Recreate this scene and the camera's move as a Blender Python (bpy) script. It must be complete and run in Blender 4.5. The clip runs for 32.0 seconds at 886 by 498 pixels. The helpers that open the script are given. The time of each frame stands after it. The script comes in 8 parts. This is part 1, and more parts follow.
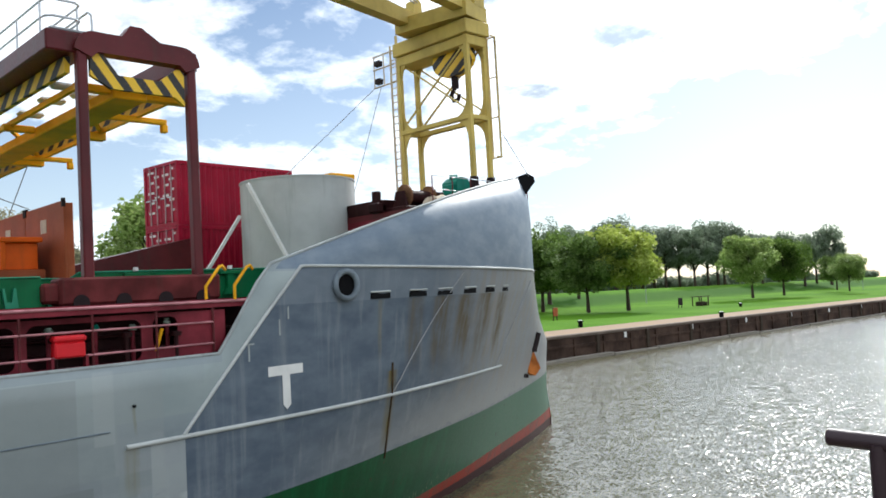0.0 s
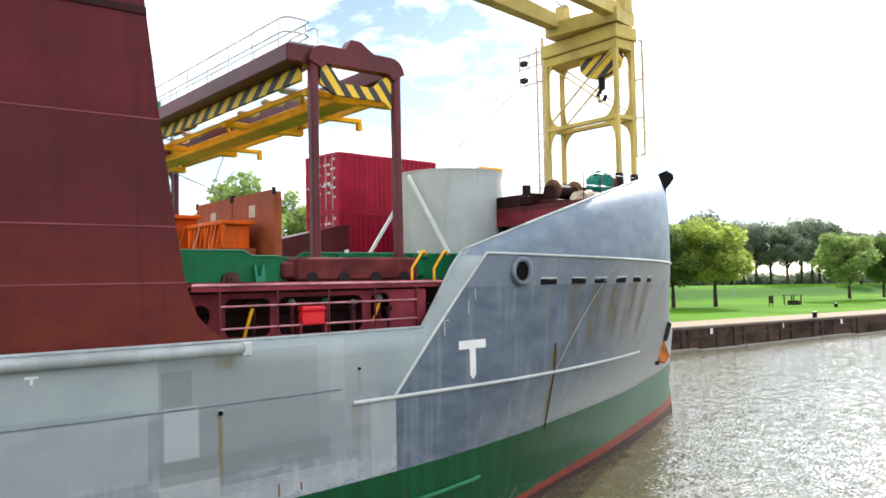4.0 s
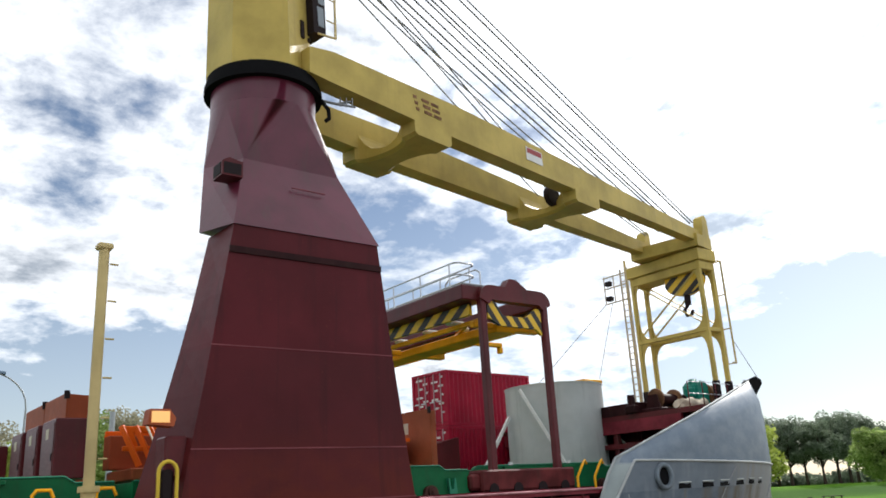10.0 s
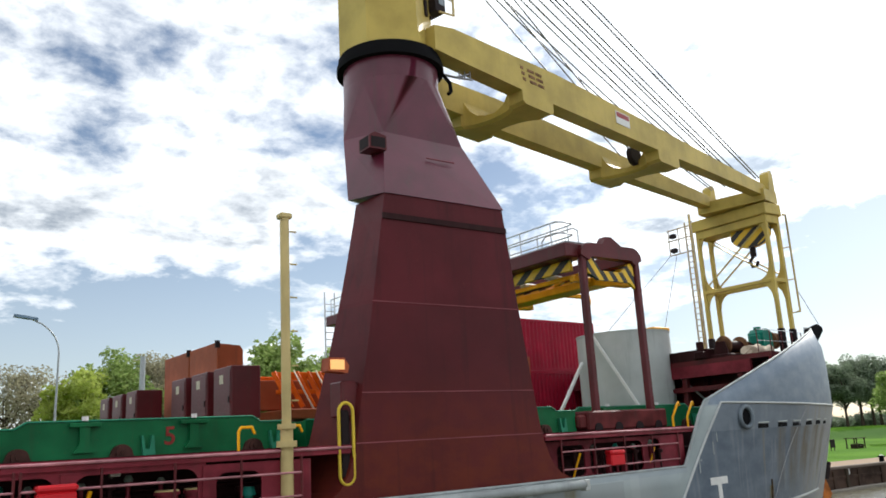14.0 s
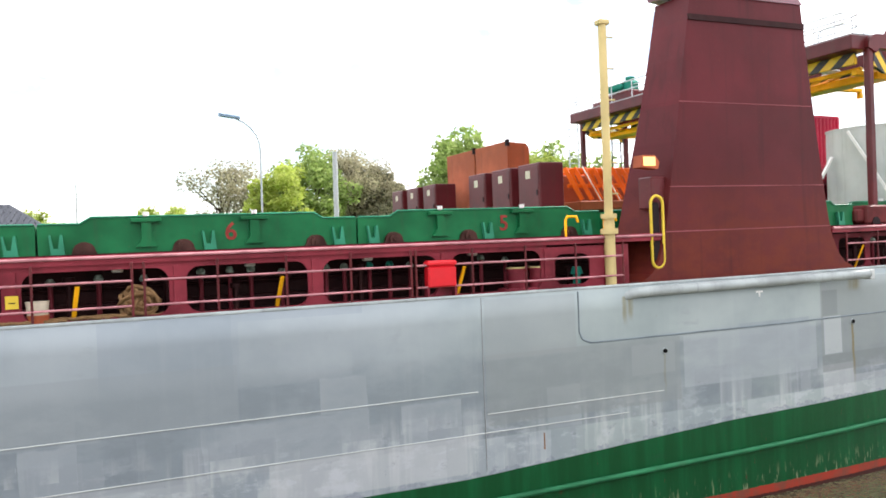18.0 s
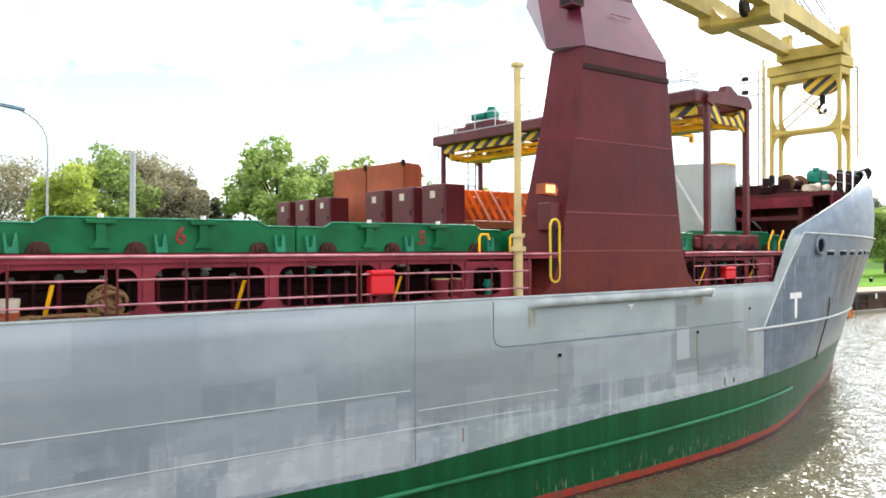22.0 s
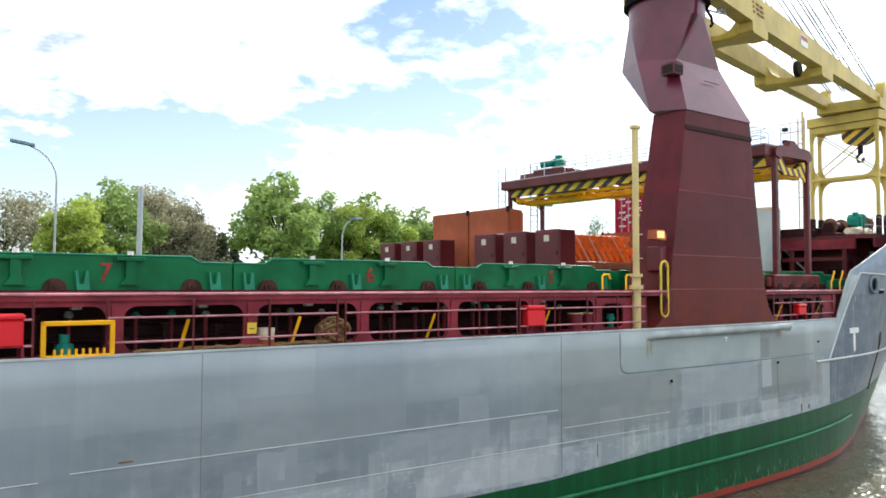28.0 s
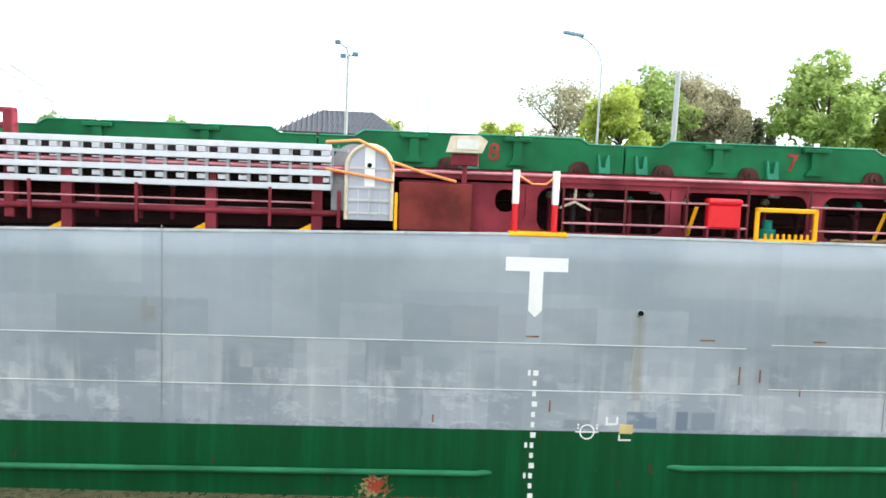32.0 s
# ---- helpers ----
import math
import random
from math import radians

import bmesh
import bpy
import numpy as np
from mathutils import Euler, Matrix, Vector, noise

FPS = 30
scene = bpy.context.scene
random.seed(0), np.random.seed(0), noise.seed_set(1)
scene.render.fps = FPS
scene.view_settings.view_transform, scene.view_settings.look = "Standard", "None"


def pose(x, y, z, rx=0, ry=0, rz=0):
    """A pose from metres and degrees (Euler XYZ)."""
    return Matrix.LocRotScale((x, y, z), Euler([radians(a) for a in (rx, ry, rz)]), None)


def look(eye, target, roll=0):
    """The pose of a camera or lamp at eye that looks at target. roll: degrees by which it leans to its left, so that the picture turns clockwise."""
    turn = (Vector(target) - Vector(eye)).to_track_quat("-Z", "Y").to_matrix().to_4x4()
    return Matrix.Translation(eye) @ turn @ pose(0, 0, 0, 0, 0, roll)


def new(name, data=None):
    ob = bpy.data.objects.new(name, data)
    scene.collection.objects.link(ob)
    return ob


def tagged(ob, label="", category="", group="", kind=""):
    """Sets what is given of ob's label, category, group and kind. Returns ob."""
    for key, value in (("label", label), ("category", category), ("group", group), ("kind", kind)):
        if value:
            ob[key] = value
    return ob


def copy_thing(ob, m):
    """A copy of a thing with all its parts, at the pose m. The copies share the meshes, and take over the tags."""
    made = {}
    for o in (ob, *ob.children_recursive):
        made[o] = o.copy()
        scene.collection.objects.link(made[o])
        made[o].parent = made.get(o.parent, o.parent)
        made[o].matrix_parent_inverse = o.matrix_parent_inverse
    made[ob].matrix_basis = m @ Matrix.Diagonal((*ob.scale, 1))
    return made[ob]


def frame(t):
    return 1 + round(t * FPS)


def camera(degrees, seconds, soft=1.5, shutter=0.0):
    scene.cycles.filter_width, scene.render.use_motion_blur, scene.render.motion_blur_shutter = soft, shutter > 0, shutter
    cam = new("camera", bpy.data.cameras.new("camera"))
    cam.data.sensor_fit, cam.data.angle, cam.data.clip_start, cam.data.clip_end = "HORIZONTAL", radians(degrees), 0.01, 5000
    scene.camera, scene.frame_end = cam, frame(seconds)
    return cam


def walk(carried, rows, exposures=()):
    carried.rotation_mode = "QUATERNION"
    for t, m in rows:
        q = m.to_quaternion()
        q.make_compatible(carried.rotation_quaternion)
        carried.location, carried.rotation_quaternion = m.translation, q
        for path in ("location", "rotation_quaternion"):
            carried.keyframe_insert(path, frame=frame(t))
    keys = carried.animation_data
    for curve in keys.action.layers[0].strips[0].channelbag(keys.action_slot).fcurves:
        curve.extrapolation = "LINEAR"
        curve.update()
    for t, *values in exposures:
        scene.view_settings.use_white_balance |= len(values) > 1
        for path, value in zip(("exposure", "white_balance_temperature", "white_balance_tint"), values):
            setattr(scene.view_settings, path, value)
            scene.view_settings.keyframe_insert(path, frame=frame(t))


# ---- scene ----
cam = camera(56.9, 32.0, soft=1.7)
EYE = 6.35          # the eye above the water
TRIM = 0.57         # the ship lies a little down by the stern
# the held camera: seconds, yaw, pitch, roll
CAM = [
    (0.0, -44.59, 3.43, 2.85),
    (0.5, -43.38, 3.45, 2.15),
    (1.0, -42.25, 3.35, 1.50),
    (1.5, -41.75, 3.26, 1.42),
    (2.0, -41.62, 3.00, 0.83),
    (2.5, -41.13, 2.72, 0.58),
    (3.0, -40.40, 2.57, 0.32),
    (3.5, -39.58, 2.68, 0.63),
    (5.5, -37.07, 2.64, 0.14),
    (6.0, -36.31, 2.65, -0.09),
    (6.5, -35.86, 2.88, -0.03),
    (7.0, -35.69, 3.51, 0.56),
    (7.5, -35.96, 5.06, 1.09),
    (8.0, -36.13, 7.59, 1.90),
    (8.5, -36.26, 10.34, 2.73),
    (9.0, -36.50, 13.28, 2.84),
    (9.5, -37.03, 15.25, 2.66),
    (10.0, -37.49, 17.24, 2.77),
    (10.5, -37.57, 19.49, 3.86),
    (11.0, -37.24, 22.37, 5.40),
    (11.5, -36.91, 24.95, 6.69),
    (12.0, -36.69, 27.13, 7.29),
    (12.5, -37.05, 25.40, 6.81),
    (13.0, -37.28, 21.47, 5.72),
    (13.5, -37.02, 17.69, 4.36),
    (14.0, -35.87, 13.50, 2.69),
    (14.5, -34.21, 10.09, 1.67),
    (15.0, -32.14, 6.76, 1.35),
    (15.5, -29.81, 4.17, 1.71),
    (17.5, -24.35, 0.22, 2.30),
    (18.0, -23.41, -0.37, 1.69),
    (18.5, -25.16, -0.31, 0.93),
    (19.0, -28.48, -0.32, -0.91),
    (19.5, -31.47, -0.30, -0.58),
    (20.0, -34.23, -0.35, -0.91),
    (20.5, -35.79, -0.30, -0.83),
    (21.0, -36.24, -0.00, -0.56),
    (21.5, -36.57, 0.26, -0.39),
    (22.0, -36.87, 0.43, -0.26),
    (22.5, -37.05, 0.35, -0.20),
    (23.0, -37.35, 0.13, -0.11),
    (23.5, -37.66, -0.14, -0.25),
    (24.0, -38.03, -0.31, 0.09),
    (24.5, -38.41, -0.06, 0.17),
    (25.0, -39.00, 0.68, 0.10),
    (25.5, -39.47, 1.55, 0.41),
    (27.5, -40.55, 3.00, 0.04),
    (28.0, -36.49, 2.96, -0.51),
    (28.5, -30.85, 2.82, -0.54),
    (29.0, -23.50, 1.88, 0.68),
    (29.5, -16.79, 0.42, 0.83),
    (30.0, -9.74, -1.18, -0.82),
    (30.5, -6.88, -2.39, -1.49),
    (31.0, -4.50, -3.83, -1.89),
    (31.5, -2.34, -5.04, -3.26),
    (32.0, -0.53, -6.05, -2.66),
]
# the ship: seconds, how far astern and abeam of it the eye lies, its heading
SHIP = [
    (0, -0.000, -14.668, 0.00),
    (1, -0.754, -14.699, -0.05),
    (2, -1.545, -14.729, -0.09),
    (3, -2.359, -14.758, -0.12),
    (4, -3.204, -14.785, -0.14),
    (5, -4.050, -14.811, -0.16),
    (6, -4.834, -14.835, -0.17),
    (7, -5.663, -14.857, -0.18),
    (8, -6.502, -14.878, -0.17),
    (9, -7.347, -14.897, -0.16),
    (10, -8.182, -14.915, -0.14),
    (11, -8.998, -14.932, -0.11),
    (12, -9.801, -14.946, -0.08),
    (13, -10.597, -14.960, -0.04),
    (14, -11.388, -14.971, 0.01),
    (15, -12.203, -14.981, 0.06),
    (16, -13.178, -14.990, 0.13),
    (17, -14.049, -14.997, 0.20),
    (18, -14.934, -15.003, 0.27),
    (19, -15.821, -15.007, 0.36),
    (20, -16.669, -15.009, 0.45),
    (21, -17.488, -15.010, 0.55),
    (22, -18.291, -15.009, 0.66),
    (23, -19.076, -15.007, 0.77),
    (24, -19.850, -15.003, 0.89),
    (25, -20.633, -14.998, 1.02),
    (26, -21.478, -14.991, 1.16),
    (27, -22.291, -14.983, 1.30),
    (28, -23.142, -14.973, 1.45),
    (29, -23.998, -14.962, 1.61),
    (30, -24.840, -14.949, 1.78),
    (31, -25.693, -14.934, 1.95),
    (32, -26.562, -14.918, 2.13),
]
EXPOSURES = [(0, 0.33, 6150, 8), (2, 0.63, 6250, 9), (3.5, 0.93, 6300, 10), (6, 0.98, 6350, 11), (7.5, 0.88, 6350, 11), (9, 0.53, 6450, 12), (10.5, -0.17, 6300, 9), (12, -0.57, 6150, 7), (13, -0.57, 6200, 8), (14, 0.13, 6400, 9), (15, 0.78, 6500, 10), (17.5, 1.28, 6600, 13), (19, 1.33, 6600, 13), (21, 1.22, 6550, 12), (23, 1.11, 6450, 11), (25.5, 1.0, 6350, 9), (28, 0.78, 6200, 8), (29, 0.68, 6250, 7), (30, 0.98, 6300, 7), (32, 1.48, 6350, 8)]
walk(cam, [(t, pose(0, 0, EYE, 90 + pitch, roll, yaw)) for t, yaw, pitch, roll in CAM],
     exposures=EXPOSURES)

# ---- world, sun ----
SUN_AZ, SUN_EL = 72.0, 35.0     # clockwise from +y


def make_world():
    """Broken cloud in a real sky: cells seen in perspective, clear reaches low down, glare round the sun."""
    w = bpy.data.worlds.new("world")
    scene.world = w
    w.use_nodes = True
    nt = w.node_tree
    nt.nodes.clear()
    L = nt.links.new

    def put(sock, val):
        if isinstance(val, bpy.types.NodeSocket):
            L(val, sock)
        else:
            sock.default_value = val

    def calc(op, a, b=0.0, c=0.0):
        n = nt.nodes.new("ShaderNodeMath")
        n.operation = op
        put(n.inputs[0], a)
        put(n.inputs[1], b)
        put(n.inputs[2], c)
        return n.outputs[0]

    def vec(op, a, b=None, k=None):
        n = nt.nodes.new("ShaderNodeVectorMath")
        n.operation = op
        put(n.inputs[0], a)
        if b is not None:
            put(n.inputs[1], b)
        if k is not None:
            put(n.inputs[3], k)
        return n.outputs["Value"] if op == "DOT_PRODUCT" else n.outputs[0]

    def noise(p, scale, detail, rough, bend=0.0):
        n = nt.nodes.new("ShaderNodeTexNoise")
        put(n.inputs["Vector"], p)
        n.inputs["Scale"].default_value, n.inputs["Detail"].default_value = scale, detail
        n.inputs["Roughness"].default_value, n.inputs["Distortion"].default_value = rough, bend
        return n.outputs[0]

    def ease(x, lo, hi, a=0.0, b=1.0):
        n = nt.nodes.new("ShaderNodeMapRange")
        n.interpolation_type = "SMOOTHSTEP"
        put(n.inputs[0], x)
        for k, v in enumerate((lo, hi, a, b)):
            n.inputs[k + 1].default_value = v
        return n.outputs[0]

    out = nt.nodes.new("ShaderNodeOutputWorld")
    bgd = nt.nodes.new("ShaderNodeBackground")
    sky = nt.nodes.new("ShaderNodeTexSky")
    sky.sky_type = "NISHITA"
    sky.sun_disc = False
    sky.sun_elevation = radians(SUN_EL)
    sky.sun_rotation = radians(SUN_AZ)
    sky.air_density, sky.dust_density, sky.ozone_density = 1.0, 0.5, 2.0
    d = nt.nodes.new("ShaderNodeTexCoord").outputs["Generated"]
    sep = nt.nodes.new("ShaderNodeSeparateXYZ")
    L(d, sep.inputs[0])
    x, y, z = sep.outputs
    up = calc("MAXIMUM", z, 0.0)
    # the cloud deck in perspective
    far = calc("DIVIDE", 1.0, calc("ADD", up, 0.26))
    cb = nt.nodes.new("ShaderNodeCombineXYZ")
    L(calc("MULTIPLY", x, far), cb.inputs[0])
    L(calc("MULTIPLY", y, far), cb.inputs[1])
    p = cb.outputs[0]
    big = noise(p, 1.2, 3.0, 0.5, 0.3)
    cell = noise(p, 5.0, 7.0, 0.55, 0.35)
    tuft = noise(p, 14.0, 5.0, 0.6, 0.2)
    body = noise(p, 3.1, 6.0, 0.6, 0.15)
    cover = calc("ADD", calc("MULTIPLY", big, 0.46), calc("ADD", calc("MULTIPLY", cell, 0.52), calc("MULTIPLY", tuft, 0.26)))
    # clear reaches of sky: azimuth, elevation, spreads, how clear
    az = calc("MULTIPLY", calc("ARCTAN2", x, y), 57.296)
    el = calc("MULTIPLY", calc("ARCSINE", z), 57.296)
    for a0, e0, sa, se, k in OPENINGS:
        u = calc("DIVIDE", calc("SUBTRACT", az, a0), sa)
        v = calc("DIVIDE", calc("SUBTRACT", el, e0), se)
        q = calc("ADD", calc("MULTIPLY", u, u), calc("MULTIPLY", v, v))
        cover = calc("ADD", cover, calc("MULTIPLY", calc("EXPONENT", calc("MULTIPLY", q, -1.0)), -k))
    veil = ease(cover, *CLOUDS)
    veil = calc("MAXIMUM", veil, ease(el, 3.0, 26.0, 0.24, 0.0))
    shade = calc("MULTIPLY", ease(body, 0.42, 0.64), ease(cover, CLOUDS[1] - 0.06, CLOUDS[1] + 0.10))
    mixc = nt.nodes.new("ShaderNodeMix")
    mixc.data_type = "RGBA"
    put(mixc.inputs["Factor"], shade)
    mixc.inputs["A"].default_value = (*[CLOUD_LIGHT * v for v in (0.97, 1.0, 1.03)], 1)
    mixc.inputs["B"].default_value = (*[CLOUD_DARK * v for v in (0.84, 0.97, 1.14)], 1)
    # thin cloud glares round the sun
    a, e = radians(SUN_AZ), radians(SUN_EL)
    dot = vec("DOT_PRODUCT", d, (math.sin(a) * math.cos(e), math.cos(a) * math.cos(e), math.sin(e)))
    lit = vec("SCALE", mixc.outputs["Result"], k=ease(dot, 0.80, 1.0, 1.0, GLARE))
    blue = vec("SCALE", sky.outputs[0], k=SKY)
    mix = nt.nodes.new("ShaderNodeMix")
    mix.data_type = "RGBA"
    L(veil, mix.inputs["Factor"])
    L(blue, mix.inputs["A"])
    L(lit, mix.inputs["B"])
    L(mix.outputs["Result"], bgd.inputs["Color"])
    L(bgd.outputs[0], out.inputs[0])


OPENINGS = ((8, 7.0, 13, 3.4, 0.22), (33, 12.5, 8, 1.8, 0.24), (20, 9.5, 8, 2.0, 0.20), (74, 7.0, 17, 5.5, 0.75), (-20, 9, 9, 5, 0.34),
            (9, 37, 9, 6, 0.10), (4, 27, 8, 4, 0.10), (42, 17, 9, 2.5, 0.13), (57, 18, 10, 4, -0.2), (16, 16, 12, 3.0, -0.12), (58, 36, 16, 10, -0.06))
CLOUDS = (0.45, 0.65)
SKY, CLOUD_DARK, CLOUD_LIGHT, GLARE = 0.085, 0.42, 1.15, 1.9
make_world()
sun = new("sun", bpy.data.lights.new("sun", "SUN"))
sun.data.energy, sun.data.angle, sun.data.color = 3.0, radians(0.6), (1.0, 0.95, 0.88)
sd = Vector((math.sin(radians(SUN_AZ)) * math.cos(radians(SUN_EL)), math.cos(radians(SUN_AZ)) * math.cos(radians(SUN_EL)), math.sin(radians(SUN_EL))))
sun.matrix_world = look(sd * 100, (0, 0, 0))


# ---- materials ----
class NT:
    """Short hand for node trees."""

    def __init__(self, name):
        self.m = bpy.data.materials.new(name)
        self.m.use_nodes = True
        self.t = self.m.node_tree
        self.b = self.t.nodes["Principled BSDF"]
        self.co = self.t.nodes.new("ShaderNodeTexCoord").outputs["Object"]

    def put(self, sock, val):
        if isinstance(val, bpy.types.NodeSocket):
            self.t.links.new(val, sock)
        elif isinstance(val, tuple) and len(val) == 3 and sock.type == "RGBA":
            sock.default_value = (*val, 1)
        else:
            sock.default_value = val

    def math(self, op, a, b=0.0, c=None, clamp=False):
        n = self.t.nodes.new("ShaderNodeMath")
        n.operation, n.use_clamp = op, clamp
        self.put(n.inputs[0], a)
        self.put(n.inputs[1], b)
        if c is not None:
            self.put(n.inputs[2], c)
        return n.outputs[0]

    def noise(self, scale, stretch=(1, 1, 1), detail=4.0, rough=0.55, shift=(0, 0, 0)):
        mp = self.t.nodes.new("ShaderNodeMapping")
        mp.inputs["Scale"].default_value = stretch
        mp.inputs["Location"].default_value = shift
        self.put(mp.inputs[0], self.co)
        n = self.t.nodes.new("ShaderNodeTexNoise")
        n.inputs["Scale"].default_value, n.inputs["Detail"].default_value, n.inputs["Roughness"].default_value = scale, detail, rough
        self.put(n.inputs["Vector"], mp.outputs[0])
        return n.outputs[0]

    def step(self, val, lo, hi):
        n = self.t.nodes.new("ShaderNodeMapRange")
        n.interpolation_type = "SMOOTHSTEP"
        self.put(n.inputs[0], val)
        self.put(n.inputs[1], lo)
        self.put(n.inputs[2], hi)
        return n.outputs[0]

    def mix(self, f, a, b, mode="MIX"):
        n = self.t.nodes.new("ShaderNodeMix")
        n.data_type, n.blend_type = "RGBA", mode
        self.put(n.inputs["Factor"], f)
        self.put(n.inputs["A"], a)
        self.put(n.inputs["B"], b)
        return n.outputs["Result"]

    def xyz(self):
        n = self.t.nodes.new("ShaderNodeSeparateXYZ")
        self.put(n.inputs[0], self.co)
        return n.outputs[0], n.outputs[1], n.outputs[2]

    def island(self):
        return self.t.nodes.new("ShaderNodeNewGeometry").outputs["Random Per Island"]

    def bump(self, h, strength=0.3, dist=0.02):
        n = self.t.nodes.new("ShaderNodeBump")
        n.inputs["Strength"].default_value, n.inputs["Distance"].default_value = strength, dist
        self.put(n.inputs["Height"], h)
        self.put(self.b.inputs["Normal"], n.outputs[0])

    def done(self, color, rough=0.5, metal=0.0, spec=0.5):
        self.put(self.b.inputs["Base Color"], color)
        self.put(self.b.inputs["Roughness"], rough)
        self.put(self.b.inputs["Metallic"], metal)
        self.put(self.b.inputs["Specular IOR Level"], spec)
        return self.m


def paint(name, col, vary=0.18, rough=0.45, rust=0.25, streak=0.25, scale=1.0, dirt=(0.05, 0.035, 0.025), spec=0.14):
    """Ship's paint: mottled, streaked downwards, rusty in spots."""
    n = NT(name)
    a = n.noise(0.7 * scale, detail=5)
    f = n.noise(14 * scale, detail=4)
    s = n.noise(2.2 * scale, (1.6, 1.6, 0.12), 5, 0.6)
    dark = tuple(v * (1 - 1.4 * vary) for v in col)
    lite = tuple(min(1, v * (1 + vary) + 0.012 * vary) for v in col)
    c = n.mix(n.step(a, 0.3, 0.7), dark, lite)
    c = n.mix(n.math("MULTIPLY", n.step(s, 0.52, 0.78), streak), c, dirt)
    c = n.mix(n.math("MULTIPLY", n.step(f, 0.62, 0.78), rust), c, (0.16, 0.06, 0.025))
    n.bump(n.math("ADD", f, a), 0.12, 0.01)
    return n.done(c, n.math("MULTIPLY_ADD", f, 0.25, rough - 0.12), 0.0, spec)


def simple(name, col, rough=0.5, metal=0.0, vary=0.15, scale=6.0, bump=0.1, spec=0.3):
    n = NT(name)
    a = n.noise(scale, detail=5)
    b = n.noise(scale * 6, detail=3)
    c = n.mix(a, tuple(v * (1 - vary * 1.6) for v in col), tuple(min(1, v * (1 + vary * 1.4)) for v in col))
    c = n.mix(n.math("MULTIPLY", b, vary), c, tuple(v * 0.55 for v in col))
    if bump:
        n.bump(b, bump, 0.01)
    return n.done(c, rough, metal, spec)


FIELDS = [
    (-7.5, -2.5, 2.65, 4.1, (0.22, 0.24, 0.24), 0.55), (-7.5, -5.3, 4.0, 5.25, (0.25, 0.27, 0.275), 0.5),
    (-2.4, 1.9, 2.9, 4.1, (0.37, 0.40, 0.42), 0.4), (2.1, 5.6, 2.75, 5.15, (0.215, 0.235, 0.235), 0.6), (2.2, 2.88, 3.22, 4.18, (0.45, 0.48, 0.49), 0.55), (2.15, 2.75, 4.2, 4.85, (0.185, 0.205, 0.21), 0.7), (5.6, 7.3, 2.9, 5.2, (0.26, 0.285, 0.285), 0.4),
    (2.1, 3.3, 1.9, 2.95, (0.48, 0.49, 0.50), 0.42), (2.1, 5.85, 2.78, 3.2, (0.165, 0.185, 0.19), 0.6),
    (5.9, 6.3, 3.9, 5.25, (0.37, 0.39, 0.39), 0.3), (7.0, 7.75, 1.9, 3.75, (0.42, 0.44, 0.44), 0.4), (3.3, 6.6, 1.9, 2.6, (0.40, 0.42, 0.43), 0.4),
    (-33.5, -31.0, 3.35, 4.0, (0.22, 0.25, 0.265), 0.25), (-27.4, -26.4, 3.4, 4.1, (0.23, 0.26, 0.275), 0.3),
    (-25.6, -24.2, 3.4, 3.85, (0.25, 0.27, 0.285), 0.5), (-31, -29.8, 2.4, 3.3, (0.43, 0.45, 0.46), 0.22), (-28.5, -27.5, 1.8, 3.3, (0.44, 0.46, 0.47), 0.2),
    (-16.5, -12.5, 3.4, 4.4, (0.235, 0.26, 0.275), 0.45), (-22.2, -21.62, 1.70, 2.03, (0.13, 0.165, 0.215), 0.8), (-21.25, -21.02, 1.68, 2.05, (0.12, 0.155, 0.2), 0.8), (-20.95, -20.5, 1.70, 2.04, (0.17, 0.2, 0.24), 0.7), (-23.4, -22.9, 1.68, 1.85, (0.19, 0.21, 0.23), 0.7),
    (-19.5, -13, 1.75, 2.5, (0.40, 0.42, 0.43), 0.35), (-12.0, -8.0, 1.75, 2.5, (0.46, 0.47, 0.48), 0.45),
]


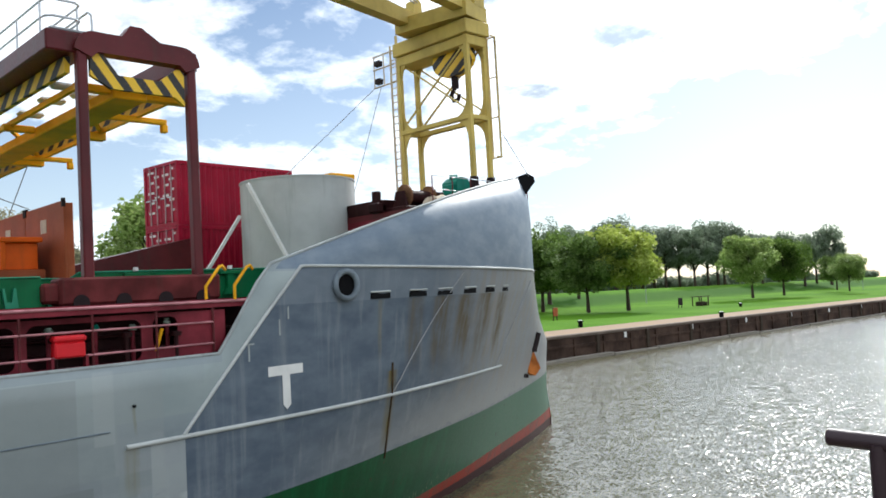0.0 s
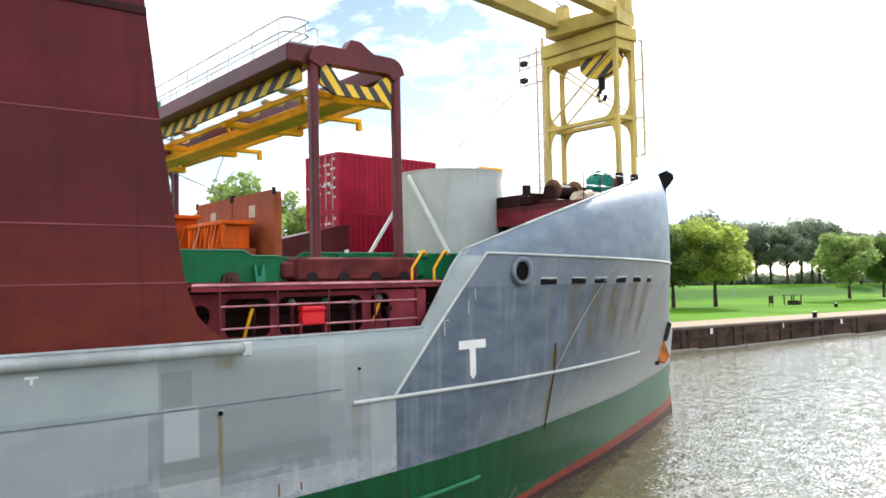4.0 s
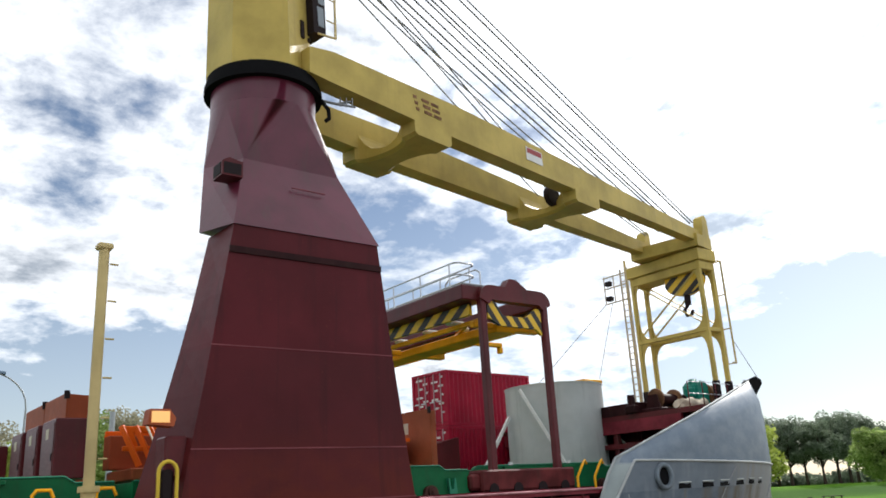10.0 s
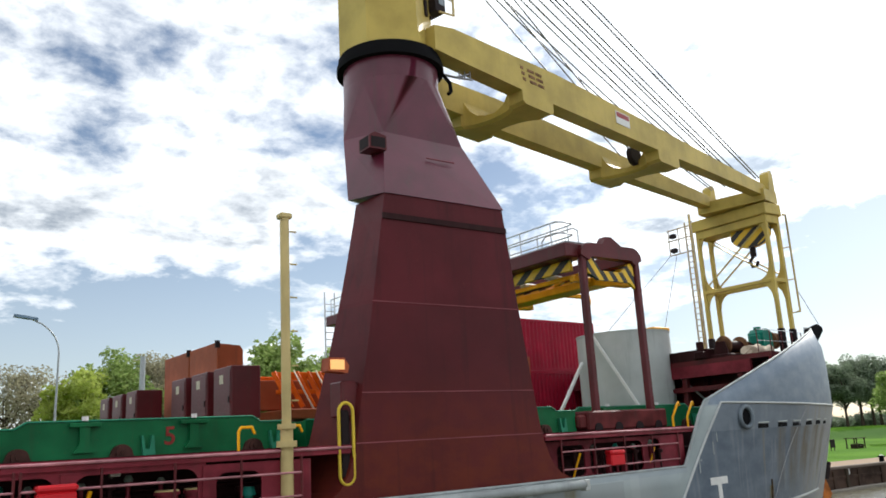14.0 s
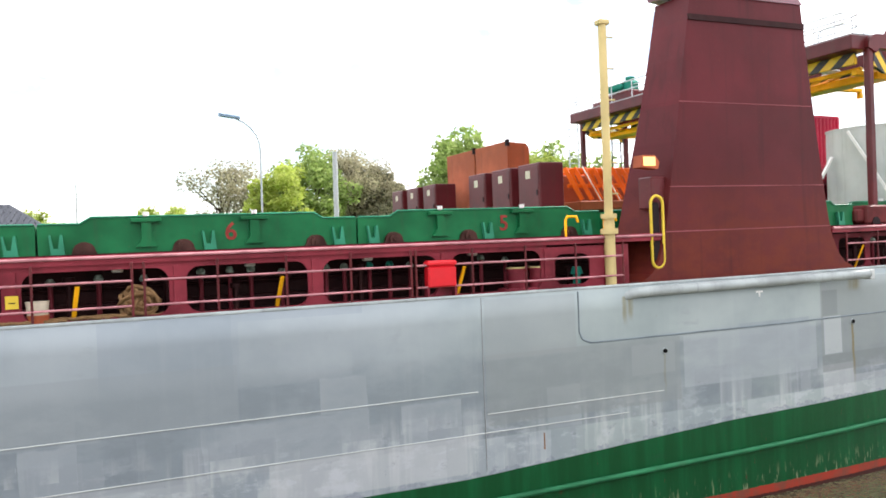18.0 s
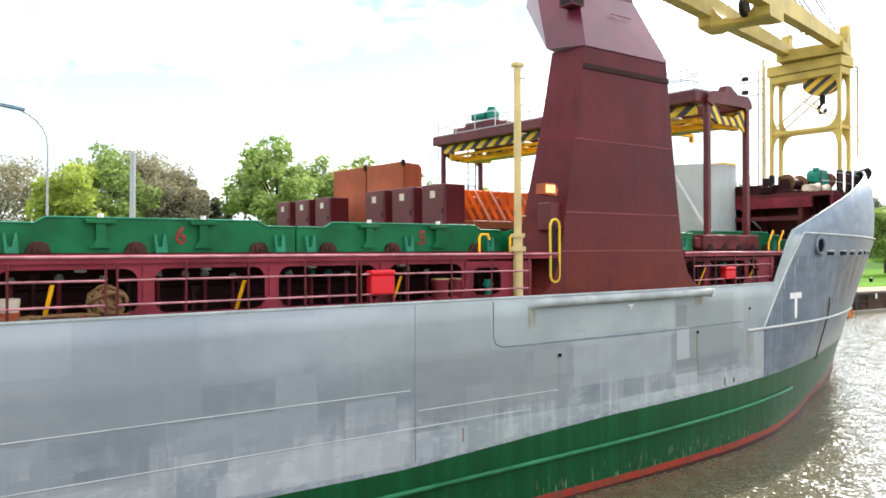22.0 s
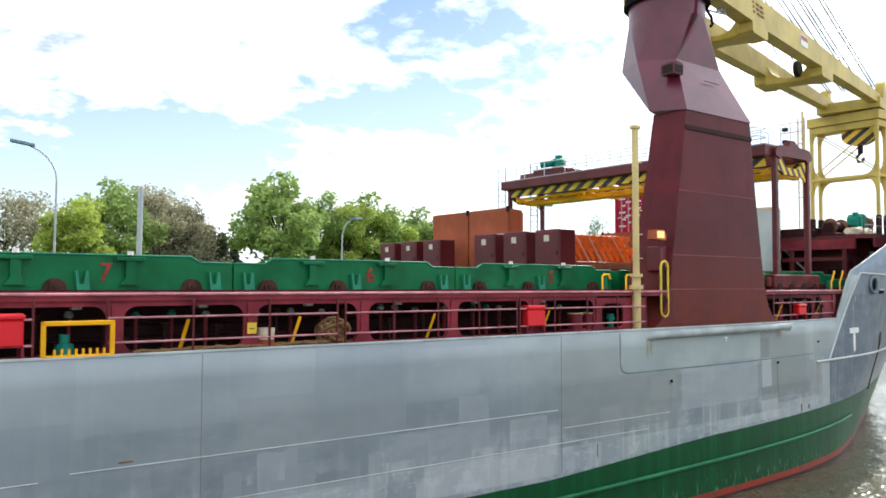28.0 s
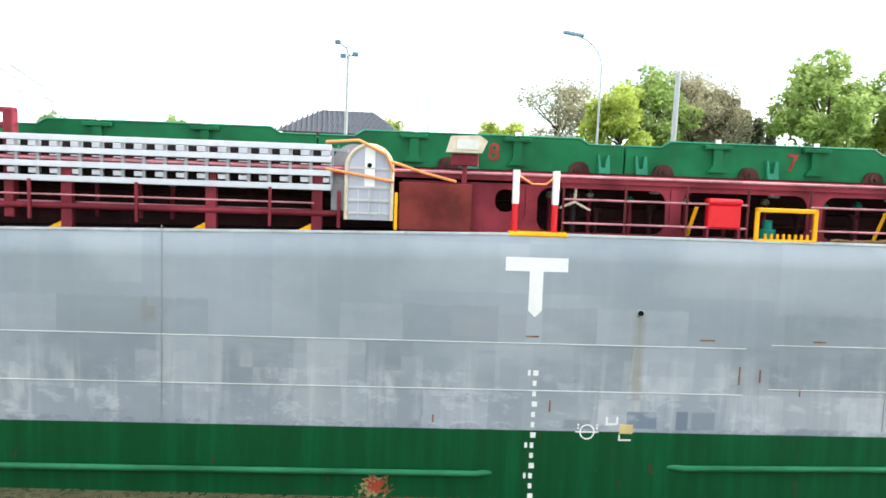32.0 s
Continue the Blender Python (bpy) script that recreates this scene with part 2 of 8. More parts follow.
def hull_paint():
    """Grey topsides in mismatched patches, dark grey bow, green and red below, rust and run-off; reflected light
    painted in towards the stem.
    """
    n = NT("hull_paint")
    x, y, z = n.xyz()
    # patches of repainting: stepped cells of unlike greys
    def cells(sx, sz, ox, oz):
        gx = n.math("FLOOR", n.math("MULTIPLY_ADD", x, 1 / sx, ox))
        gz = n.math("FLOOR", n.math("MULTIPLY_ADD", z, 1 / sz, oz))
        cb = n.t.nodes.new("ShaderNodeCombineXYZ")
        n.put(cb.inputs[0], gx)
        n.put(cb.inputs[1], gz)
        wn = n.t.nodes.new("ShaderNodeTexWhiteNoise")
        wn.noise_dimensions = "2D"
        n.put(wn.inputs["Vector"], cb.outputs[0])
        return wn.outputs["Value"]
    warp = n.noise(1.3, detail=3)
    big = n.noise(0.35, (1, 1, 1.4), 4)
    mid = n.noise(1.1, (1, 1, 2.0), 5, 0.6)
    fine = n.noise(11, detail=5, rough=0.65)
    runs = n.noise(1.9, (1.5, 1.5, 0.10), 6, 0.62)
    cloth = n.noise(2.6, (1.2, 1.2, 0.5), 3)
    c1, c2 = cells(2.35, 0.93, 0.3, 0.44), cells(0.81, 0.47, 0.1, 0.2)
    g = n.mix(n.step(big, 0.32, 0.68), (0.222, 0.256, 0.278), (0.300, 0.333, 0.355))
    g2 = n.mix(n.step(big, 0.32, 0.68), (0.245, 0.29, 0.292), (0.33, 0.375, 0.372))
    g = n.mix(n.step(x, -12.0, -4.0), g, g2)
    g = n.mix(n.math("MULTIPLY", n.step(c1, 0.6, 0.7), 0.4), g, (0.215, 0.25, 0.285))
    low = n.math("SUBTRACT", 1.0, n.step(z, 2.35, 3.3))
    jog = n.noise(0.5, (1, 1, 0.02), 2)
    def strake(z0, z1, w, seed, amount, dark, pale):
        """Repainted stretches with upright edges along one strake."""
        cb = n.t.nodes.new("ShaderNodeCombineXYZ")
        n.put(cb.inputs[0], n.math("FLOOR", n.math("ADD", n.math("MULTIPLY", x, 1 / w), n.math("ADD", n.math("MULTIPLY", jog, 2.2), n.math("MULTIPLY", n.math("SUBTRACT", runs, 0.5), 0.5 / w)))))
        cb.inputs[1].default_value = seed
        wn = n.t.nodes.new("ShaderNodeTexWhiteNoise")
        wn.noise_dimensions = "2D"
        n.put(wn.inputs["Vector"], cb.outputs[0])
        v = wn.outputs["Value"]
        zj = n.math("MULTIPLY_ADD", n.math("SUBTRACT", cloth, 0.5), 0.16, z)
        inside = n.math("MULTIPLY", n.step(z, z0 - 0.02, z0 + 0.02), n.math("SUBTRACT", 1.0, n.step(zj, z1 - 0.03, z1 + 0.03)))
        inside = n.math("MULTIPLY", inside, n.math("MULTIPLY_ADD", n.step(mid, 0.35, 0.6), 0.65, 0.35))
        h = n.mix(n.math("MULTIPLY", n.math("MULTIPLY", n.step(v, 0.62, 0.66), inside), amount), g, dark)
        return n.mix(n.math("MULTIPLY", n.math("MULTIPLY", n.math("SUBTRACT", 1.0, n.step(v, 0.22, 0.26)), inside), amount), h, pale)
    # middle strakes darker, fading in between x = -23 and -17
    worn = n.math("MULTIPLY", n.math("MULTIPLY", n.step(z, 2.38, 2.42), n.math("SUBTRACT", 1.0, n.step(z, 3.9, 4.3))), n.step(x, -23.0, -17.0))
    g = n.mix(n.math("MULTIPLY", worn, n.math("MULTIPLY_ADD", n.step(mid, 0.35, 0.65), 0.3, 0.32)), g, (0.155, 0.18, 0.202))
    for z0, z1, w, seed, amount, dark, pale in (
            (3.95, 5.4, 2.1, 1.0, 0.16, (0.215, 0.245, 0.265), (0.33, 0.36, 0.375)),
            (3.31, 3.98, 1.25, 2.0, 0.42, (0.175, 0.202, 0.225), (0.33, 0.36, 0.38)),
            (2.41, 3.30, 1.0, 3.0, 0.48, (0.165, 0.19, 0.215), (0.33, 0.36, 0.385)),
            (2.41, 3.0, 0.42, 4.0, 0.22, (0.18, 0.20, 0.23), (0.40, 0.42, 0.45)),
            (1.6, 2.40, 0.5, 5.0, 0.34, (0.23, 0.255, 0.285), (0.44, 0.46, 0.50))):
        g = strake(z0, z1, w, seed, amount, dark, pale)
    g = n.mix(n.math("MULTIPLY", n.math("MULTIPLY", n.math("MULTIPLY", n.step(c2, 0.6, 0.9), 0.45), low), n.step(cloth, 0.42, 0.66)), g, (0.50, 0.515, 0.52))
    g = n.mix(n.math("MULTIPLY", n.step(runs, 0.50, 0.72), n.math("MULTIPLY_ADD", low, 0.42, 0.06)), g, (0.50, 0.515, 0.52))
    g = n.mix(n.math("MULTIPLY", n.step(mid, 0.6, 0.75), 0.35), g, (0.21, 0.23, 0.235))
    # repainted fields
    def field(x0, x1, z0, z1, col, amount):
        e = 0.02
        m = n.math("MULTIPLY", n.math("MULTIPLY", n.step(x, x0 - e, x0 + e), n.math("SUBTRACT", 1.0, n.step(x, x1 - e, x1 + e))), n.math("MULTIPLY", n.step(z, z0 - e, z0 + e), n.math("SUBTRACT", 1.0, n.step(z, z1 - e, z1 + e))))
        return n.mix(n.math("MULTIPLY", m, amount), g, col)
    for x0, x1, z0, z1, col, amount in FIELDS:
        g = field(x0, x1, z0, z1, col, amount)
    # the dark bow: forward of a slanted line, below its upper knuckle
    slant = n.math("SUBTRACT", x, n.math("MULTIPLY_ADD", z, 0.945, 4.06))      # x - (line at this height)
    bow = n.math("MULTIPLY", n.math("GREATER_THAN", slant, 0.0), n.math("GREATER_THAN", x, 7.75))
    above = n.math("GREATER_THAN", z, n.math("MULTIPLY_ADD", x, -0.004, 7.12))
    d = n.mix(n.step(mid, 0.3, 0.7), (0.078, 0.104, 0.140), (0.122, 0.153, 0.19))
    d = n.mix(n.math("MULTIPLY", n.math("GREATER_THAN", z, 6.27), 0.4), d, (0.20, 0.235, 0.27))
    d = n.mix(n.math("MULTIPLY", n.step(runs, 0.5, 0.7), 0.3), d, (0.30, 0.32, 0.33))
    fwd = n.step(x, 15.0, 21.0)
    d = n.mix(n.math("MULTIPLY", n.math("MULTIPLY", n.step(runs, 0.42, 0.62), fwd), 0.85), d, (0.13, 0.10, 0.06))
    # sky sheen on the forward plating, mixed in as paler grey
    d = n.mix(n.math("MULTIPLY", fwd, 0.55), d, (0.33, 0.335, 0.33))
    # light off the water, painted on the low bow
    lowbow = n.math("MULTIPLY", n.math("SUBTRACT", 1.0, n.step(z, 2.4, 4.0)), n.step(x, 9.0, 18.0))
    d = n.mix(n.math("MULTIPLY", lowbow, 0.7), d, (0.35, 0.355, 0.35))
    up = n.mix(n.step(mid, 0.35, 0.7), (0.145, 0.19, 0.245), (0.205, 0.25, 0.30))
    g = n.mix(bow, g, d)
    g = n.mix(n.math("MULTIPLY", above, n.math("GREATER_THAN", slant, -0.6)), g, up)
    # rust stains that hang below the scuppers
    g = n.mix(n.math("MULTIPLY", n.step(fine, 0.66, 0.8), 0.25), g, (0.2, 0.09, 0.04))
    # ochre run-off below the scuppers, narrow, ragged and fading downwards
    for sx, s0, s1, sw, sa in ((-22.06, 1.75, 3.9, 0.16, 0.55), (3.32, 2.1, 3.98, 0.07, 0.95), (-4.0, 4.4, 5.1, 0.09, 0.6), (-2.95, 2.6, 3.75, 0.04, 0.4), (6.69, 3.9, 4.5, 0.05, 0.5), (3.45, 4.72, 5.12, 0.35, 0.9), (-3.85, 4.5, 5.05, 0.1, 0.8), (6.6, 2.6, 3.75, 0.2, 0.7), (14.05, 1.9, 4.4, 0.28, 0.95), (-31.07, 3.45, 3.82, 0.1, 0.9), (13.5, 4.4, 6.25, 0.12, 0.35),
                               (15.0, 3.9, 6.25, 0.5, 0.7), (16.3, 3.8, 6.25, 0.7, 0.9), (17.6, 3.8, 6.25, 0.7, 0.95), (18.9, 3.8, 6.25, 0.7, 0.95), (20.2, 3.9, 6.25, 0.5, 0.95), (-31.2, 3.3, 4.0, 0.1, 0.4)):
        dist = n.math("ABSOLUTE", n.math("SUBTRACT", n.math("MULTIPLY_ADD", n.math("SUBTRACT", mid, 0.5), 0.12, x), sx))
        across = n.math("SUBTRACT", 1.0, n.step(dist, sw * 0.25, sw))
        along = n.math("MULTIPLY", n.step(z, s0, s0 + 0.5 * (s1 - s0)), n.math("LESS_THAN", z, s1))
        g = n.mix(n.math("MULTIPLY", n.math("MULTIPLY", across, along), n.math("MULTIPLY", n.math("MULTIPLY_ADD", n.step(runs, 0.35, 0.65), 0.75, 0.25), sa), clamp=True), g, (0.17, 0.125, 0.025) if sx < 14.5 else (0.095, 0.07, 0.035))
    # green and red below
    m8 = n.math("MAXIMUM", x, -8.0)
    gz = n.math("MINIMUM", n.math("MULTIPLY_ADD", m8, 0.05, 2.03), n.math("MULTIPLY_ADD", m8, 0.014, 2.0))
    gz = n.math("MULTIPLY_ADD", n.math("SUBTRACT", warp, 0.5), 0.02, gz)
    green = n.mix(n.step(runs, 0.4, 0.75), (0.001, 0.052, 0.014), (0.002, 0.088, 0.027))
    green = n.mix(n.math("MULTIPLY", n.step(mid, 0.55, 0.75), 0.4), green, (0.012, 0.045, 0.022))
    # green paled towards the stem for light off the water
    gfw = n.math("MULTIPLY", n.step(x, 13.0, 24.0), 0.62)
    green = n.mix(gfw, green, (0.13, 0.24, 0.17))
    edge = n.math("MULTIPLY", n.math("LESS_THAN", z, n.math("MULTIPLY_ADD", n.step(cloth, 0.3, 0.7), 0.16, n.math("ADD", gz, -0.02))), n.step(fine, 0.3, 0.6))
    g = n.mix(n.math("MULTIPLY", edge, 0.55), g, (0.17, 0.185, 0.235))
    scuff = n.math("MULTIPLY", n.math("SUBTRACT", 1.0, n.step(z, 2.1, 3.3)), n.step(n.noise(1.6, (0.8, 1, 1.6), 7, 0.68, (7, 0, 3)), 0.52, 0.62))
    g = n.mix(n.math("MULTIPLY", scuff, n.math("MULTIPLY_ADD", bow, -0.24, 0.32)), g, (0.50, 0.525, 0.57))
    scar = n.math("MULTIPLY", n.math("SUBTRACT", 1.0, n.step(z, 2.6, 3.9)), n.step(n.noise(2.4, (0.7, 1, 1.3), 7, 0.7, (2, 0, 9)), 0.60, 0.68))
    g = n.mix(n.math("MULTIPLY", scar, 0.45), g, (0.15, 0.165, 0.19))
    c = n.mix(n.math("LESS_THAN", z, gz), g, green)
    fx_ = n.math("ADD", n.math("MULTIPLY", n.math("SUBTRACT", x, -26.95), 1.0), n.math("MULTIPLY", n.math("SUBTRACT", fine, 0.5), 1.3))
    fz_ = n.math("ADD", n.math("SUBTRACT", z, 0.48), n.math("MULTIPLY", n.math("SUBTRACT", cloth, 0.5), 0.7))
    rad = n.math("ADD", n.math("MULTIPLY", fx_, fx_), n.math("MULTIPLY", fz_, fz_))
    c = n.mix(n.math("LESS_THAN", rad, 0.055), c, (0.30, 0.26, 0.12))
    c = n.mix(n.math("LESS_THAN", n.math("ADD", rad, n.math("MULTIPLY", fx_, -0.1)), 0.03), c, (0.30, 0.05, 0.025))
    rz = n.math("MULTIPLY_ADD", n.step(x, 12.0, 26.0), 0.26, 0.27)
    # pale flecks and rust ticks above the boot top
    tick = n.noise(7.0, (1.6, 1.6, 0.35), 4, 0.6, (4, 2, 0))
    near = n.math("SUBTRACT", 1.0, n.step(z, 0.3, 0.85))
    under = n.math("LESS_THAN", z, gz)
    c = n.mix(n.math("MULTIPLY", n.math("MULTIPLY", near, under), n.math("MULTIPLY", n.step(tick, 0.56, 0.66), n.math("MULTIPLY", n.step(x, -14.0, 2.0), 0.55))), c, (0.33, 0.36, 0.22))
    c = n.mix(n.math("MULTIPLY", under, n.math("MULTIPLY", n.step(n.noise(3.2, (1.7, 1.7, 0.5), 4, 0.65, (9, 1, 5)), 0.66, 0.70), 0.8)), c, (0.055, 0.028, 0.014))
    red = n.mix(n.step(cloth, 0.4, 0.65), (0.30, 0.036, 0.02), (0.19, 0.05, 0.032))
    rag = n.math("MULTIPLY_ADD", n.math("SUBTRACT", fine, 0.5), 0.07, z)
    c = n.mix(n.math("LESS_THAN", rag, rz), c, red)
    c = n.mix(n.math("LESS_THAN", rag, 0.07), c, (0.045, 0.012, 0.010))
    n.bump(n.math("ADD", n.math("MULTIPLY", big, 2.0), fine), 0.12, 0.015)
    return n.done(c, n.math("MULTIPLY_ADD", fine, 0.25, 0.36), 0.0, 0.2)


def tower_paint():
    """Maroon plates of unlike age, rust-brown low down, run-off streaks and pale scuffs."""
    n = NT("tower_paint")
    x, y, z = n.xyz()
    big = n.noise(0.45, detail=4)
    mid = n.noise(1.7, (1, 1, 1.6), 5, 0.6)
    fine = n.noise(16, detail=4)
    runs = n.noise(2.4, (1.8, 1.8, 0.10), 6, 0.62)
    c = n.mix(n.step(big, 0.32, 0.68), (0.074, 0.0070, 0.0105), (0.108, 0.011, 0.0165))
    # courses of plate, each with its own age
    cb = n.t.nodes.new("ShaderNodeCombineXYZ")
    n.put(cb.inputs[0], n.math("FLOOR", n.math("MULTIPLY", n.math("ADD", z, -0.17), 0.5)))
    wn = n.t.nodes.new("ShaderNodeTexWhiteNoise")
    wn.noise_dimensions = "2D"
    n.put(wn.inputs["Vector"], cb.outputs[0])
    c = n.mix(n.math("MULTIPLY", wn.outputs["Value"], 0.4), c, (0.065, 0.011, 0.013))
    low = n.math("SUBTRACT", 1.0, n.step(z, 0.2, 3.2))
    c = n.mix(n.math("MULTIPLY", low, n.math("MULTIPLY_ADD", n.step(mid, 0.35, 0.65), 0.5, 0.35)), c, (0.135, 0.024, 0.012))
    c = n.mix(n.math("MULTIPLY", n.step(runs, 0.50, 0.72), 0.5), c, (0.04, 0.007, 0.009))
    c = n.mix(n.math("MULTIPLY", n.step(fine, 0.62, 0.78), 0.3), c, (0.17, 0.05, 0.025))
    n.bump(n.math("ADD", n.math("MULTIPLY", big, 2.5), n.math("MULTIPLY", fine, 0.6)), 0.14, 0.02)
    return n.done(c, n.math("MULTIPLY_ADD", mid, 0.3, 0.28), 0.0, 0.15)


M = {}
M["hull"] = hull_paint()
M["maroon"] = paint("maroon_paint", (0.095, 0.0095, 0.0125), 0.2, 0.36, 0.3, 0.45, spec=0.26)
M["tower"] = tower_paint()
# tower maroon with the sky's purple sheen put into its colour
M["plum"] = paint("sky_tinted_maroon_paint", (0.105, 0.012, 0.030), 0.2, 0.33, 0.25, 0.4, spec=0.5)
M["hoop"] = paint("hoop_yellow_paint", (0.66, 0.47, 0.05), 0.15, 0.5, 0.2, 0.2)
M["maroon2"] = paint("deck_red_paint", (0.19, 0.022, 0.034), 0.28, 0.5, 0.35, 0.3, 1.6)
M["yellow"] = paint("crane_yellow_paint", (0.50, 0.38, 0.10), 0.14, 0.42, 0.18, 0.16)
M["bright_yellow"] = paint("bright_yellow_paint", (0.85, 0.41, 0.008), 0.18, 0.45, 0.15, 0.1)
M["green"] = paint("hatch_green_paint", (0.005, 0.125, 0.042), 0.2, 0.4, 0.12, 0.2, 1.4)
M["cleat"] = paint("cleat_green_paint", (0.03, 0.23, 0.13), 0.2, 0.45, 0.15, 0.2)
M["teal"] = paint("teal_paint", (0.015, 0.22, 0.16), 0.2, 0.4, 0.1, 0.15)
M["orange"] = paint("orange_paint", (0.85, 0.13, 0.008), 0.18, 0.45, 0.15, 0.15)
M["rust_orange"] = paint("oxide_paint", (0.36, 0.085, 0.035), 0.2, 0.55, 0.3, 0.3)
M["red"] = simple("red_box_plastic", (0.62, 0.012, 0.02), 0.4, vary=0.1)
M["container"] = paint("container_paint", (0.33, 0.006, 0.03), 0.15, 0.42, 0.15, 0.2)
# deck red taken nearly black, to hold the shade behind the arcade
M["shade_red"] = paint("shaded_deck_red", (0.024, 0.0038, 0.0045), 0.25, 0.6, 0.3, 0.3, 1.6)
M["post_yellow"] = paint("weathered_yellow", (0.56, 0.44, 0.20), 0.15, 0.5, 0.12, 0.2)
M["seam"] = paint("worn_seam", (0.22, 0.06, 0.07), 0.2, 0.5, 0.2, 0.1)
# rail red paled so that the tubes carry their highlights
M["rail_pink"] = paint("lit_rail_paint", (0.46, 0.20, 0.22), 0.25, 0.5, 0.3, 0.1, 3)
M["arch_grey"] = paint("lilac_grey_paint", (0.40, 0.42, 0.48), 0.12, 0.5, 0.1, 0.2)
M["oxide_dark"] = paint("oxide_locker_paint", (0.14, 0.022, 0.018), 0.3, 0.6, 0.5, 0.6, 2)
M["white"] = simple("white_paint", (0.72, 0.72, 0.70), 0.5, vary=0.12, scale=3)
M["tank"] = paint("tank_paint", (0.47, 0.49, 0.48), 0.08, 0.5, 0.08, 0.25)
M["rod"] = simple("lock_rod_paint", (0.50, 0.34, 0.36), 0.5)
M["lip"] = paint("worn_lip_paint", (0.33, 0.36, 0.36), 0.15, 0.5, 0.25, 0.3, 2)
M["lead"] = paint("lead_paint", (0.16, 0.195, 0.225), 0.2, 0.5, 0.25, 0.3, 2)
M["number"] = paint("worn_red_figure", (0.27, 0.045, 0.035), 0.3, 0.6, 0.2, 0.3, 4)
M["black"] = simple("black_rubber", (0.008, 0.008, 0.009), 0.8, spec=0.05)
M["steel"] = simple("grey_steel", (0.30, 0.31, 0.32), 0.45, 0.6)
M["alu"] = simple("aluminium", (0.55, 0.57, 0.6), 0.4, 0.7, 0.1)
M["wire"] = simple("wire_rope", (0.24, 0.25, 0.27), 0.5, 0.3)
M["rope"] = simple("rope", (0.24, 0.135, 0.06), 0.9, vary=0.35, scale=25)
M["strap"] = simple("orange_strap", (0.75, 0.28, 0.10), 0.8)
M["blue_sign"] = simple("blue_sign", (0.03, 0.05, 0.12), 0.5)
M["sign_red"] = simple("red_sign", (0.35, 0.06, 0.06), 0.5)
M["dark"] = simple("dark_paint", (0.022, 0.015, 0.016), 0.6, spec=0.1)
M["canvas"] = simple("pale_canvas", (0.60, 0.52, 0.40), 0.85, vary=0.25)
M["rustbar"] = paint("dull_rust_paint", (0.085, 0.06, 0.035), 0.35, 0.75, 0.6, 0.5, 3)
M["cover_wheel"] = paint("greasy_wheel_rust", (0.062, 0.026, 0.02), 0.35, 0.6, 0.5, 0.4, 3)
M["sill"] = paint("sill_brown_red", (0.12, 0.02, 0.02), 0.3, 0.55, 0.45, 0.5, 2)
M["valve"] = paint("pale_valve_green", (0.28, 0.36, 0.30), 0.25, 0.5, 0.3, 0.3, 6)
M["anchor_rust"] = paint("anchor_rust", (0.42, 0.13, 0.025), 0.3, 0.7, 0.5, 0.4, 3)
M["rustpipe"] = paint("rusty_paint", (0.20, 0.10, 0.05), 0.3, 0.7, 0.8, 0.5, 3)


def lamp_glow(name, col, power):
    n = NT(name)
    n.b.inputs["Emission Color"].default_value = (*col, 1)
    n.b.inputs["Emission Strength"].default_value = power
    return n.done(col, 0.4)


M["glow"] = lamp_glow("lit_lamp", (1.0, 0.55, 0.18), 0.45)
def glass_pane():
    n = NT("cab_glass")
    n.b.inputs["Transmission Weight"].default_value = 0.35
    return n.done(n.mix(n.noise(2.0), (0.25, 0.30, 0.34), (0.4, 0.45, 0.5)), 0.06, 0.0, 0.6)


M["pane"] = glass_pane()
M["lens"] = simple("lamp_lens", (0.6, 0.6, 0.55), 0.2)


def stripes():
    n = NT("hazard_stripes")
    x, y, z = n.xyz()
    s = n.math("ADD", n.math("ADD", n.math("MULTIPLY", y, 1.2), n.math("MULTIPLY", x, 2.3)), n.math("MULTIPLY", z, 1.7))
    k = n.math("GREATER_THAN", n.math("FRACT", s), 0.5)
    f = n.noise(9, detail=4)
    c = n.mix(k, (0.75, 0.47, 0.015), (0.015, 0.013, 0.012))
    c = n.mix(n.math("MULTIPLY", n.step(f, 0.58, 0.75), 0.35), c, (0.2, 0.1, 0.05))
    return n.done(c, 0.5)


M["stripes"] = stripes()


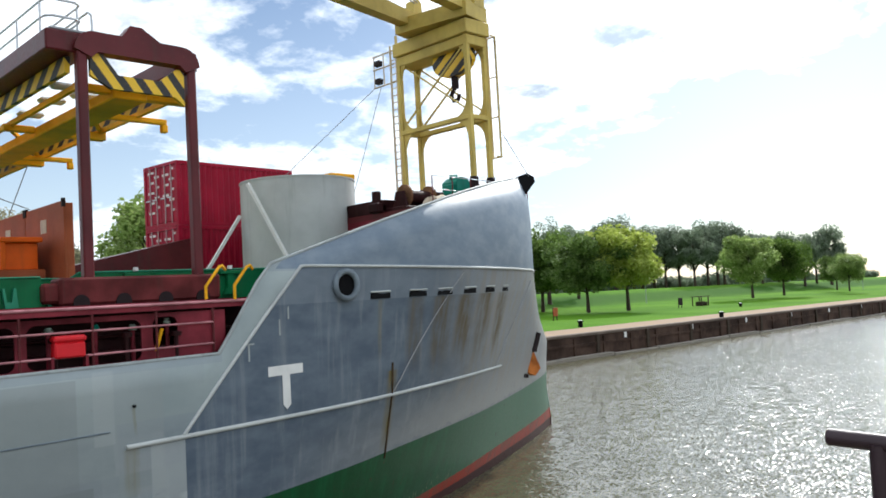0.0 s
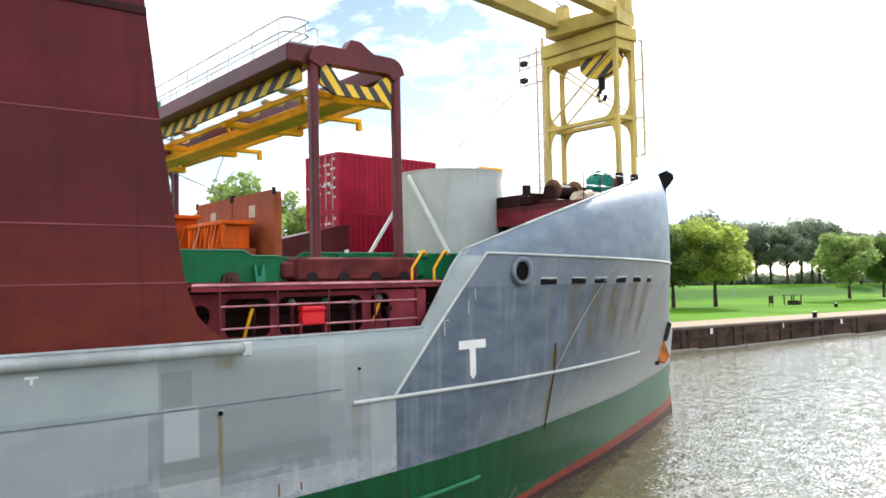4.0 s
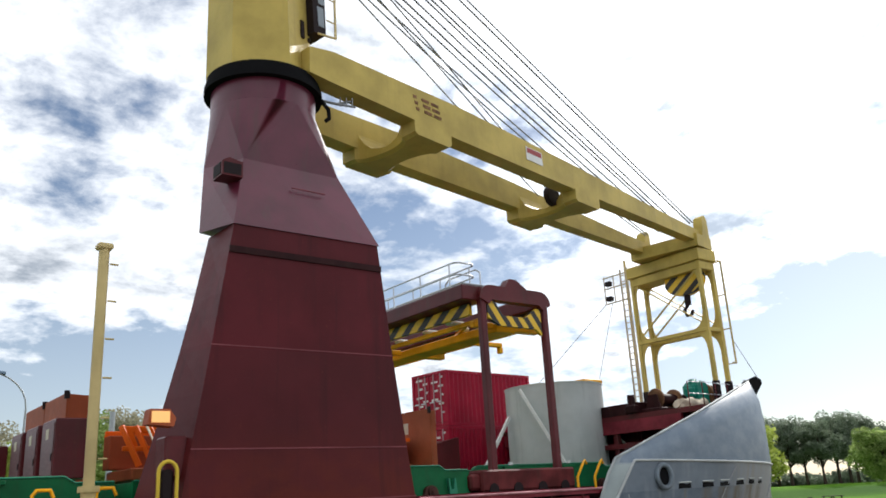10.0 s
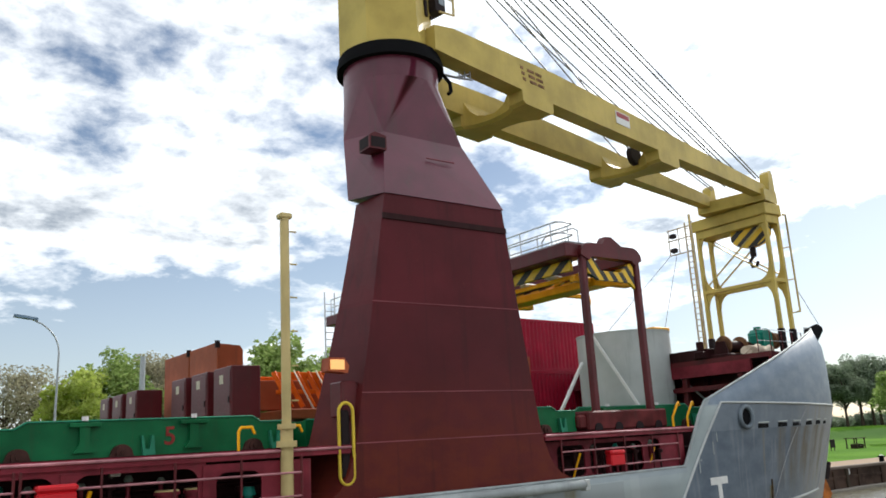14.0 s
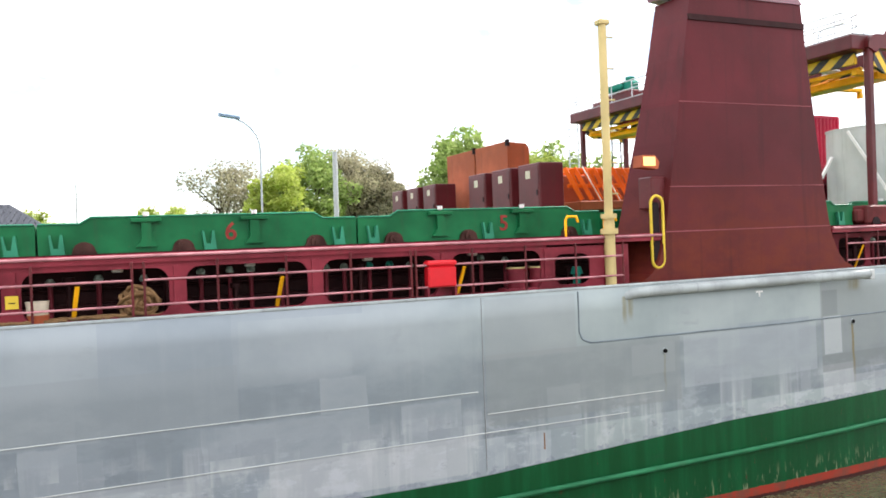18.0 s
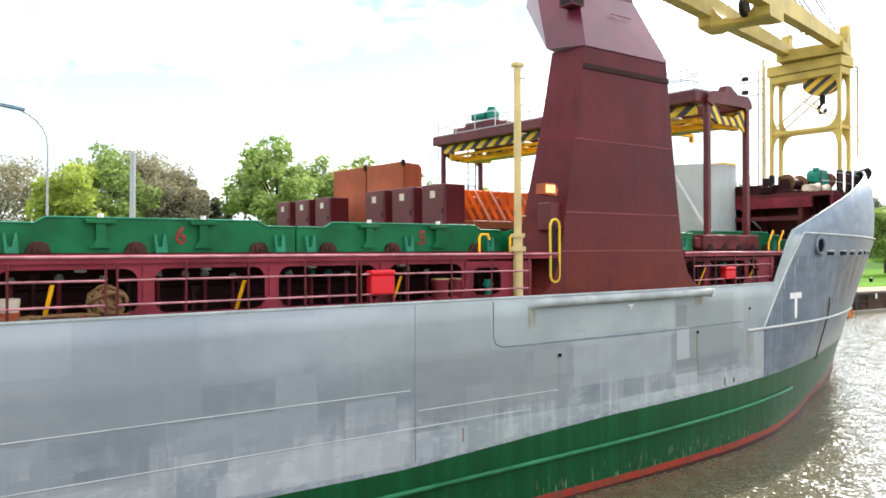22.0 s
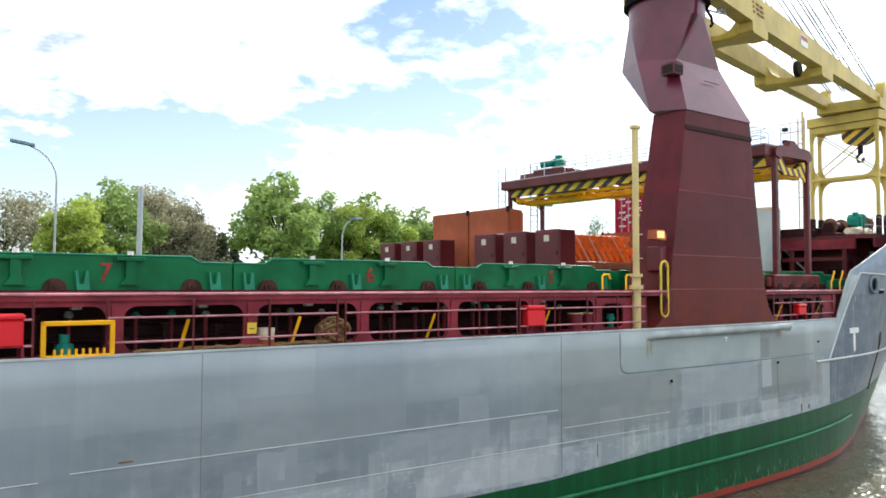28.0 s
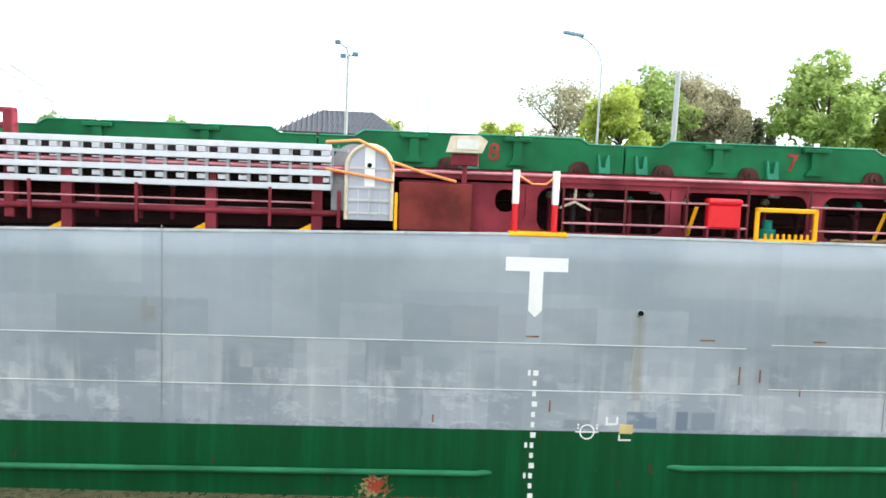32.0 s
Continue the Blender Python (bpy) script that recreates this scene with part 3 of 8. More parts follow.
# ---- building helpers ----
class G:
    """Collects vertices and faces of one mesh."""

    def __init__(self):
        self.v, self.f, self.s = [], [], []

    def add(self, vs, fs, smooth=False):
        o = len(self.v)
        self.v += [tuple(p) for p in vs]
        self.f += [tuple(i + o for i in f) for f in fs]
        self.s += [smooth] * len(fs)
        return self

    def box(self, x0, x1, y0, y1, z0, z1, c=0.0):
        if c <= 0:
            vs = [(x, y, z) for z in (z0, z1) for y in (y0, y1) for x in (x0, x1)]
            return self.add(vs, [(0, 2, 3, 1), (4, 5, 7, 6), (0, 1, 5, 4), (2, 6, 7, 3), (0, 4, 6, 2), (1, 3, 7, 5)])
        c = min(c, (x1 - x0) * 0.45, (y1 - y0) * 0.45, (z1 - z0) * 0.45)
        h = [(x1 - x0) / 2, (y1 - y0) / 2, (z1 - z0) / 2]
        m = [(x1 + x0) / 2, (y1 + y0) / 2, (z1 + z0) / 2]
        idx, vs = {}, []
        for sx in (-1, 1):
            for sy in (-1, 1):
                for sz in (-1, 1):
                    sg = (sx, sy, sz)
                    for ax in range(3):
                        p = [m[k] + sg[k] * (h[k] - (0 if k == ax else c)) for k in range(3)]
                        idx[sg, ax] = len(vs)
                        vs.append(p)
        fs = []
        for ax in range(3):
            a, b = (ax + 1) % 3, (ax + 2) % 3
            for s in (-1, 1):
                loop = []
                for u, w in ((-1, -1), (1, -1), (1, 1), (-1, 1)):
                    sg = [0, 0, 0]
                    sg[ax], sg[a], sg[b] = s, u, w
                    loop.append(idx[tuple(sg), ax])
                fs.append(tuple(loop if s > 0 else loop[::-1]))
            for u in (-1, 1):
                for w in (-1, 1):
                    lo, hi = [0, 0, 0], [0, 0, 0]
                    lo[ax], hi[ax] = -1, 1
                    lo[a] = hi[a] = u
                    lo[b] = hi[b] = w
                    q = (idx[tuple(lo), a], idx[tuple(hi), a], idx[tuple(hi), b], idx[tuple(lo), b])
                    fs.append(q if u * w < 0 else q[::-1])
        for sx in (-1, 1):
            for sy in (-1, 1):
                for sz in (-1, 1):
                    q = tuple(idx[(sx, sy, sz), k] for k in range(3))
                    fs.append(q if sx * sy * sz > 0 else q[::-1])
        return self.add(vs, fs)

    def cyl(self, p, q, r, r2=None, n=12, caps=True):
        r2 = r if r2 is None else r2
        p, q = Vector(p), Vector(q)
        d = (q - p).normalized()
        u = d.orthogonal().normalized()
        w = d.cross(u)
        vs = []
        for c, rr in ((p, r), (q, r2)):
            for i in range(n):
                a = 2 * math.pi * i / n
                vs.append(c + u * rr * math.cos(a) + w * rr * math.sin(a))
        self.add(vs, [(i, (i + 1) % n, n + (i + 1) % n, n + i) for i in range(n)], True)
        if caps:
            self.add(vs, [tuple(range(n))[::-1], tuple(range(n, 2 * n))])
        return self

    def tube(self, pts, r, n=8):
        pts = [Vector(p) for p in pts]
        rings = []
        for i, p in enumerate(pts):
            a = (p - pts[i - 1]).normalized() if i else (pts[1] - p).normalized()
            b = (pts[i + 1] - p).normalized() if i < len(pts) - 1 else a
            d = (a + b).normalized()
            if i == 0:
                u = d.orthogonal().normalized()
            else:
                u = (u - d * u.dot(d)).normalized()
            w = d.cross(u)
            k = 1 / max(0.5, a.dot(d))
            rings.append([p + (u * math.cos(2 * math.pi * j / n) + w * math.sin(2 * math.pi * j / n)) * r * (k if 0 < i < len(pts) - 1 else 1) for j in range(n)])
        vs = [v for ring in rings for v in ring]
        fs = [(i * n + j, i * n + (j + 1) % n, (i + 1) * n + (j + 1) % n, (i + 1) * n + j) for i in range(len(pts) - 1) for j in range(n)]
        self.add(vs, fs, True)
        self.add(rings[0] + rings[-1], [tuple(range(n))[::-1], tuple(range(n, 2 * n))])
        return self

    def prism(self, poly, axis, a, b):
        """A polygon in the plane across axis, pulled from a to b."""
        def at(p, t):
            return {"x": (t, p[0], p[1]), "y": (p[0], t, p[1]), "z": (p[0], p[1], t)}[axis]
        n = len(poly)
        vs = [at(p, a) for p in poly] + [at(p, b) for p in poly]
        fs = [tuple(range(n)), tuple(range(n, 2 * n))[::-1]] + [(i, n + i, n + (i + 1) % n, (i + 1) % n) for i in range(n)]
        return self.add(vs, fs)

    def loft(self, rings, smooth=False, caps=True):
        n = len(rings[0])
        vs = [p for r in rings for p in r]
        fs = [(i * n + j, i * n + (j + 1) % n, (i + 1) * n + (j + 1) % n, (i + 1) * n + j) for i in range(len(rings) - 1) for j in range(n)]
        self.add(vs, fs, smooth)
        if caps:
            self.add(list(rings[0]) + list(rings[-1]), [tuple(range(n))[::-1], tuple(range(n, 2 * n))])
        return self

    def beam(self, p, q, w, h):
        """A rectangular bar from p to q, w wide and h deep."""
        p, q = Vector(p), Vector(q)
        d = (q - p).normalized()
        side = Vector((0, 0, 1)).cross(d)
        side = side.normalized() if side.length > 0.05 else Vector((0, 1, 0))
        up = d.cross(side)
        vs = [c + side * (w / 2 * a) + up * (h / 2 * b) for c in (p, q) for a, b in ((-1, -1), (1, -1), (1, 1), (-1, 1))]
        return self.add(vs, [(0, 3, 2, 1), (4, 5, 6, 7), (0, 1, 5, 4), (1, 2, 6, 5), (2, 3, 7, 6), (3, 0, 4, 7)])

    def holed(self, x0, x1, z0, z1, a0, a1, b0, b1, r, y0, y1, n=6):
        """A plate across y with a round-cornered hole."""
        inner = []
        for cx, cz, st in ((a1 - r, b1 - r, 0), (a0 + r, b1 - r, 90), (a0 + r, b0 + r, 180), (a1 - r, b0 + r, 270)):
            for i in range(n + 1):
                t = radians(st + 90 * i / n)
                inner.append((cx + r * math.cos(t), cz + r * math.sin(t)))
        corners = [(x1, z1), (x0, z1), (x0, z0), (x1, z0)]
        outer = []
        for k in range(4):
            for i in range(n + 1):
                # spread the outer points round the corner
                cx, cz = corners[k]
                px, pz = inner[k * (n + 1) + i]
                f = i / n
                if k == 0:
                    q = (x1, pz) if f < 0.5 else (px, z1)
                elif k == 1:
                    q = (px, z1) if f < 0.5 else (x0, pz)
                elif k == 2:
                    q = (x0, pz) if f < 0.5 else (px, z0)
                else:
                    q = (px, z0) if f < 0.5 else (x1, pz)
                if abs(f - 0.5) < 0.01:
                    q = (cx, cz)
                outer.append(q)
        m = len(inner)
        vs = [(p[0], y, p[1]) for y in (y0, y1) for loop in (inner, outer) for p in loop]
        fs = []
        for i in range(m):
            j = (i + 1) % m
            fs.append((i, j, m + j, m + i))
            fs.append((2 * m + i, 3 * m + i, 3 * m + j, 2 * m + j))
            fs.append((i, 2 * m + i, 2 * m + j, j))
            fs.append((m + i, m + j, 3 * m + j, 3 * m + i))
        return self.add(vs, fs)


ORIGIN = {}
ABOARD = []        # the things that the ship carries, moved with it


def thing(name, at, label, category, group="", aboard=True):
    ob = new(name)
    ob.empty_display_size = 0.2
    ob.location = at
    ORIGIN[ob.name] = Vector(at)
    if aboard:
        ABOARD.append((ob, Matrix.Translation(at)))
    return tagged(ob, label, category, group)


def mesh_of(name, g, mat, o=(0, 0, 0)):
    me = bpy.data.meshes.new(name)
    me.from_pydata([(p[0] - o[0], p[1] - o[1], p[2] - o[2]) for p in g.v], [], g.f)
    me.polygons.foreach_set("use_smooth", g.s)
    me.materials.append(M[mat] if isinstance(mat, str) else mat)
    me.update()
    return me


def part(name, g, mat, parent, label=""):
    """One mesh, written in the ship's metres, under a thing or a part of it."""
    o = ORIGIN[parent.name]
    ob = new(name, mesh_of(name, g, mat, o))
    ob.parent = parent
    ORIGIN[ob.name] = o
    return tagged(ob, label)


def piece(name, me, parent, at, label=""):
    """A repeat that shares its mesh, at a place in the ship's metres."""
    ob = new(name, me)
    ob.parent = parent
    ob.location = Vector(at) - ORIGIN[parent.name]
    ORIGIN[ob.name] = Vector(at)
    return tagged(ob, label)


def again(ob, shift):
    """A copy of an aboard thing, shifted."""
    at = ORIGIN[ob.name] + Vector(shift)
    c = copy_thing(ob, Matrix.Translation(at))
    ORIGIN[c.name] = at
    ABOARD.append((c, Matrix.Translation(at)))
    return c


def setting(name, g, mat, label="", kind="structure"):
    ob = new(name, mesh_of(name, g, mat))
    return tagged(ob, label, "", "", kind)


# ---- the ship's lines (x forward, y to port from her starboard side, z above water) ----
BEAM = 20.7
DECK = 5.33


def smooth_table(xs, ys, x):
    """Monotone cubic through a small table."""
    i = max(0, min(len(xs) - 2, int(np.searchsorted(xs, x)) - 1))
    def slope(k):
        if k <= 0 or k >= len(xs) - 1:
            j = 0 if k <= 0 else len(xs) - 2
            return (ys[j + 1] - ys[j]) / (xs[j + 1] - xs[j])
        a = (ys[k] - ys[k - 1]) / (xs[k] - xs[k - 1])
        b = (ys[k + 1] - ys[k]) / (xs[k + 1] - xs[k])
        return 0 if a * b <= 0 else 2 * a * b / (a + b)
    h = xs[i + 1] - xs[i]
    t = max(0.0, min(1.0, (x - xs[i]) / h))
    return ((1 + 2 * t) * (1 - t) ** 2 * ys[i] + t * (1 - t) ** 2 * h * slope(i) + t * t * (3 - 2 * t) * ys[i + 1] + t * t * (t - 1) * h * slope(i + 1))


LEVELS = [0.0, 4.0, 6.9]
STEM = [31.5, 31.0, 27.6]
BOWX = [[-6, 0, 4, 8, 12, 16, 20, 24, 28, 31.5], [-6, 0, 4, 8, 12, 16, 20, 24, 28, 30, 31.0], [-6, 0, 4, 8, 12, 16, 20, 22, 24, 26, 27, 27.6]]
BOWY = [[0, 0.05, 0.2, 0.75, 2.0, 3.6, 5.1, 6.8, 8.6, 10.35], [0, 0.05, 0.32, 0.7, 1.2, 2.2, 3.6, 5.5, 7.7, 9.1, 10.35], [0, 0.05, 0.32, 0.75, 1.0, 1.55, 2.65, 3.5, 4.75, 6.9, 8.5, 10.35]]


def stem_x(z):
    return float(np.interp(z, LEVELS, STEM))


def side_y(x, z):
    """How far the starboard plating lies inboard."""
    if x < -6:
        return 0.0
    f = x / stem_x(z) if x > 0 else None
    ys = [smooth_table(BOWX[k], BOWY[k], x if f is None else f * STEM[k]) for k in range(3)]
    return float(np.interp(z, LEVELS, ys))


def rim_z(x):
    """The top of the side plating."""
    if x <= -24:
        return DECK - min(0.3, 0.02 * (-24 - x))
    if x <= 8.1:
        return DECK
    if x <= 10.05:
        return DECK + (x - 8.1) / 1.95 * 1.87
    if x <= 24.6:
        return smooth_table([10.05, 13.3, 16.45, 18.5, 20.7, 24.6], [7.2, 8.17, 9.02, 9.5, 9.95, 10.6], x)
    return 9.4


# ---- ship ----
ship = thing("cargo_ship", (0, 0, 0), "grey, green and maroon cargo ship under way in the lock", "ship")


def hull():
    us = [-62, -55, -48, -43, -39, -36, -32, -28, -24, -16, -10, -6, -4, -2, 0] + [0.8 * k for k in range(1, 10)] + [7.6, 8.1, 8.6, 9.1, 9.6, 10.05] + [10.6 + 0.6 * k for k in range(23)] + [24.55, 24.65, 25.0, 25.5, 26, 26.4, 26.8, 27.1, 27.35, 27.5, 27.6]
    us = sorted(set(round(u, 3) for u in us))
    nv = 15
    g = G()
    cols = {}
    for sgn in (0, 1):
        grid = []
        for u in us:
            top = rim_z(u)
            col = []
            for k in range(nv):
                z = -1.6 + (top + 1.6) * k / (nv - 1)
                x = u if u <= 0 else u / 27.6 * stem_x(max(z, 0))
                y = side_y(x, max(z, 0))
                if u < -50:
                    y += ((-50 - u) / 12) ** 2 * 1.5
                if u > 15 and z > top - 1.4:
                    y += 0.4 * min(1, (u - 15) / 6) * ((z - top + 1.4) / 1.4) ** 2
                col.append((x, y if sgn == 0 else BEAM - y, z))
            grid.append(col)
        cols[sgn] = grid
        n = len(us)
        vs = [p for c in grid for p in c]
        fs = []
        for i in range(n - 1):
            for k in range(nv - 1):
                q = (i * nv + k, (i + 1) * nv + k, (i + 1) * nv + k + 1, i * nv + k + 1)
                fs.append(q if sgn == 0 else q[::-1])
        g.add(vs, fs, True)
    # stern plate
    a, b = cols[0][0], cols[1][0]
    g.add(a + b, [(k, k + 1, nv + k + 1, nv + k) for k in range(nv - 1)])
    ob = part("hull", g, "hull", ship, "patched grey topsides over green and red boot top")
    sol = ob.modifiers.new("plate", "SOLIDIFY")
    sol.thickness, sol.offset = 0.06, -1
    # rolled lip along the edge of the plating
    g = G()
    pts = []
    for u in us:
        if u > 24.6:
            break
        x = u if u <= 0 else u / 27.6 * stem_x(rim_z(u))
        pts.append((x, side_y(x, rim_z(u)) + 0.03 + (0.4 * min(1, (u - 15) / 6) if u > 15 else 0), rim_z(u) + 0.01))
    g.tube(pts, 0.04, 8)
    part("bulwark_lip", g, "lip", ship, "pale rail along the plating's edge")
    # decks
    g = G()
    pts = [(u, side_y(u, DECK) + (0.05 if u < 6 else 0.35)) for u in us if u <= 26.4]
    strip = [[(x, y, min(rim_z(x), DECK) - 0.02), (x, BEAM - y, min(rim_z(x), DECK) - 0.02), (x, BEAM - y, DECK - 0.5), (x, y, DECK - 0.5)] for x, y in pts]
    g.loft(strip)
    # deck in the red that has the shade mixed in
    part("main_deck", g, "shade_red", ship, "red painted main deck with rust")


hull()


def hull_strip(name, xz, r, mat, label, out=0.01):
    """A welded bar that follows the plating along points of x and z."""
    g = G()
    g.tube([(x, side_y(x, z) - out, z) for x, z in xz], r, 6)
    return part(name, g, mat, ship, label)


def lerp_pts(a, b, n):
    return [(a[0] + (b[0] - a[0]) * i / n, a[1] + (b[1] - a[1]) * i / n) for i in range(n + 1)]


hull_strip("bow_edge_bar", lerp_pts((7.72, 3.83), (10.85, 7.13), 8) + lerp_pts((10.95, 7.14), (26.9, 6.9), 30), 0.04, "tank", "pale welded knuckle bar round the dark bow")
hull_strip("spray_bar", lerp_pts((6.5, 3.80), (21.2, 3.72), 26), 0.05, "tank", "pale rubbing bar along the bow")
hull_strip("frame_bar", lerp_pts((14.1, 3.80), (17.1, 6.9), 10), 0.018, "steel", "thin slanted weld bar")
hull_strip("frame_bar", lerp_pts((20.6, 3.75), (23.0, 6.6), 10), 0.018, "steel", "thin slanted weld bar")
hull_strip("draught_bar", lerp_pts((14.15, 2.05), (14.05, 4.6), 6), 0.03, "rustbar", "rust-streaked upright bar")


def bow_t(x0, zt, w, h, name):
    g = G()
    t = w * 0.22
    def q(x, z):
        return (x, side_y(x, z) - 0.012, z)
    def slab(poly):
        front = [q(x, z) for x, z in poly]
        back = [(x, y + 0.03, z) for x, y, z in front]
        n = len(poly)
        g.add(front + back, [tuple(range(n))] + [(i, i + n, (i + 1) % n + n, (i + 1) % n) for i in range(n)])
    slab([(x0, zt), (x0, zt - t), (x0 + w, zt - t), (x0 + w, zt)])
    c = x0 + w / 2
    slab([(c - t / 2, zt - t), (c - t / 2, zt - h + t / 2), (c, zt - h), (c + t / 2, zt - h + t / 2), (c + t / 2, zt - t)])
    part(name, g, "white", ship, "white T mark for tugs")


bow_t(9.86, 4.93, 0.98, 0.98, "tug_mark")
bow_t(-24.64, 4.92, 1.165, 1.12, "tug_mark")
bow_t(-0.14, 4.99, 0.21, 0.15, "small_tug_mark")


# ---- deck crane ----
def deck_crane():
    cr = thing("deck_crane", (0.0, 2.5, DECK), "maroon tower crane with pale yellow housing and twin-beam jib", "crane")

    def ring(xl, xr, z):
        k = 0.06 + 0.5 * max(0.0, (12.1 - z) / 6.0) ** 1.5
        return [(xl, 0.3, z), (xl - k, 1.5, z), (xl + 0.5, 1.75, z), (xr - 0.5, 1.75, z), (xr + 0.02, 1.5, z), (xr, 0.3, z)]
    g = G()
    low = [(-3.35, 3.65, DECK), (-2.98, 3.2, 5.55), (-2.78, 2.92, 5.85), (-2.62, 2.74, 6.3), (-2.54, 2.66, 6.6)]
    rings = [ring(a, b, z) for a, b, z in low] + [ring(-2.38, 2.50, 7.6), ring(-2.2, 2.355, 8.6), ring(-2.03, 2.21, 9.6), ring(-1.87, 2.09, 10.6), ring(-1.62, 1.90, 12.12)]
    g.loft(rings)
    part("tower", g, "tower", cr, "tapered maroon plate tower with weld seams")
    knee = [(-1.64, 0.26, 12.1), (-1.9, 1.5, 12.2), (-1.3, 1.8, 12.25), (1.5, 1.8, 12.25), (1.95, 1.5, 12.2), (1.93, 0.26, 12.1)]
    up = [(-1.12, 1.02, 13.95), (-1.55, 2.25, 14.05), (-0.7, 3.6, 14.1), (0.6, 3.6, 14.1), (1.4, 2.3, 14.0), (1.33, 1.05, 13.95)]
    g = G()
    g.loft([knee, up])
    part("knee_section", g, "plum", cr, "sloping maroon shoulder plates")
    g = G()
    # flat triangles on the six sides, cone fans at the corners, up to the round collar
    cx, cy, rr, m = -0.13, 2.1, 1.27, 8
    apex = []
    for k in range(6):
        p, q = up[k], up[(k + 1) % 6]
        apex.append(math.atan2((p[1] + q[1]) / 2 - cy, (p[0] + q[0]) / 2 - cx))
    def on(a, z):
        return (cx + rr * math.cos(a), cy + rr * math.sin(a), z)
    for k in range(6):
        g.add([up[k], up[(k + 1) % 6], on(apex[k], 15.55)], [(0, 1, 2)])
        a0, a1 = apex[k - 1], apex[k]
        while a1 > a0:
            a1 -= 2 * math.pi
        fan = [on(a0 + (a1 - a0) * j / m, 15.55) for j in range(m + 1)]
        g.add([up[k]] + fan, [(0, j + 2, j + 1) for j in range(m)], True)
    ring0 = [on(2 * math.pi * j / 48, 15.55) for j in range(48)]
    g.loft([ring0, [(p[0], p[1], 16.15) for p in ring0]], True, False)
    nk = part("neck", g, "plum", cr, "maroon faceted cone below the slew ring")
    bm = bmesh.new()
    bm.from_mesh(nk.data)
    bmesh.ops.remove_doubles(bm, verts=bm.verts, dist=0.012)
    bm.to_mesh(nk.data)
    bm.free()
    g = G()
    g.cyl((cx, cy, 16.1), (cx, cy, 16.26), 1.44, n=48).cyl((cx, cy, 16.26), (cx, cy, 16.48), 1.39, n=48)
    part("slew_ring", g, "black", cr, "black slew ring flange")
    # weld seams, and a band coloured dark for the groove's shade
    for z, d in ((6.5, 0.012), (7.55, 0.012), (9.55, 0.01), (11.55, 0.04)):
        f = np.interp(z, [6.3, 7.6, 9.6, 12.12], [-2.62, -2.38, -2.03, -1.62]), np.interp(z, [6.3, 7.6, 9.6, 12.12], [2.74, 2.50, 2.21, 1.90])
        g = G()
        w = 0.012 if d < 0.03 else 0.07
        g.box(f[0] - 0.0, f[1] + 0.0, 0.3 - d, 0.31, z - w, z + w)
        part("weld_seam" if d < 0.03 else "shaded_stiffener_band", g, "seam" if d < 0.03 else "shade_red", cr)
    g = G()
    g.prism([(-1.78, 13.3), (-1.3, 13.3), (-1.3, 13.66), (-1.62, 13.72), (-1.78, 13.62)], "y", 0.62, 1.12)
    vt = part("vent", g, "maroon", cr, "hooded vent on the shoulder")
    g = G()
    g.box(-1.79, -1.78, 0.68, 1.06, 13.34, 13.6).box(-1.74, -1.34, 0.612, 0.62, 13.34, 13.6)
    part("vent_mouth", g, "dark", vt, "dark mouth of the vent")
    g = G()
    g.box(-0.1, 0.75, 0.66, 0.69, 13.30, 13.32)
    part("weld_seam", g, "seam", cr)
    # cable bracket at the slew ring
    g = G()
    g.tube([(1.1, 1.5, 16.2), (1.5, 1.3, 16.1), (1.9, 1.2, 16.25)], 0.035, 6).tube([(1.5, 1.3, 16.1), (1.95, 1.15, 16.07)], 0.03, 6)
    for k in range(3):
        g.cyl((1.58 + 0.14 * k, 1.27 - 0.06 * k, 16.04), (1.58 + 0.14 * k, 1.27 - 0.06 * k, 16.3), 0.02, n=6)
    part("cable_bracket", g, "steel", cr, "small steel cable bracket under the slew ring")
    g = G()
    g.tube([(1.02, 1.35, 16.15), (1.22, 1.25, 15.85), (1.22, 1.22, 15.6), (1.12, 1.22, 15.5)], 0.05, 8)
    part("cable_loop", g, "black", cr, "hanging black cable loop")
    # housing
    ang = radians(11.3)
    def turn(x, y, z):
        return (cx + 0.97 * (x * math.cos(ang) - y * math.sin(ang)), cy + 0.97 * (x * math.sin(ang) + y * math.cos(ang)), 16.46 + 0.925 * (z - 16.28))
    def sec(z, ax, ay, fx):
        return [turn(x, y, z) for x, y in ((-1.32, -0.5), (ax, ay), (fx, -0.98), (fx, 1.3), (-0.5, 1.42), (-1.32, 0.6))]
    secs = [sec(16.28, -0.22, -1.36, 0.78), sec(20.0, -0.36, -1.32, 0.6), sec(23.55, -0.5, -1.26, 0.46)]
    g = G()
    g.loft(secs)
    part("housing", g, "yellow", cr, "tall pale yellow crane housing")
    g = G()
    g.loft([[turn(x, y, z) for x, y in ((-1.25, -0.45), (-0.75, -0.75), (-0.2, -0.75), (-0.2, 0.75), (-0.75, 0.75), (-1.25, 0.45))] for z in (23.55, 24.35)])
    part("head_box", g, "yellow", cr, "narrower yellow top of the housing")
    for q in (-0.5, 0.0, 0.5):
        g = G()
        g.prism([(-1.28, 23.85), (-0.28, 23.85), (-0.08, 24.5), (-0.33, 25.0), (-0.93, 25.05), (-1.28, 24.6)], "y", cy + q - 0.05, cy + q + 0.05)
        part("sheave_head_plate", g, "maroon", cr, "maroon cheek plate of the sheave head")
    for q in (-0.25, 0.25):
        g = G()
        g.cyl((-0.58, cy - 0.08 + q, 24.5), (-0.58, cy + 0.08 + q, 24.5), 0.48, n=20)
        part("head_sheave", g, "maroon", cr)
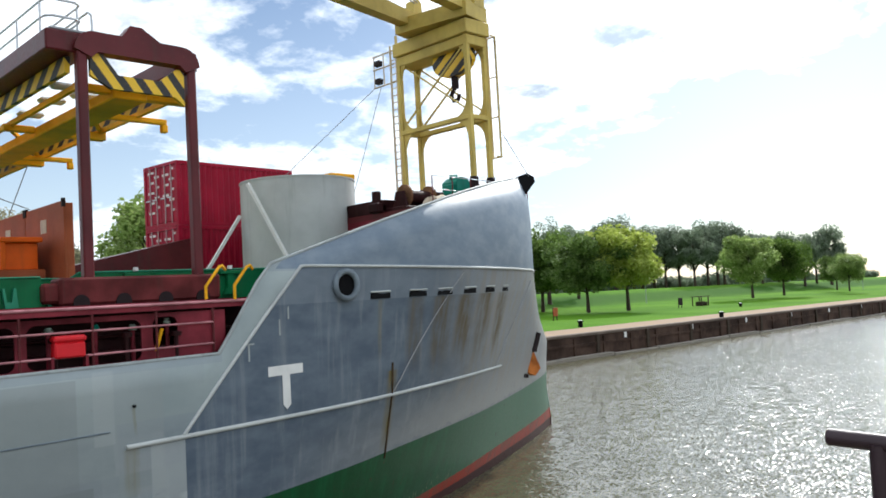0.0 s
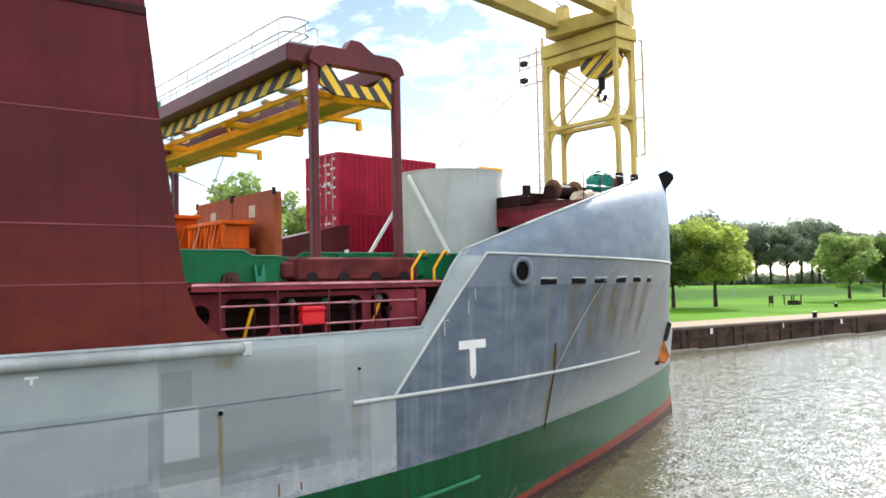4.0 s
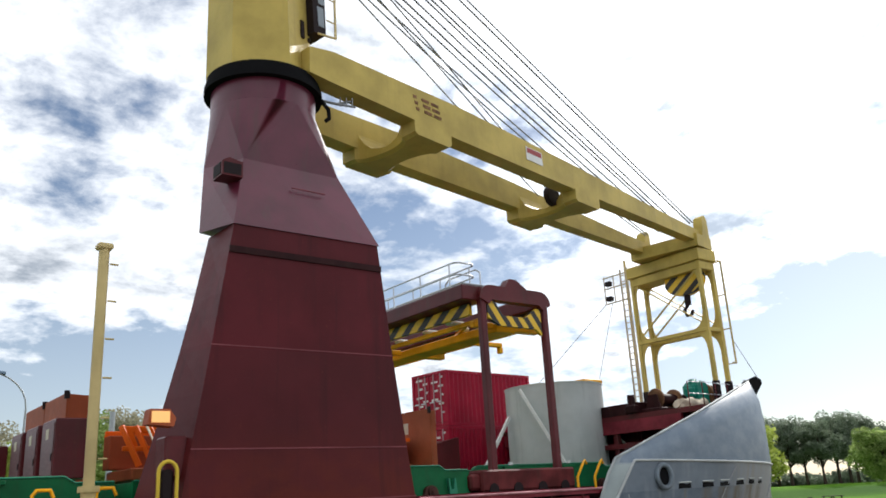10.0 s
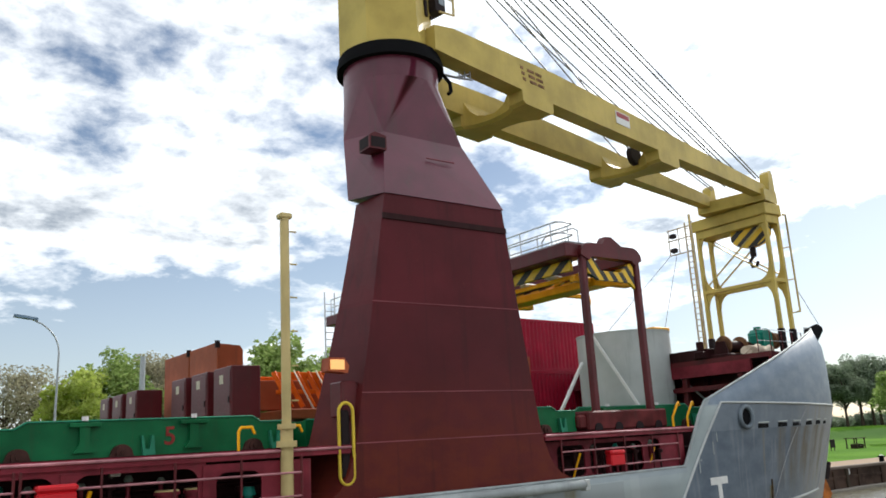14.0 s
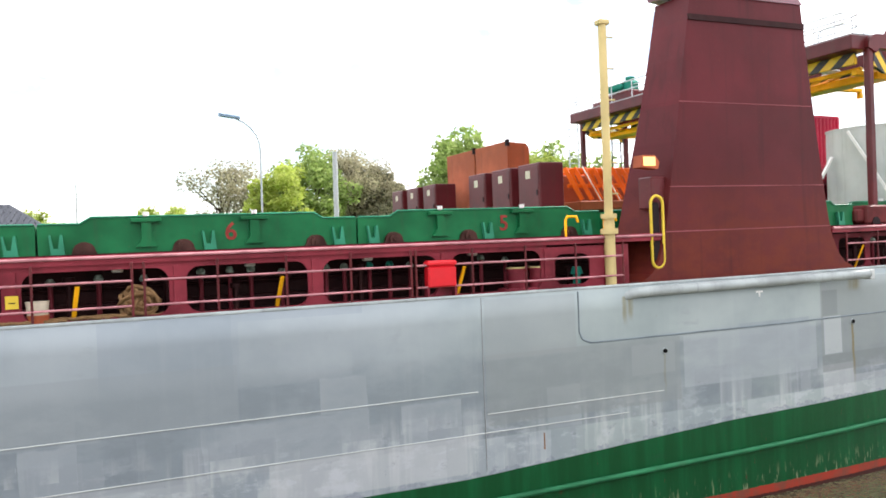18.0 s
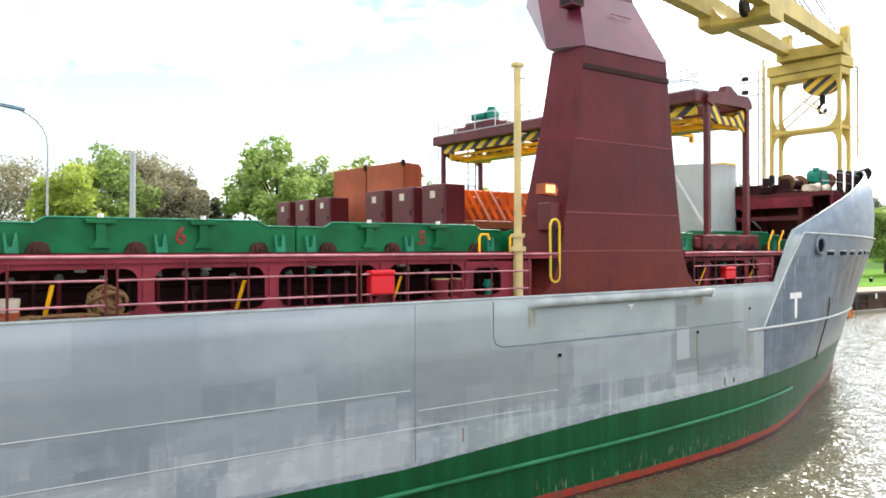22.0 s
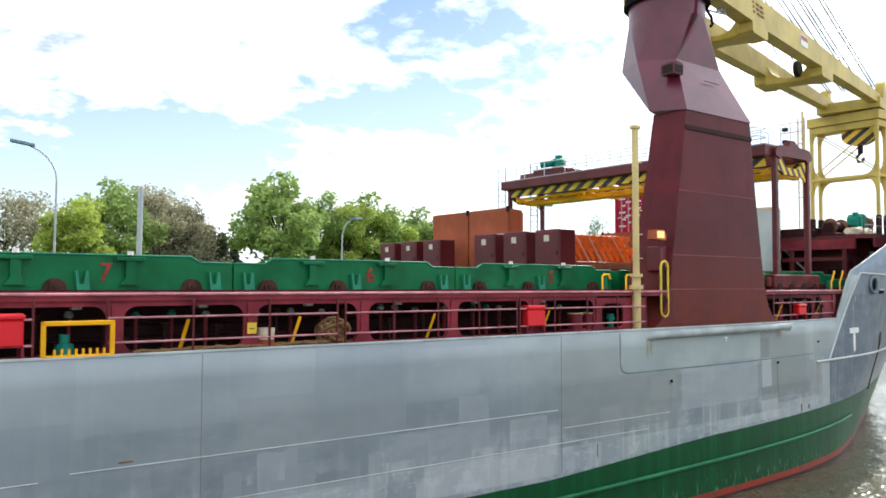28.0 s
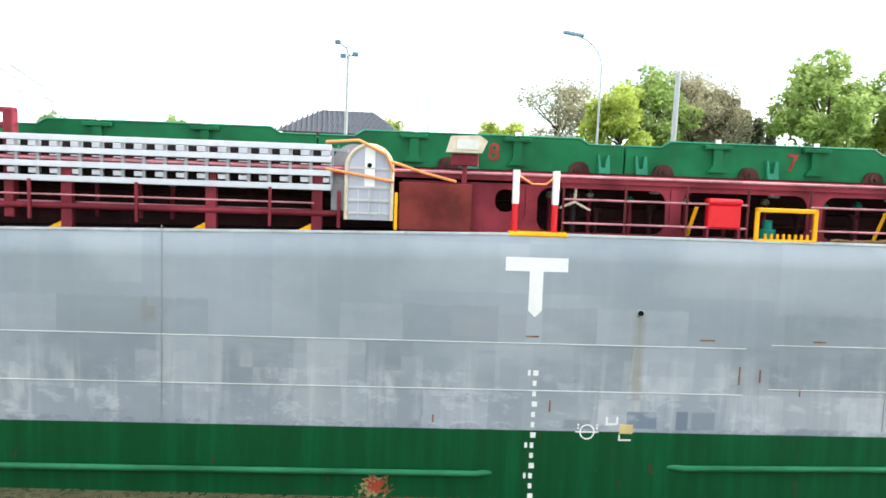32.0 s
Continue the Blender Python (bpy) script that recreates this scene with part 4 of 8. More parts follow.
    # curved top rail and posts
    pts = [turn(-1.35, -0.5, 24.0), turn(-1.38, -0.62, 24.25), turn(-1.1, -0.98, 24.3), turn(-0.5, -1.1, 24.3), turn(0.15, -1.25, 24.3), turn(0.5, -1.32, 24.3), turn(0.55, -1.32, 23.5)]
    g = G()
    g.tube(pts, 0.03, 6)
    part("top_rail", g, "post_yellow", cr, "yellow railing round the top")
    g = G()
    g.tube([turn(-1.05, -0.98, 23.92), turn(-0.5, -1.1, 23.92), turn(0.48, -1.3, 23.92)], 0.022, 6)
    part("mid_rail", g, "post_yellow", cr)
    for x, y in ((-1.05, -0.98), (-0.5, -1.1), (0.0, -1.2)):
        g = G()
        g.cyl(turn(x, y, 23.5), turn(x, y, 24.3), 0.025, n=6)
        part("rail_post", g, "post_yellow", cr)
    for z in (23.62, 23.95):
        g = G()
        p = turn(-1.42, -0.5, z)
        g.box(p[0] - 0.1, p[0] + 0.1, p[1] - 0.1, p[1] + 0.1, z, z + 0.2, 0.04)
        part("sea_lamp", g, "canvas", cr, "small pale lamp on the housing")

    def face(f, z, out):
        """A place on the housing's starboard face, f from its aft to its forward edge."""
        ax = np.interp(z, [16.28, 20.0, 23.55], [-0.22, -0.36, -0.5])
        ay = np.interp(z, [16.28, 20.0, 23.55], [-1.36, -1.32, -1.26])
        fx = np.interp(z, [16.28, 20.0, 23.55], [0.78, 0.6, 0.46])
        p, q = Vector((ax, ay)), Vector((fx, -0.98))
        d = (q - p).normalized()
        c = p.lerp(q, f) + Vector((d.y, -d.x)) * out
        return turn(c.x, c.y, z)
    g = G()
    g.loft([[face(f, z, o) for f, z in ((0.10, 21.28), (0.88, 21.28), (0.88, 21.56), (0.10, 21.56))] for o in (0.0, 0.02)])
    sg = part("name_sign", g, "white", cr, "white maker's plate with dark bars")
    for k in range(9):
        f0 = 0.16 + 0.078 * k
        g = G()
        g.loft([[face(f, z, o) for f, z in ((f0, 21.33), (f0 + 0.06, 21.33), (f0 + 0.06, 21.5), (f0, 21.5))] for o in (0.016, 0.028)])
        part("bar", g, "blue_sign", sg, "dark blue bar")
    for f0, z0, w_, h_ in ((0.55, 17.45, 0.12, 0.5), (0.9, 17.5, 0.05, 0.12)):
        g = G()
        g.loft([[face(f, z, o) for f, z in ((f0, z0), (f0 + w_, z0), (f0 + w_, z0 + h_), (f0, z0 + h_))] for o in (0.0, 0.06)])
        part("access_plate", g, "dark", cr, "dark access opening")
    # driver's cab with its guard rails on the forward face
    g = G()
    g.loft([[turn(0.5, q, 20.35), turn(0.95, q, 20.1), turn(1.02, q, 17.75), turn(0.62, q, 17.7)] for q in (-1.28, -0.2)])
    cab = part("cab", g, "dark", cr, "dark driver's cab with window bars")
    for z0, z1 in ((17.95, 18.55), (18.65, 19.25), (19.35, 19.95)):
        g = G()
        g.loft([[turn(0.72, q, z1), turn(0.93, q, z1), turn(0.97, q, z0), turn(0.76, q, z0)] for q in (-1.295, -1.275)])
        part("pane", g, "pane", cab, "glazed cab side window")
    for q in (-1.34, -0.15):
        g = G()
        g.tube([turn(0.55, q, 20.35), turn(1.1, q, 20.2), turn(1.28, q, 19.9), turn(1.3, q, 17.75), turn(0.7, q, 17.65)], 0.03, 6)
        part("guard_rail", g, "post_yellow", cr, "pale guard rail round the cab")
        for z in (18.2, 18.9, 19.5):
            g = G()
            g.tube([turn(1.0, q, z), turn(1.3, q, z)], 0.02, 6)
            part("guard_tie", g, "post_yellow", cr)
    # jib, drooping a little to its rest
    ja, jk, jd = radians(10.0), 0.957, 0.0142
    for off in (0, 1):
        def bp(s, side, z):
            """s along the jib, side across it."""
            x0, y0 = 0.0 - math.sin(ja) * (2.4 * off), 0.94 + math.cos(ja) * (2.4 * off)
            return (x0 + s * jk * math.cos(ja) - side * math.sin(ja), y0 + s * jk * math.sin(ja) + side * math.cos(ja), z - jd * s)
        g = G()
        rows = []
        for s, z0, z1, w in ((0.4, 16.45, 17.15, 0.27), (1.2, 16.42, 17.3, 0.27), (6.0, 16.35, 17.42, 0.27), (12.0, 16.38, 17.3, 0.26), (18.0, 16.45, 17.1, 0.24), (22.9, 16.5, 16.98, 0.22)):
            rows.append([bp(s, -w, z0), bp(s, w, z0), bp(s, w, z1), bp(s, -w, z1)])
        g.loft(rows)
        b = part("jib_beam", g, "yellow", cr, "pale yellow box-section jib beam")
    def jp(s, c, z):
        """c across from the near beam's middle line."""
        return (s * jk * math.cos(ja) - c * math.sin(ja), 0.94 + s * jk * math.sin(ja) + c * math.cos(ja), z - jd * s)
    # yokes that tie the two beams together, hollowed between them
    for sm in (4.95, 13.1):
        g = G()
        secs = []
        for c, h, z0, z1 in ((-0.275, 0.78, 15.97, 16.42), (0.26, 0.78, 15.95, 16.42), (0.28, 0.74, 15.95, 16.95), (0.34, 0.66, 15.95, 16.72), (0.48, 0.58, 15.95, 16.48), (0.7, 0.50, 15.95, 16.30), (1.0, 0.45, 15.95, 16.22),
                             (1.22, 0.44, 15.95, 16.20), (1.45, 0.45, 15.95, 16.22), (1.75, 0.50, 15.95, 16.30), (1.97, 0.58, 15.95, 16.48), (2.1, 0.66, 15.95, 16.72), (2.17, 0.74, 15.95, 16.95), (2.19, 0.78, 15.95, 16.42), (2.725, 0.78, 15.97, 16.42)):
            secs.append([jp(sm - h, c, z0 + 0.08), jp(sm - h + 0.12, c, z0), jp(sm + h - 0.12, c, z0), jp(sm + h, c, z0 + 0.08), jp(sm + h, c, z1), jp(sm - h, c, z1)])
        g.loft(secs)
        part("yoke", g, "yellow", cr, "hollowed yellow yoke between the jib beams")
    g = G()
    g.loft([[jp(s, c, z) for s, z in ((21.7, 16.22), (23.1, 16.22), (23.1, 16.75), (21.7, 16.75))] for c in (-0.35, 2.8)])
    part("jib_head", g, "yellow", cr, "yellow head beam of the jib")
    for c in (-0.15, 2.6):
        g = G()
        g.loft([[jp(s, cc, z) for s, z in ((22.3, 16.7), (23.0, 16.7), (22.95, 17.6), (22.75, 17.75), (22.5, 17.6))] for cc in (c - 0.2, c + 0.2)])
        part("sheave_cheek", g, "yellow", cr, "yellow cheek plates at the jib head")
    g = G()
    g.cyl(jp(12.5, 0.72, 16.5), jp(12.5, 0.92, 16.5), 0.36, n=20)
    part("hook_sheave", g, "dark", cr, "dark guide sheave")
    # painted load table and sign on the near beam
    for k in range(3):
        for w, s0 in ((0.14, 4.15), (0.32, 4.5), (0.32, 4.9)):
            s, z = s0 + 0.05 * k, 17.05 - 0.17 * k
            g = G()
            g.loft([[jp(q, cc, z + d) for q, d in ((s, 0), (s + w, 0), (s + w, 0.09), (s, 0.09))] for cc in (-0.283, -0.272)])
            part("load_mark", g, "rustpipe", cr, "brown painted load bar")
    g = G()
    g.loft([[jp(q, cc, z) for q, z in ((9.5, 16.7), (10.4, 16.7), (10.4, 17.15), (9.5, 17.15))] for cc in (-0.285, -0.272)])
    part("warning_sign", g, "white", cr, "white and red warning sign")
    g = G()
    g.loft([[jp(q, cc, z) for q, z in ((9.55, 16.95), (10.35, 16.95), (10.35, 17.12), (9.55, 17.12))] for cc in (-0.292, -0.284)])
    part("sign_band", g, "sign_red", cr)
    # luffing and hoisting wires
    for c, z, sag, r in ((0.05, 24.9, 0.0, 0.03), (0.18, 24.7, 0.05, 0.034), (0.66, 24.35, 0.1, 0.032), (0.84, 24.2, 0.15, 0.034), (0.96, 24.1, 0.2, 0.032), (1.3, 24.0, 0.25, 0.032),
                         (1.54, 23.8, 0.3, 0.036), (1.66, 23.6, 0.4, 0.03), (2.2, 23.4, 0.4, 0.03), (2.32, 23.2, 0.5, 0.03)):
        g = G()
        a, b = Vector(turn(0.2, (c - 1.2) * 0.6, z)), Vector(jp(22.4, c, 17.45))
        g.tube([a.lerp(b, k / 8) - Vector((0, 0, sag * 4 * (k / 8) * (1 - k / 8))) for k in range(9)], r, 6)
        part("wire", g, "wire", cr)
    for c, s, z in ((0.75, 12.5, 23.2), (0.95, 12.5, 22.9), (1.5, 12.7, 22.8)):
        g = G()
        g.tube([turn(0.3, c - 1.2, z), jp(s, c, 16.75)], 0.026, 5)
        part("wire", g, "wire", cr)
    # lit work lamp, box and ladder loops on the aft side
    g = G()
    g.box(-2.82, -2.4, 0.45, 0.95, 7.05, 7.8, 0.03)
    part("switch_box", g, "maroon", cr, "maroon box on the tower's aft side")
    g = G()
    g.prism([(-3.2, 8.0), (-2.72, 7.96), (-2.68, 8.12), (-2.8, 8.28), (-3.16, 8.28)], "y", 0.30, 0.62)
    lm = part("work_lamp", g, "rust_orange", cr, "lit work lamp")
    g = G()
    g.box(-3.14, -2.8, 0.285, 0.30, 8.03, 8.24, 0.006)
    part("lens", g, "glow", lm, "glowing orange lens")
    g = G()
    loop = [(-2.79 + 0.17 * math.cos(radians(t)), 0.32, 7.15 + 0.19 * math.sin(radians(t))) for t in range(0, 181, 20)] + [(-2.79 - 0.17 * math.cos(radians(t)), 0.32, 5.87 - 0.19 * math.sin(radians(t))) for t in range(0, 181, 20)]
    g.tube(loop + loop[:2], 0.035, 8)
    part("guard_hoop", g, "hoop", cr, "yellow door guard hoop")
    g = G()
    g.box(-2.9, -2.66, 0.36, 0.46, 5.8, 7.2, 0.05)
    part("door", g, "dark", cr, "dark access door")


deck_crane()


# ---- rest for the jib ----
def near(p):
    """Drawn in a little towards the ship's quarter, where the rest and its mast stand."""
    return tuple(e + 0.966 * (v - e) for v, e in zip(p, (-7.35, -14.9, 6.35)))


def jib_rest():
    def put(name, g, *rest):
        g.v = [near(p) for p in g.v]
        return part(name, g, *rest)
    jr = thing("jib_rest", near((22.2, 7.0, 9.3)), "pale yellow lattice mast with a cross beam under the jib", "mast")
    xs, ys = (21.75, 22.65), (5.2, 8.84)
    for x in xs:
        for y in ys:
            g = G()
            g.loft([[(x + a * k, y + b * k, z) for a, b in ((-1, -1), (1, -1), (1, 1), (-1, 1))] for z, k in ((9.2, 0.085), (10.3, 0.082), (15.9, 0.08))])
            lg = put("leg", g, "yellow", jr, "square yellow leg")
            g = G()
            g.box(x - 0.125, x + 0.125, y - 0.125, y + 0.125, 9.18, 10.45, 0.03)
            put("foot", g, "dark", lg, "dark bolted foot")
    for x in xs:
        g = G()
        g.box(x - 0.1, x + 0.1, ys[0], ys[1], 12.55, 12.72, 0.02)
        put("rail_beam", g, "yellow", jr)
        for y in ys:
            s = 1 if y == ys[0] else -1
            for zz, zd in ((12.55, -0.7), (12.72, 0.7), (15.4, -0.6)):
                g = G()
                arc = [(y + s * 0.1, zz), (y + s * 0.75, zz)] + [(y + s * (0.75 - 0.62 * math.sin(radians(t))), zz + zd * (1 - math.cos(radians(t)))) for t in range(15, 91, 15)] + [(y + s * 0.1, zz + zd)]
                g.prism(arc, "x", x - 0.03, x + 0.03)
                put("gusset", g, "yellow", jr)
        g = G()
        g.beam((x, ys[0], 15.4), (x, ys[1], 12.8), 0.06, 0.06)
        put("brace", g, "yellow", jr)
        g = G()
        g.beam((x + 0.1, ys[1], 15.4), (x + 0.1, ys[0], 12.8), 0.06, 0.06)
        put("brace", g, "yellow", jr)
    for y in ys:
        g = G()
        g.box(xs[0], xs[1], y - 0.08, y + 0.08, 12.55, 12.72, 0.02)
        put("rail_beam", g, "yellow", jr)
    g = G()
    g.box(21.68, 22.72, 5.1, 8.94, 15.28, 15.66, 0.03)
    put("lower_cap", g, "yellow", jr, "yellow cap girder")
    g = G()
    g.box(21.56, 22.84, 5.0, 9.02, 15.67, 16.2, 0.03)
    put("cap_beam", g, "yellow", jr, "yellow cap beam under the jib")
    # hook block hung inside
    hb = thing("hook_block", near((22.2, 6.3, 14.2)), "yellow and black striped hook block hanging under the jib rest", "hook")
    g = G()
    rg = [(22.6 + 0.0, 6.3 + 0.95 * math.cos(radians(t)), 15.0 + 0.62 * math.sin(radians(t))) for t in range(180, 361, 15)]
    g.prism([(p[1], p[2]) for p in rg] + [(7.2, 15.36), (5.4, 15.36)], "x", 22.0, 22.4)
    put("block", g, "stripes", hb, "striped sheave block")
    g = G()
    g.cyl((22.2, 6.3, 14.4), (22.2, 6.3, 13.95), 0.14, n=12)
    g.tube([(22.2, 6.3, 13.98), (22.2, 6.52, 13.75), (22.2, 6.42, 13.5), (22.2, 6.2, 13.5), (22.2, 6.1, 13.7)], 0.07, 8)
    put("hook", g, "dark", hb, "dark steel hook")
    # ladder mast beside it
    mx, my = 22.3, 9.72
    lm = thing("signal_mast", near((mx, my, 9.3)), "pale yellow ladder mast with floodlights on a side frame", "mast")
    g = G()
    g.cyl((mx + 0.12, my, 9.18), (mx + 0.12, my, 16.9), 0.08, 0.06, n=10)
    put("pole", g, "post_yellow", lm)
    for y in (my - 0.2, my + 0.2):
        g = G()
        g.cyl((mx - 0.05, y, 9.2), (mx - 0.05, y, 16.5), 0.045, n=8)
        put("ladder_side", g, "canvas", lm, "pale ladder side")
    for k in range(24):
        g = G()
        g.cyl((mx - 0.05, my - 0.2, 9.5 + 0.29 * k), (mx - 0.05, my + 0.2, 9.5 + 0.29 * k), 0.022, n=6)
        put("rung", g, "canvas", lm)
    for z in (15.0, 15.75, 16.3):
        g = G()
        g.tube([(mx, my, z), (mx, my + 1.35, z)], 0.035, 6)
        put("arm", g, "canvas", lm)
    for y in (my + 0.7, my + 1.3):
        g = G()
        g.tube([(mx, y, 15.0), (mx, y, 16.35)], 0.03, 6)
        put("frame_post", g, "canvas", lm)
    for z in (15.1, 15.85):
        g = G()
        g.loft([[(mx - 0.14 + a, y, z + b) for a, b in ((0, 0.03), (0.2, 0), (0.24, 0.2), (0.03, 0.23))] for y in (my + 0.86, my + 1.16)])
        put("floodlight", g, "dark", lm, "dark floodlight")
    for a, b in (((mx, my + 1.3, 15.0), (17.9, 12.2, 10.8)), ((mx, my + 0.9, 15.0), (20.6, 11.2, 9.4)), ((22.9, 4.9, 12.3), (24.6, 5.0, 10.6))):
        g = G()
        g.tube([a, b], 0.014, 5)
        put("stay_wire", g, "wire", lm)
    for y in (4.9, 5.3):
        g = G()
        g.tube([(22.75, y, 15.7), (22.98, y, 15.7), (22.98, y, 11.2), (22.75, y, 11.2)], 0.035, 6)
        put("ladder_side", g, "post_yellow", jr, "pale yellow rung ladder")
    for k in range(4):
        g = G()
        g.cyl((22.98, 4.9, 11.2 + 1.5 * k), (22.98, 5.3, 11.2 + 1.5 * k), 0.025, n=6)
        put("rung", g, "post_yellow", jr)


jib_rest()


# ---- hatch cover gantry ----
def gantry():
    ga = thing("gantry_crane", (7.9, 10.35, 6.42), "maroon travelling hatch gantry with hazard-striped yellow lifting frame", "gantry crane")
    xs, ys = (6.5, 8.9), (2.06, 17.2)
    top = 12.10
    for y in ys:
        for x in xs:
            g = G()
            g.box(x - 0.105, x + 0.105, y - 0.105, y + 0.105, 7.0, top - 0.35, 0.03)
            part("leg", g, "maroon", ga, "square maroon leg")
        # rounded end frame
        g = G()
        r = 0.4
        arc = [(xs[0] - 0.17, top - 0.4)] + [(xs[0] - 0.17 + r - r * math.cos(radians(t)), top - 0.4 + r * math.sin(radians(t))) for t in range(15, 91, 15)]
        arc2 = [(xs[1] + 0.17 - r + r * math.cos(radians(t)), top - 0.4 + r * math.sin(radians(t))) for t in range(90, 14, -15)] + [(xs[1] + 0.17, top - 0.4)]
        low = [(xs[1] - 0.17, top - 0.55), (xs[1] - 0.3, top - 0.42), (xs[0] + 0.3, top - 0.42), (xs[0] + 0.17, top - 0.55)]
        g.prism(arc + arc2 + low, "y", y - 0.16, y + 0.16)
        part("end_frame", g, "maroon", ga)
        g = G()
        g.prism([(7.3, top - 0.02), (7.5, top + 0.26), (7.75, top + 0.26), (8.2, top - 0.02)], "y", y - 0.15, y + 0.15)
        part("ridge_plate", g, "maroon", ga)
        g = G()
        g.prism([(xs[0] + 0.17, top - 0.42), (xs[0] + 0.45, top - 0.42), (xs[0] + 0.75, top - 0.82), (xs[1] - 0.75, top - 0.82), (xs[1] - 0.35, top - 0.5), (xs[1] - 0.17, top - 0.5), (xs[1] - 0.17, top - 1.3), (xs[1] - 0.4, top - 1.12), (xs[0] + 0.6, top - 1.12), (xs[0] + 0.17, top - 0.9)], "y", y - 0.05, y + 0.05)
        part("hazard_plate", g, "stripes", ga, "yellow and black striped corner plates")
        g = G()
        g.box(5.85, 9.3, y - 0.28, y + 0.28, 6.5, 7.05, 0.05).box(5.55, 6.0, y - 0.2, y + 0.2, 6.55, 6.95, 0.06)
        bg_ = part("sill_beam", g, "sill", ga, "maroon wheel girder")
        for x in (6.25, 7.1, 8.0, 8.85):
            g = G()
            g.cyl((x, y - 0.3, 6.55), (x, y + 0.1, 6.55), 0.16, n=16)
            part("wheel", g, "dark", bg_)
    for x in xs:
        g = G()
        g.box(x - (0.68 if x < 7 else 0.2), x + 0.2, ys[0], ys[1], top - 0.46, top - 0.03, 0.03)
        part("girder", g, "maroon", ga, "maroon cross girder")
        g = G()
        g.box(x - 0.22 if x < 7 else x + 0.1, x - 0.1 if x < 7 else x + 0.22, ys[0] + 0.3, ys[1] - 0.3, top - 0.82, top - 0.47, 0.01)
        part("hazard_band", g, "stripes", ga, "striped girder band")
    # walkway with its rails on the aft girder
    g = G()
    g.box(5.93, 6.8, 2.1, 17.3, top - 0.02, top + 0.03, 0.01)
    wk = part("walkway", g, "steel", ga, "grey grating walkway")
    for x in (5.97, 6.72):
        for k in range(11):
            y = 2.75 + k * 1.42
            g = G()
            g.cyl((x, y, top), (x, y, top + 0.72), 0.022, n=6)
            part("stanchion", g, "alu", wk)
        for h in (0.37, 0.72):
            g = G()
            g.tube([(x, 2.75, top + h), (x, 16.95, top + h)], 0.024, 6)
            part("handrail", g, "alu", wk, "grey tube handrail")
    for h in (0.37, 0.72):
        g = G()
        g.tube([(5.97, 2.75, top + h), (6.0, 2.55, top + h), (6.12, 2.45, top + h), (6.57, 2.45, top + h), (6.69, 2.55, top + h), (6.72, 2.75, top + h)], 0.024, 6)
        part("end_rail", g, "alu", wk)
    g = G()
    g.tube([(6.95, 4.2, top), (6.95, 4.2, top + 0.55), (6.95, 4.0, top + 0.68), (6.95, 2.75, top + 0.68), (6.95, 2.55, top + 0.55), (6.95, 2.55, top)], 0.024, 6)
    part("hoop_rail", g, "alu", wk, "grey tube hoop")
    for x, m in ((6.0, "alu"), (8.4, "dark")):
        for d in (0.0, 0.5):
            g = G()
            g.cyl((x + d, 17.6, 7.0), (x + d, 17.6, top + 1.2), 0.035, n=6)
            part("ladder_side", g, m, ga)
        for k in range(18):
            g = G()
            g.cyl((x, 17.6, 7.3 + 0.32 * k), (x + 0.5, 17.6, 7.3 + 0.32 * k), 0.02, n=5)
            part("ladder_rung", g, m, ga)
    # machinery on top
    g = G()
    g.box(6.3, 8.2, 13.2, 15.3, top, top + 0.45, 0.05).prism([(6.6, top), (7.6, top), (7.4, top + 0.4), (6.7, top + 0.4)], "y", 15.4, 16.6)
    part("drive_housing", g, "maroon", ga)
    g = G()
    g.box(6.5, 7.1, 13.6, 14.2, top + 0.44, top + 0.95, 0.1).cyl((6.8, 13.9, top + 0.9), (6.8, 13.9, top + 1.1), 0.2, n=12).cyl((6.5, 14.0, top + 0.7), (6.1, 14.5, top + 0.62), 0.17, n=12)
    part("motor", g, "teal", ga, "teal electric motor")
    # lifting frame
    g = G()
    g.box(7.3, 8.05, 2.4, 16.9, top - 1.2, top - 0.95, 0.03)
    part("lifting_beam", g, "bright_yellow", ga, "bright yellow lifting beam")
    for x in (6.75, 8.95):
        g = G()
        g.box(x - 0.05, x + 0.05, 2.5, 16.9, top - 0.98, top - 0.85, 0.01)
        part("side_rail", g, "bright_yellow", ga)
    for y in (2.6, 7.3, 12.0, 16.7):
        g = G()
        g.box(8.05, 9.1, y - 0.14, y + 0.14, top - 1.14, top - 0.93, 0.02)
        part("lifting_tie", g, "bright_yellow", ga)
        g = G()
        g.box(6.55, 7.3, y - 0.1, y + 0.1, top - 1.1, top - 0.93, 0.02)
        part("lifting_tie", g, "bright_yellow", ga)
    for k in range(3):
        g = G()
        y = 3.0 + 4.6 * k
        g.beam((6.75, y, top - 0.9), (8.95, y + 4.2, top - 0.9), 0.09, 0.09)
        part("diagonal", g, "bright_yellow", ga)
    for y in (4.95, 11.3):
        g = G()
        g.box(8.05, 9.72, y - 0.08, y + 0.08, 11.02, 11.16, 0.02)
        ar_ = part("lifting_arm", g, "bright_yellow", ga, "yellow arm with a hooked end")
        g = G()
        g.box(9.58, 9.74, y - 0.08, y + 0.08, 10.82, 11.02, 0.02)
        part("hook", g, "bright_yellow", ar_)
    for p, q in (((8.85, 12, 11.55), (8.1, 12, 9.48)), ((6.68, 12, 10.34), (8.66, 12, 9.61))):
        g = G()
        g.tube([p, q], 0.016, 5)
        part("wire", g, "wire", ga)
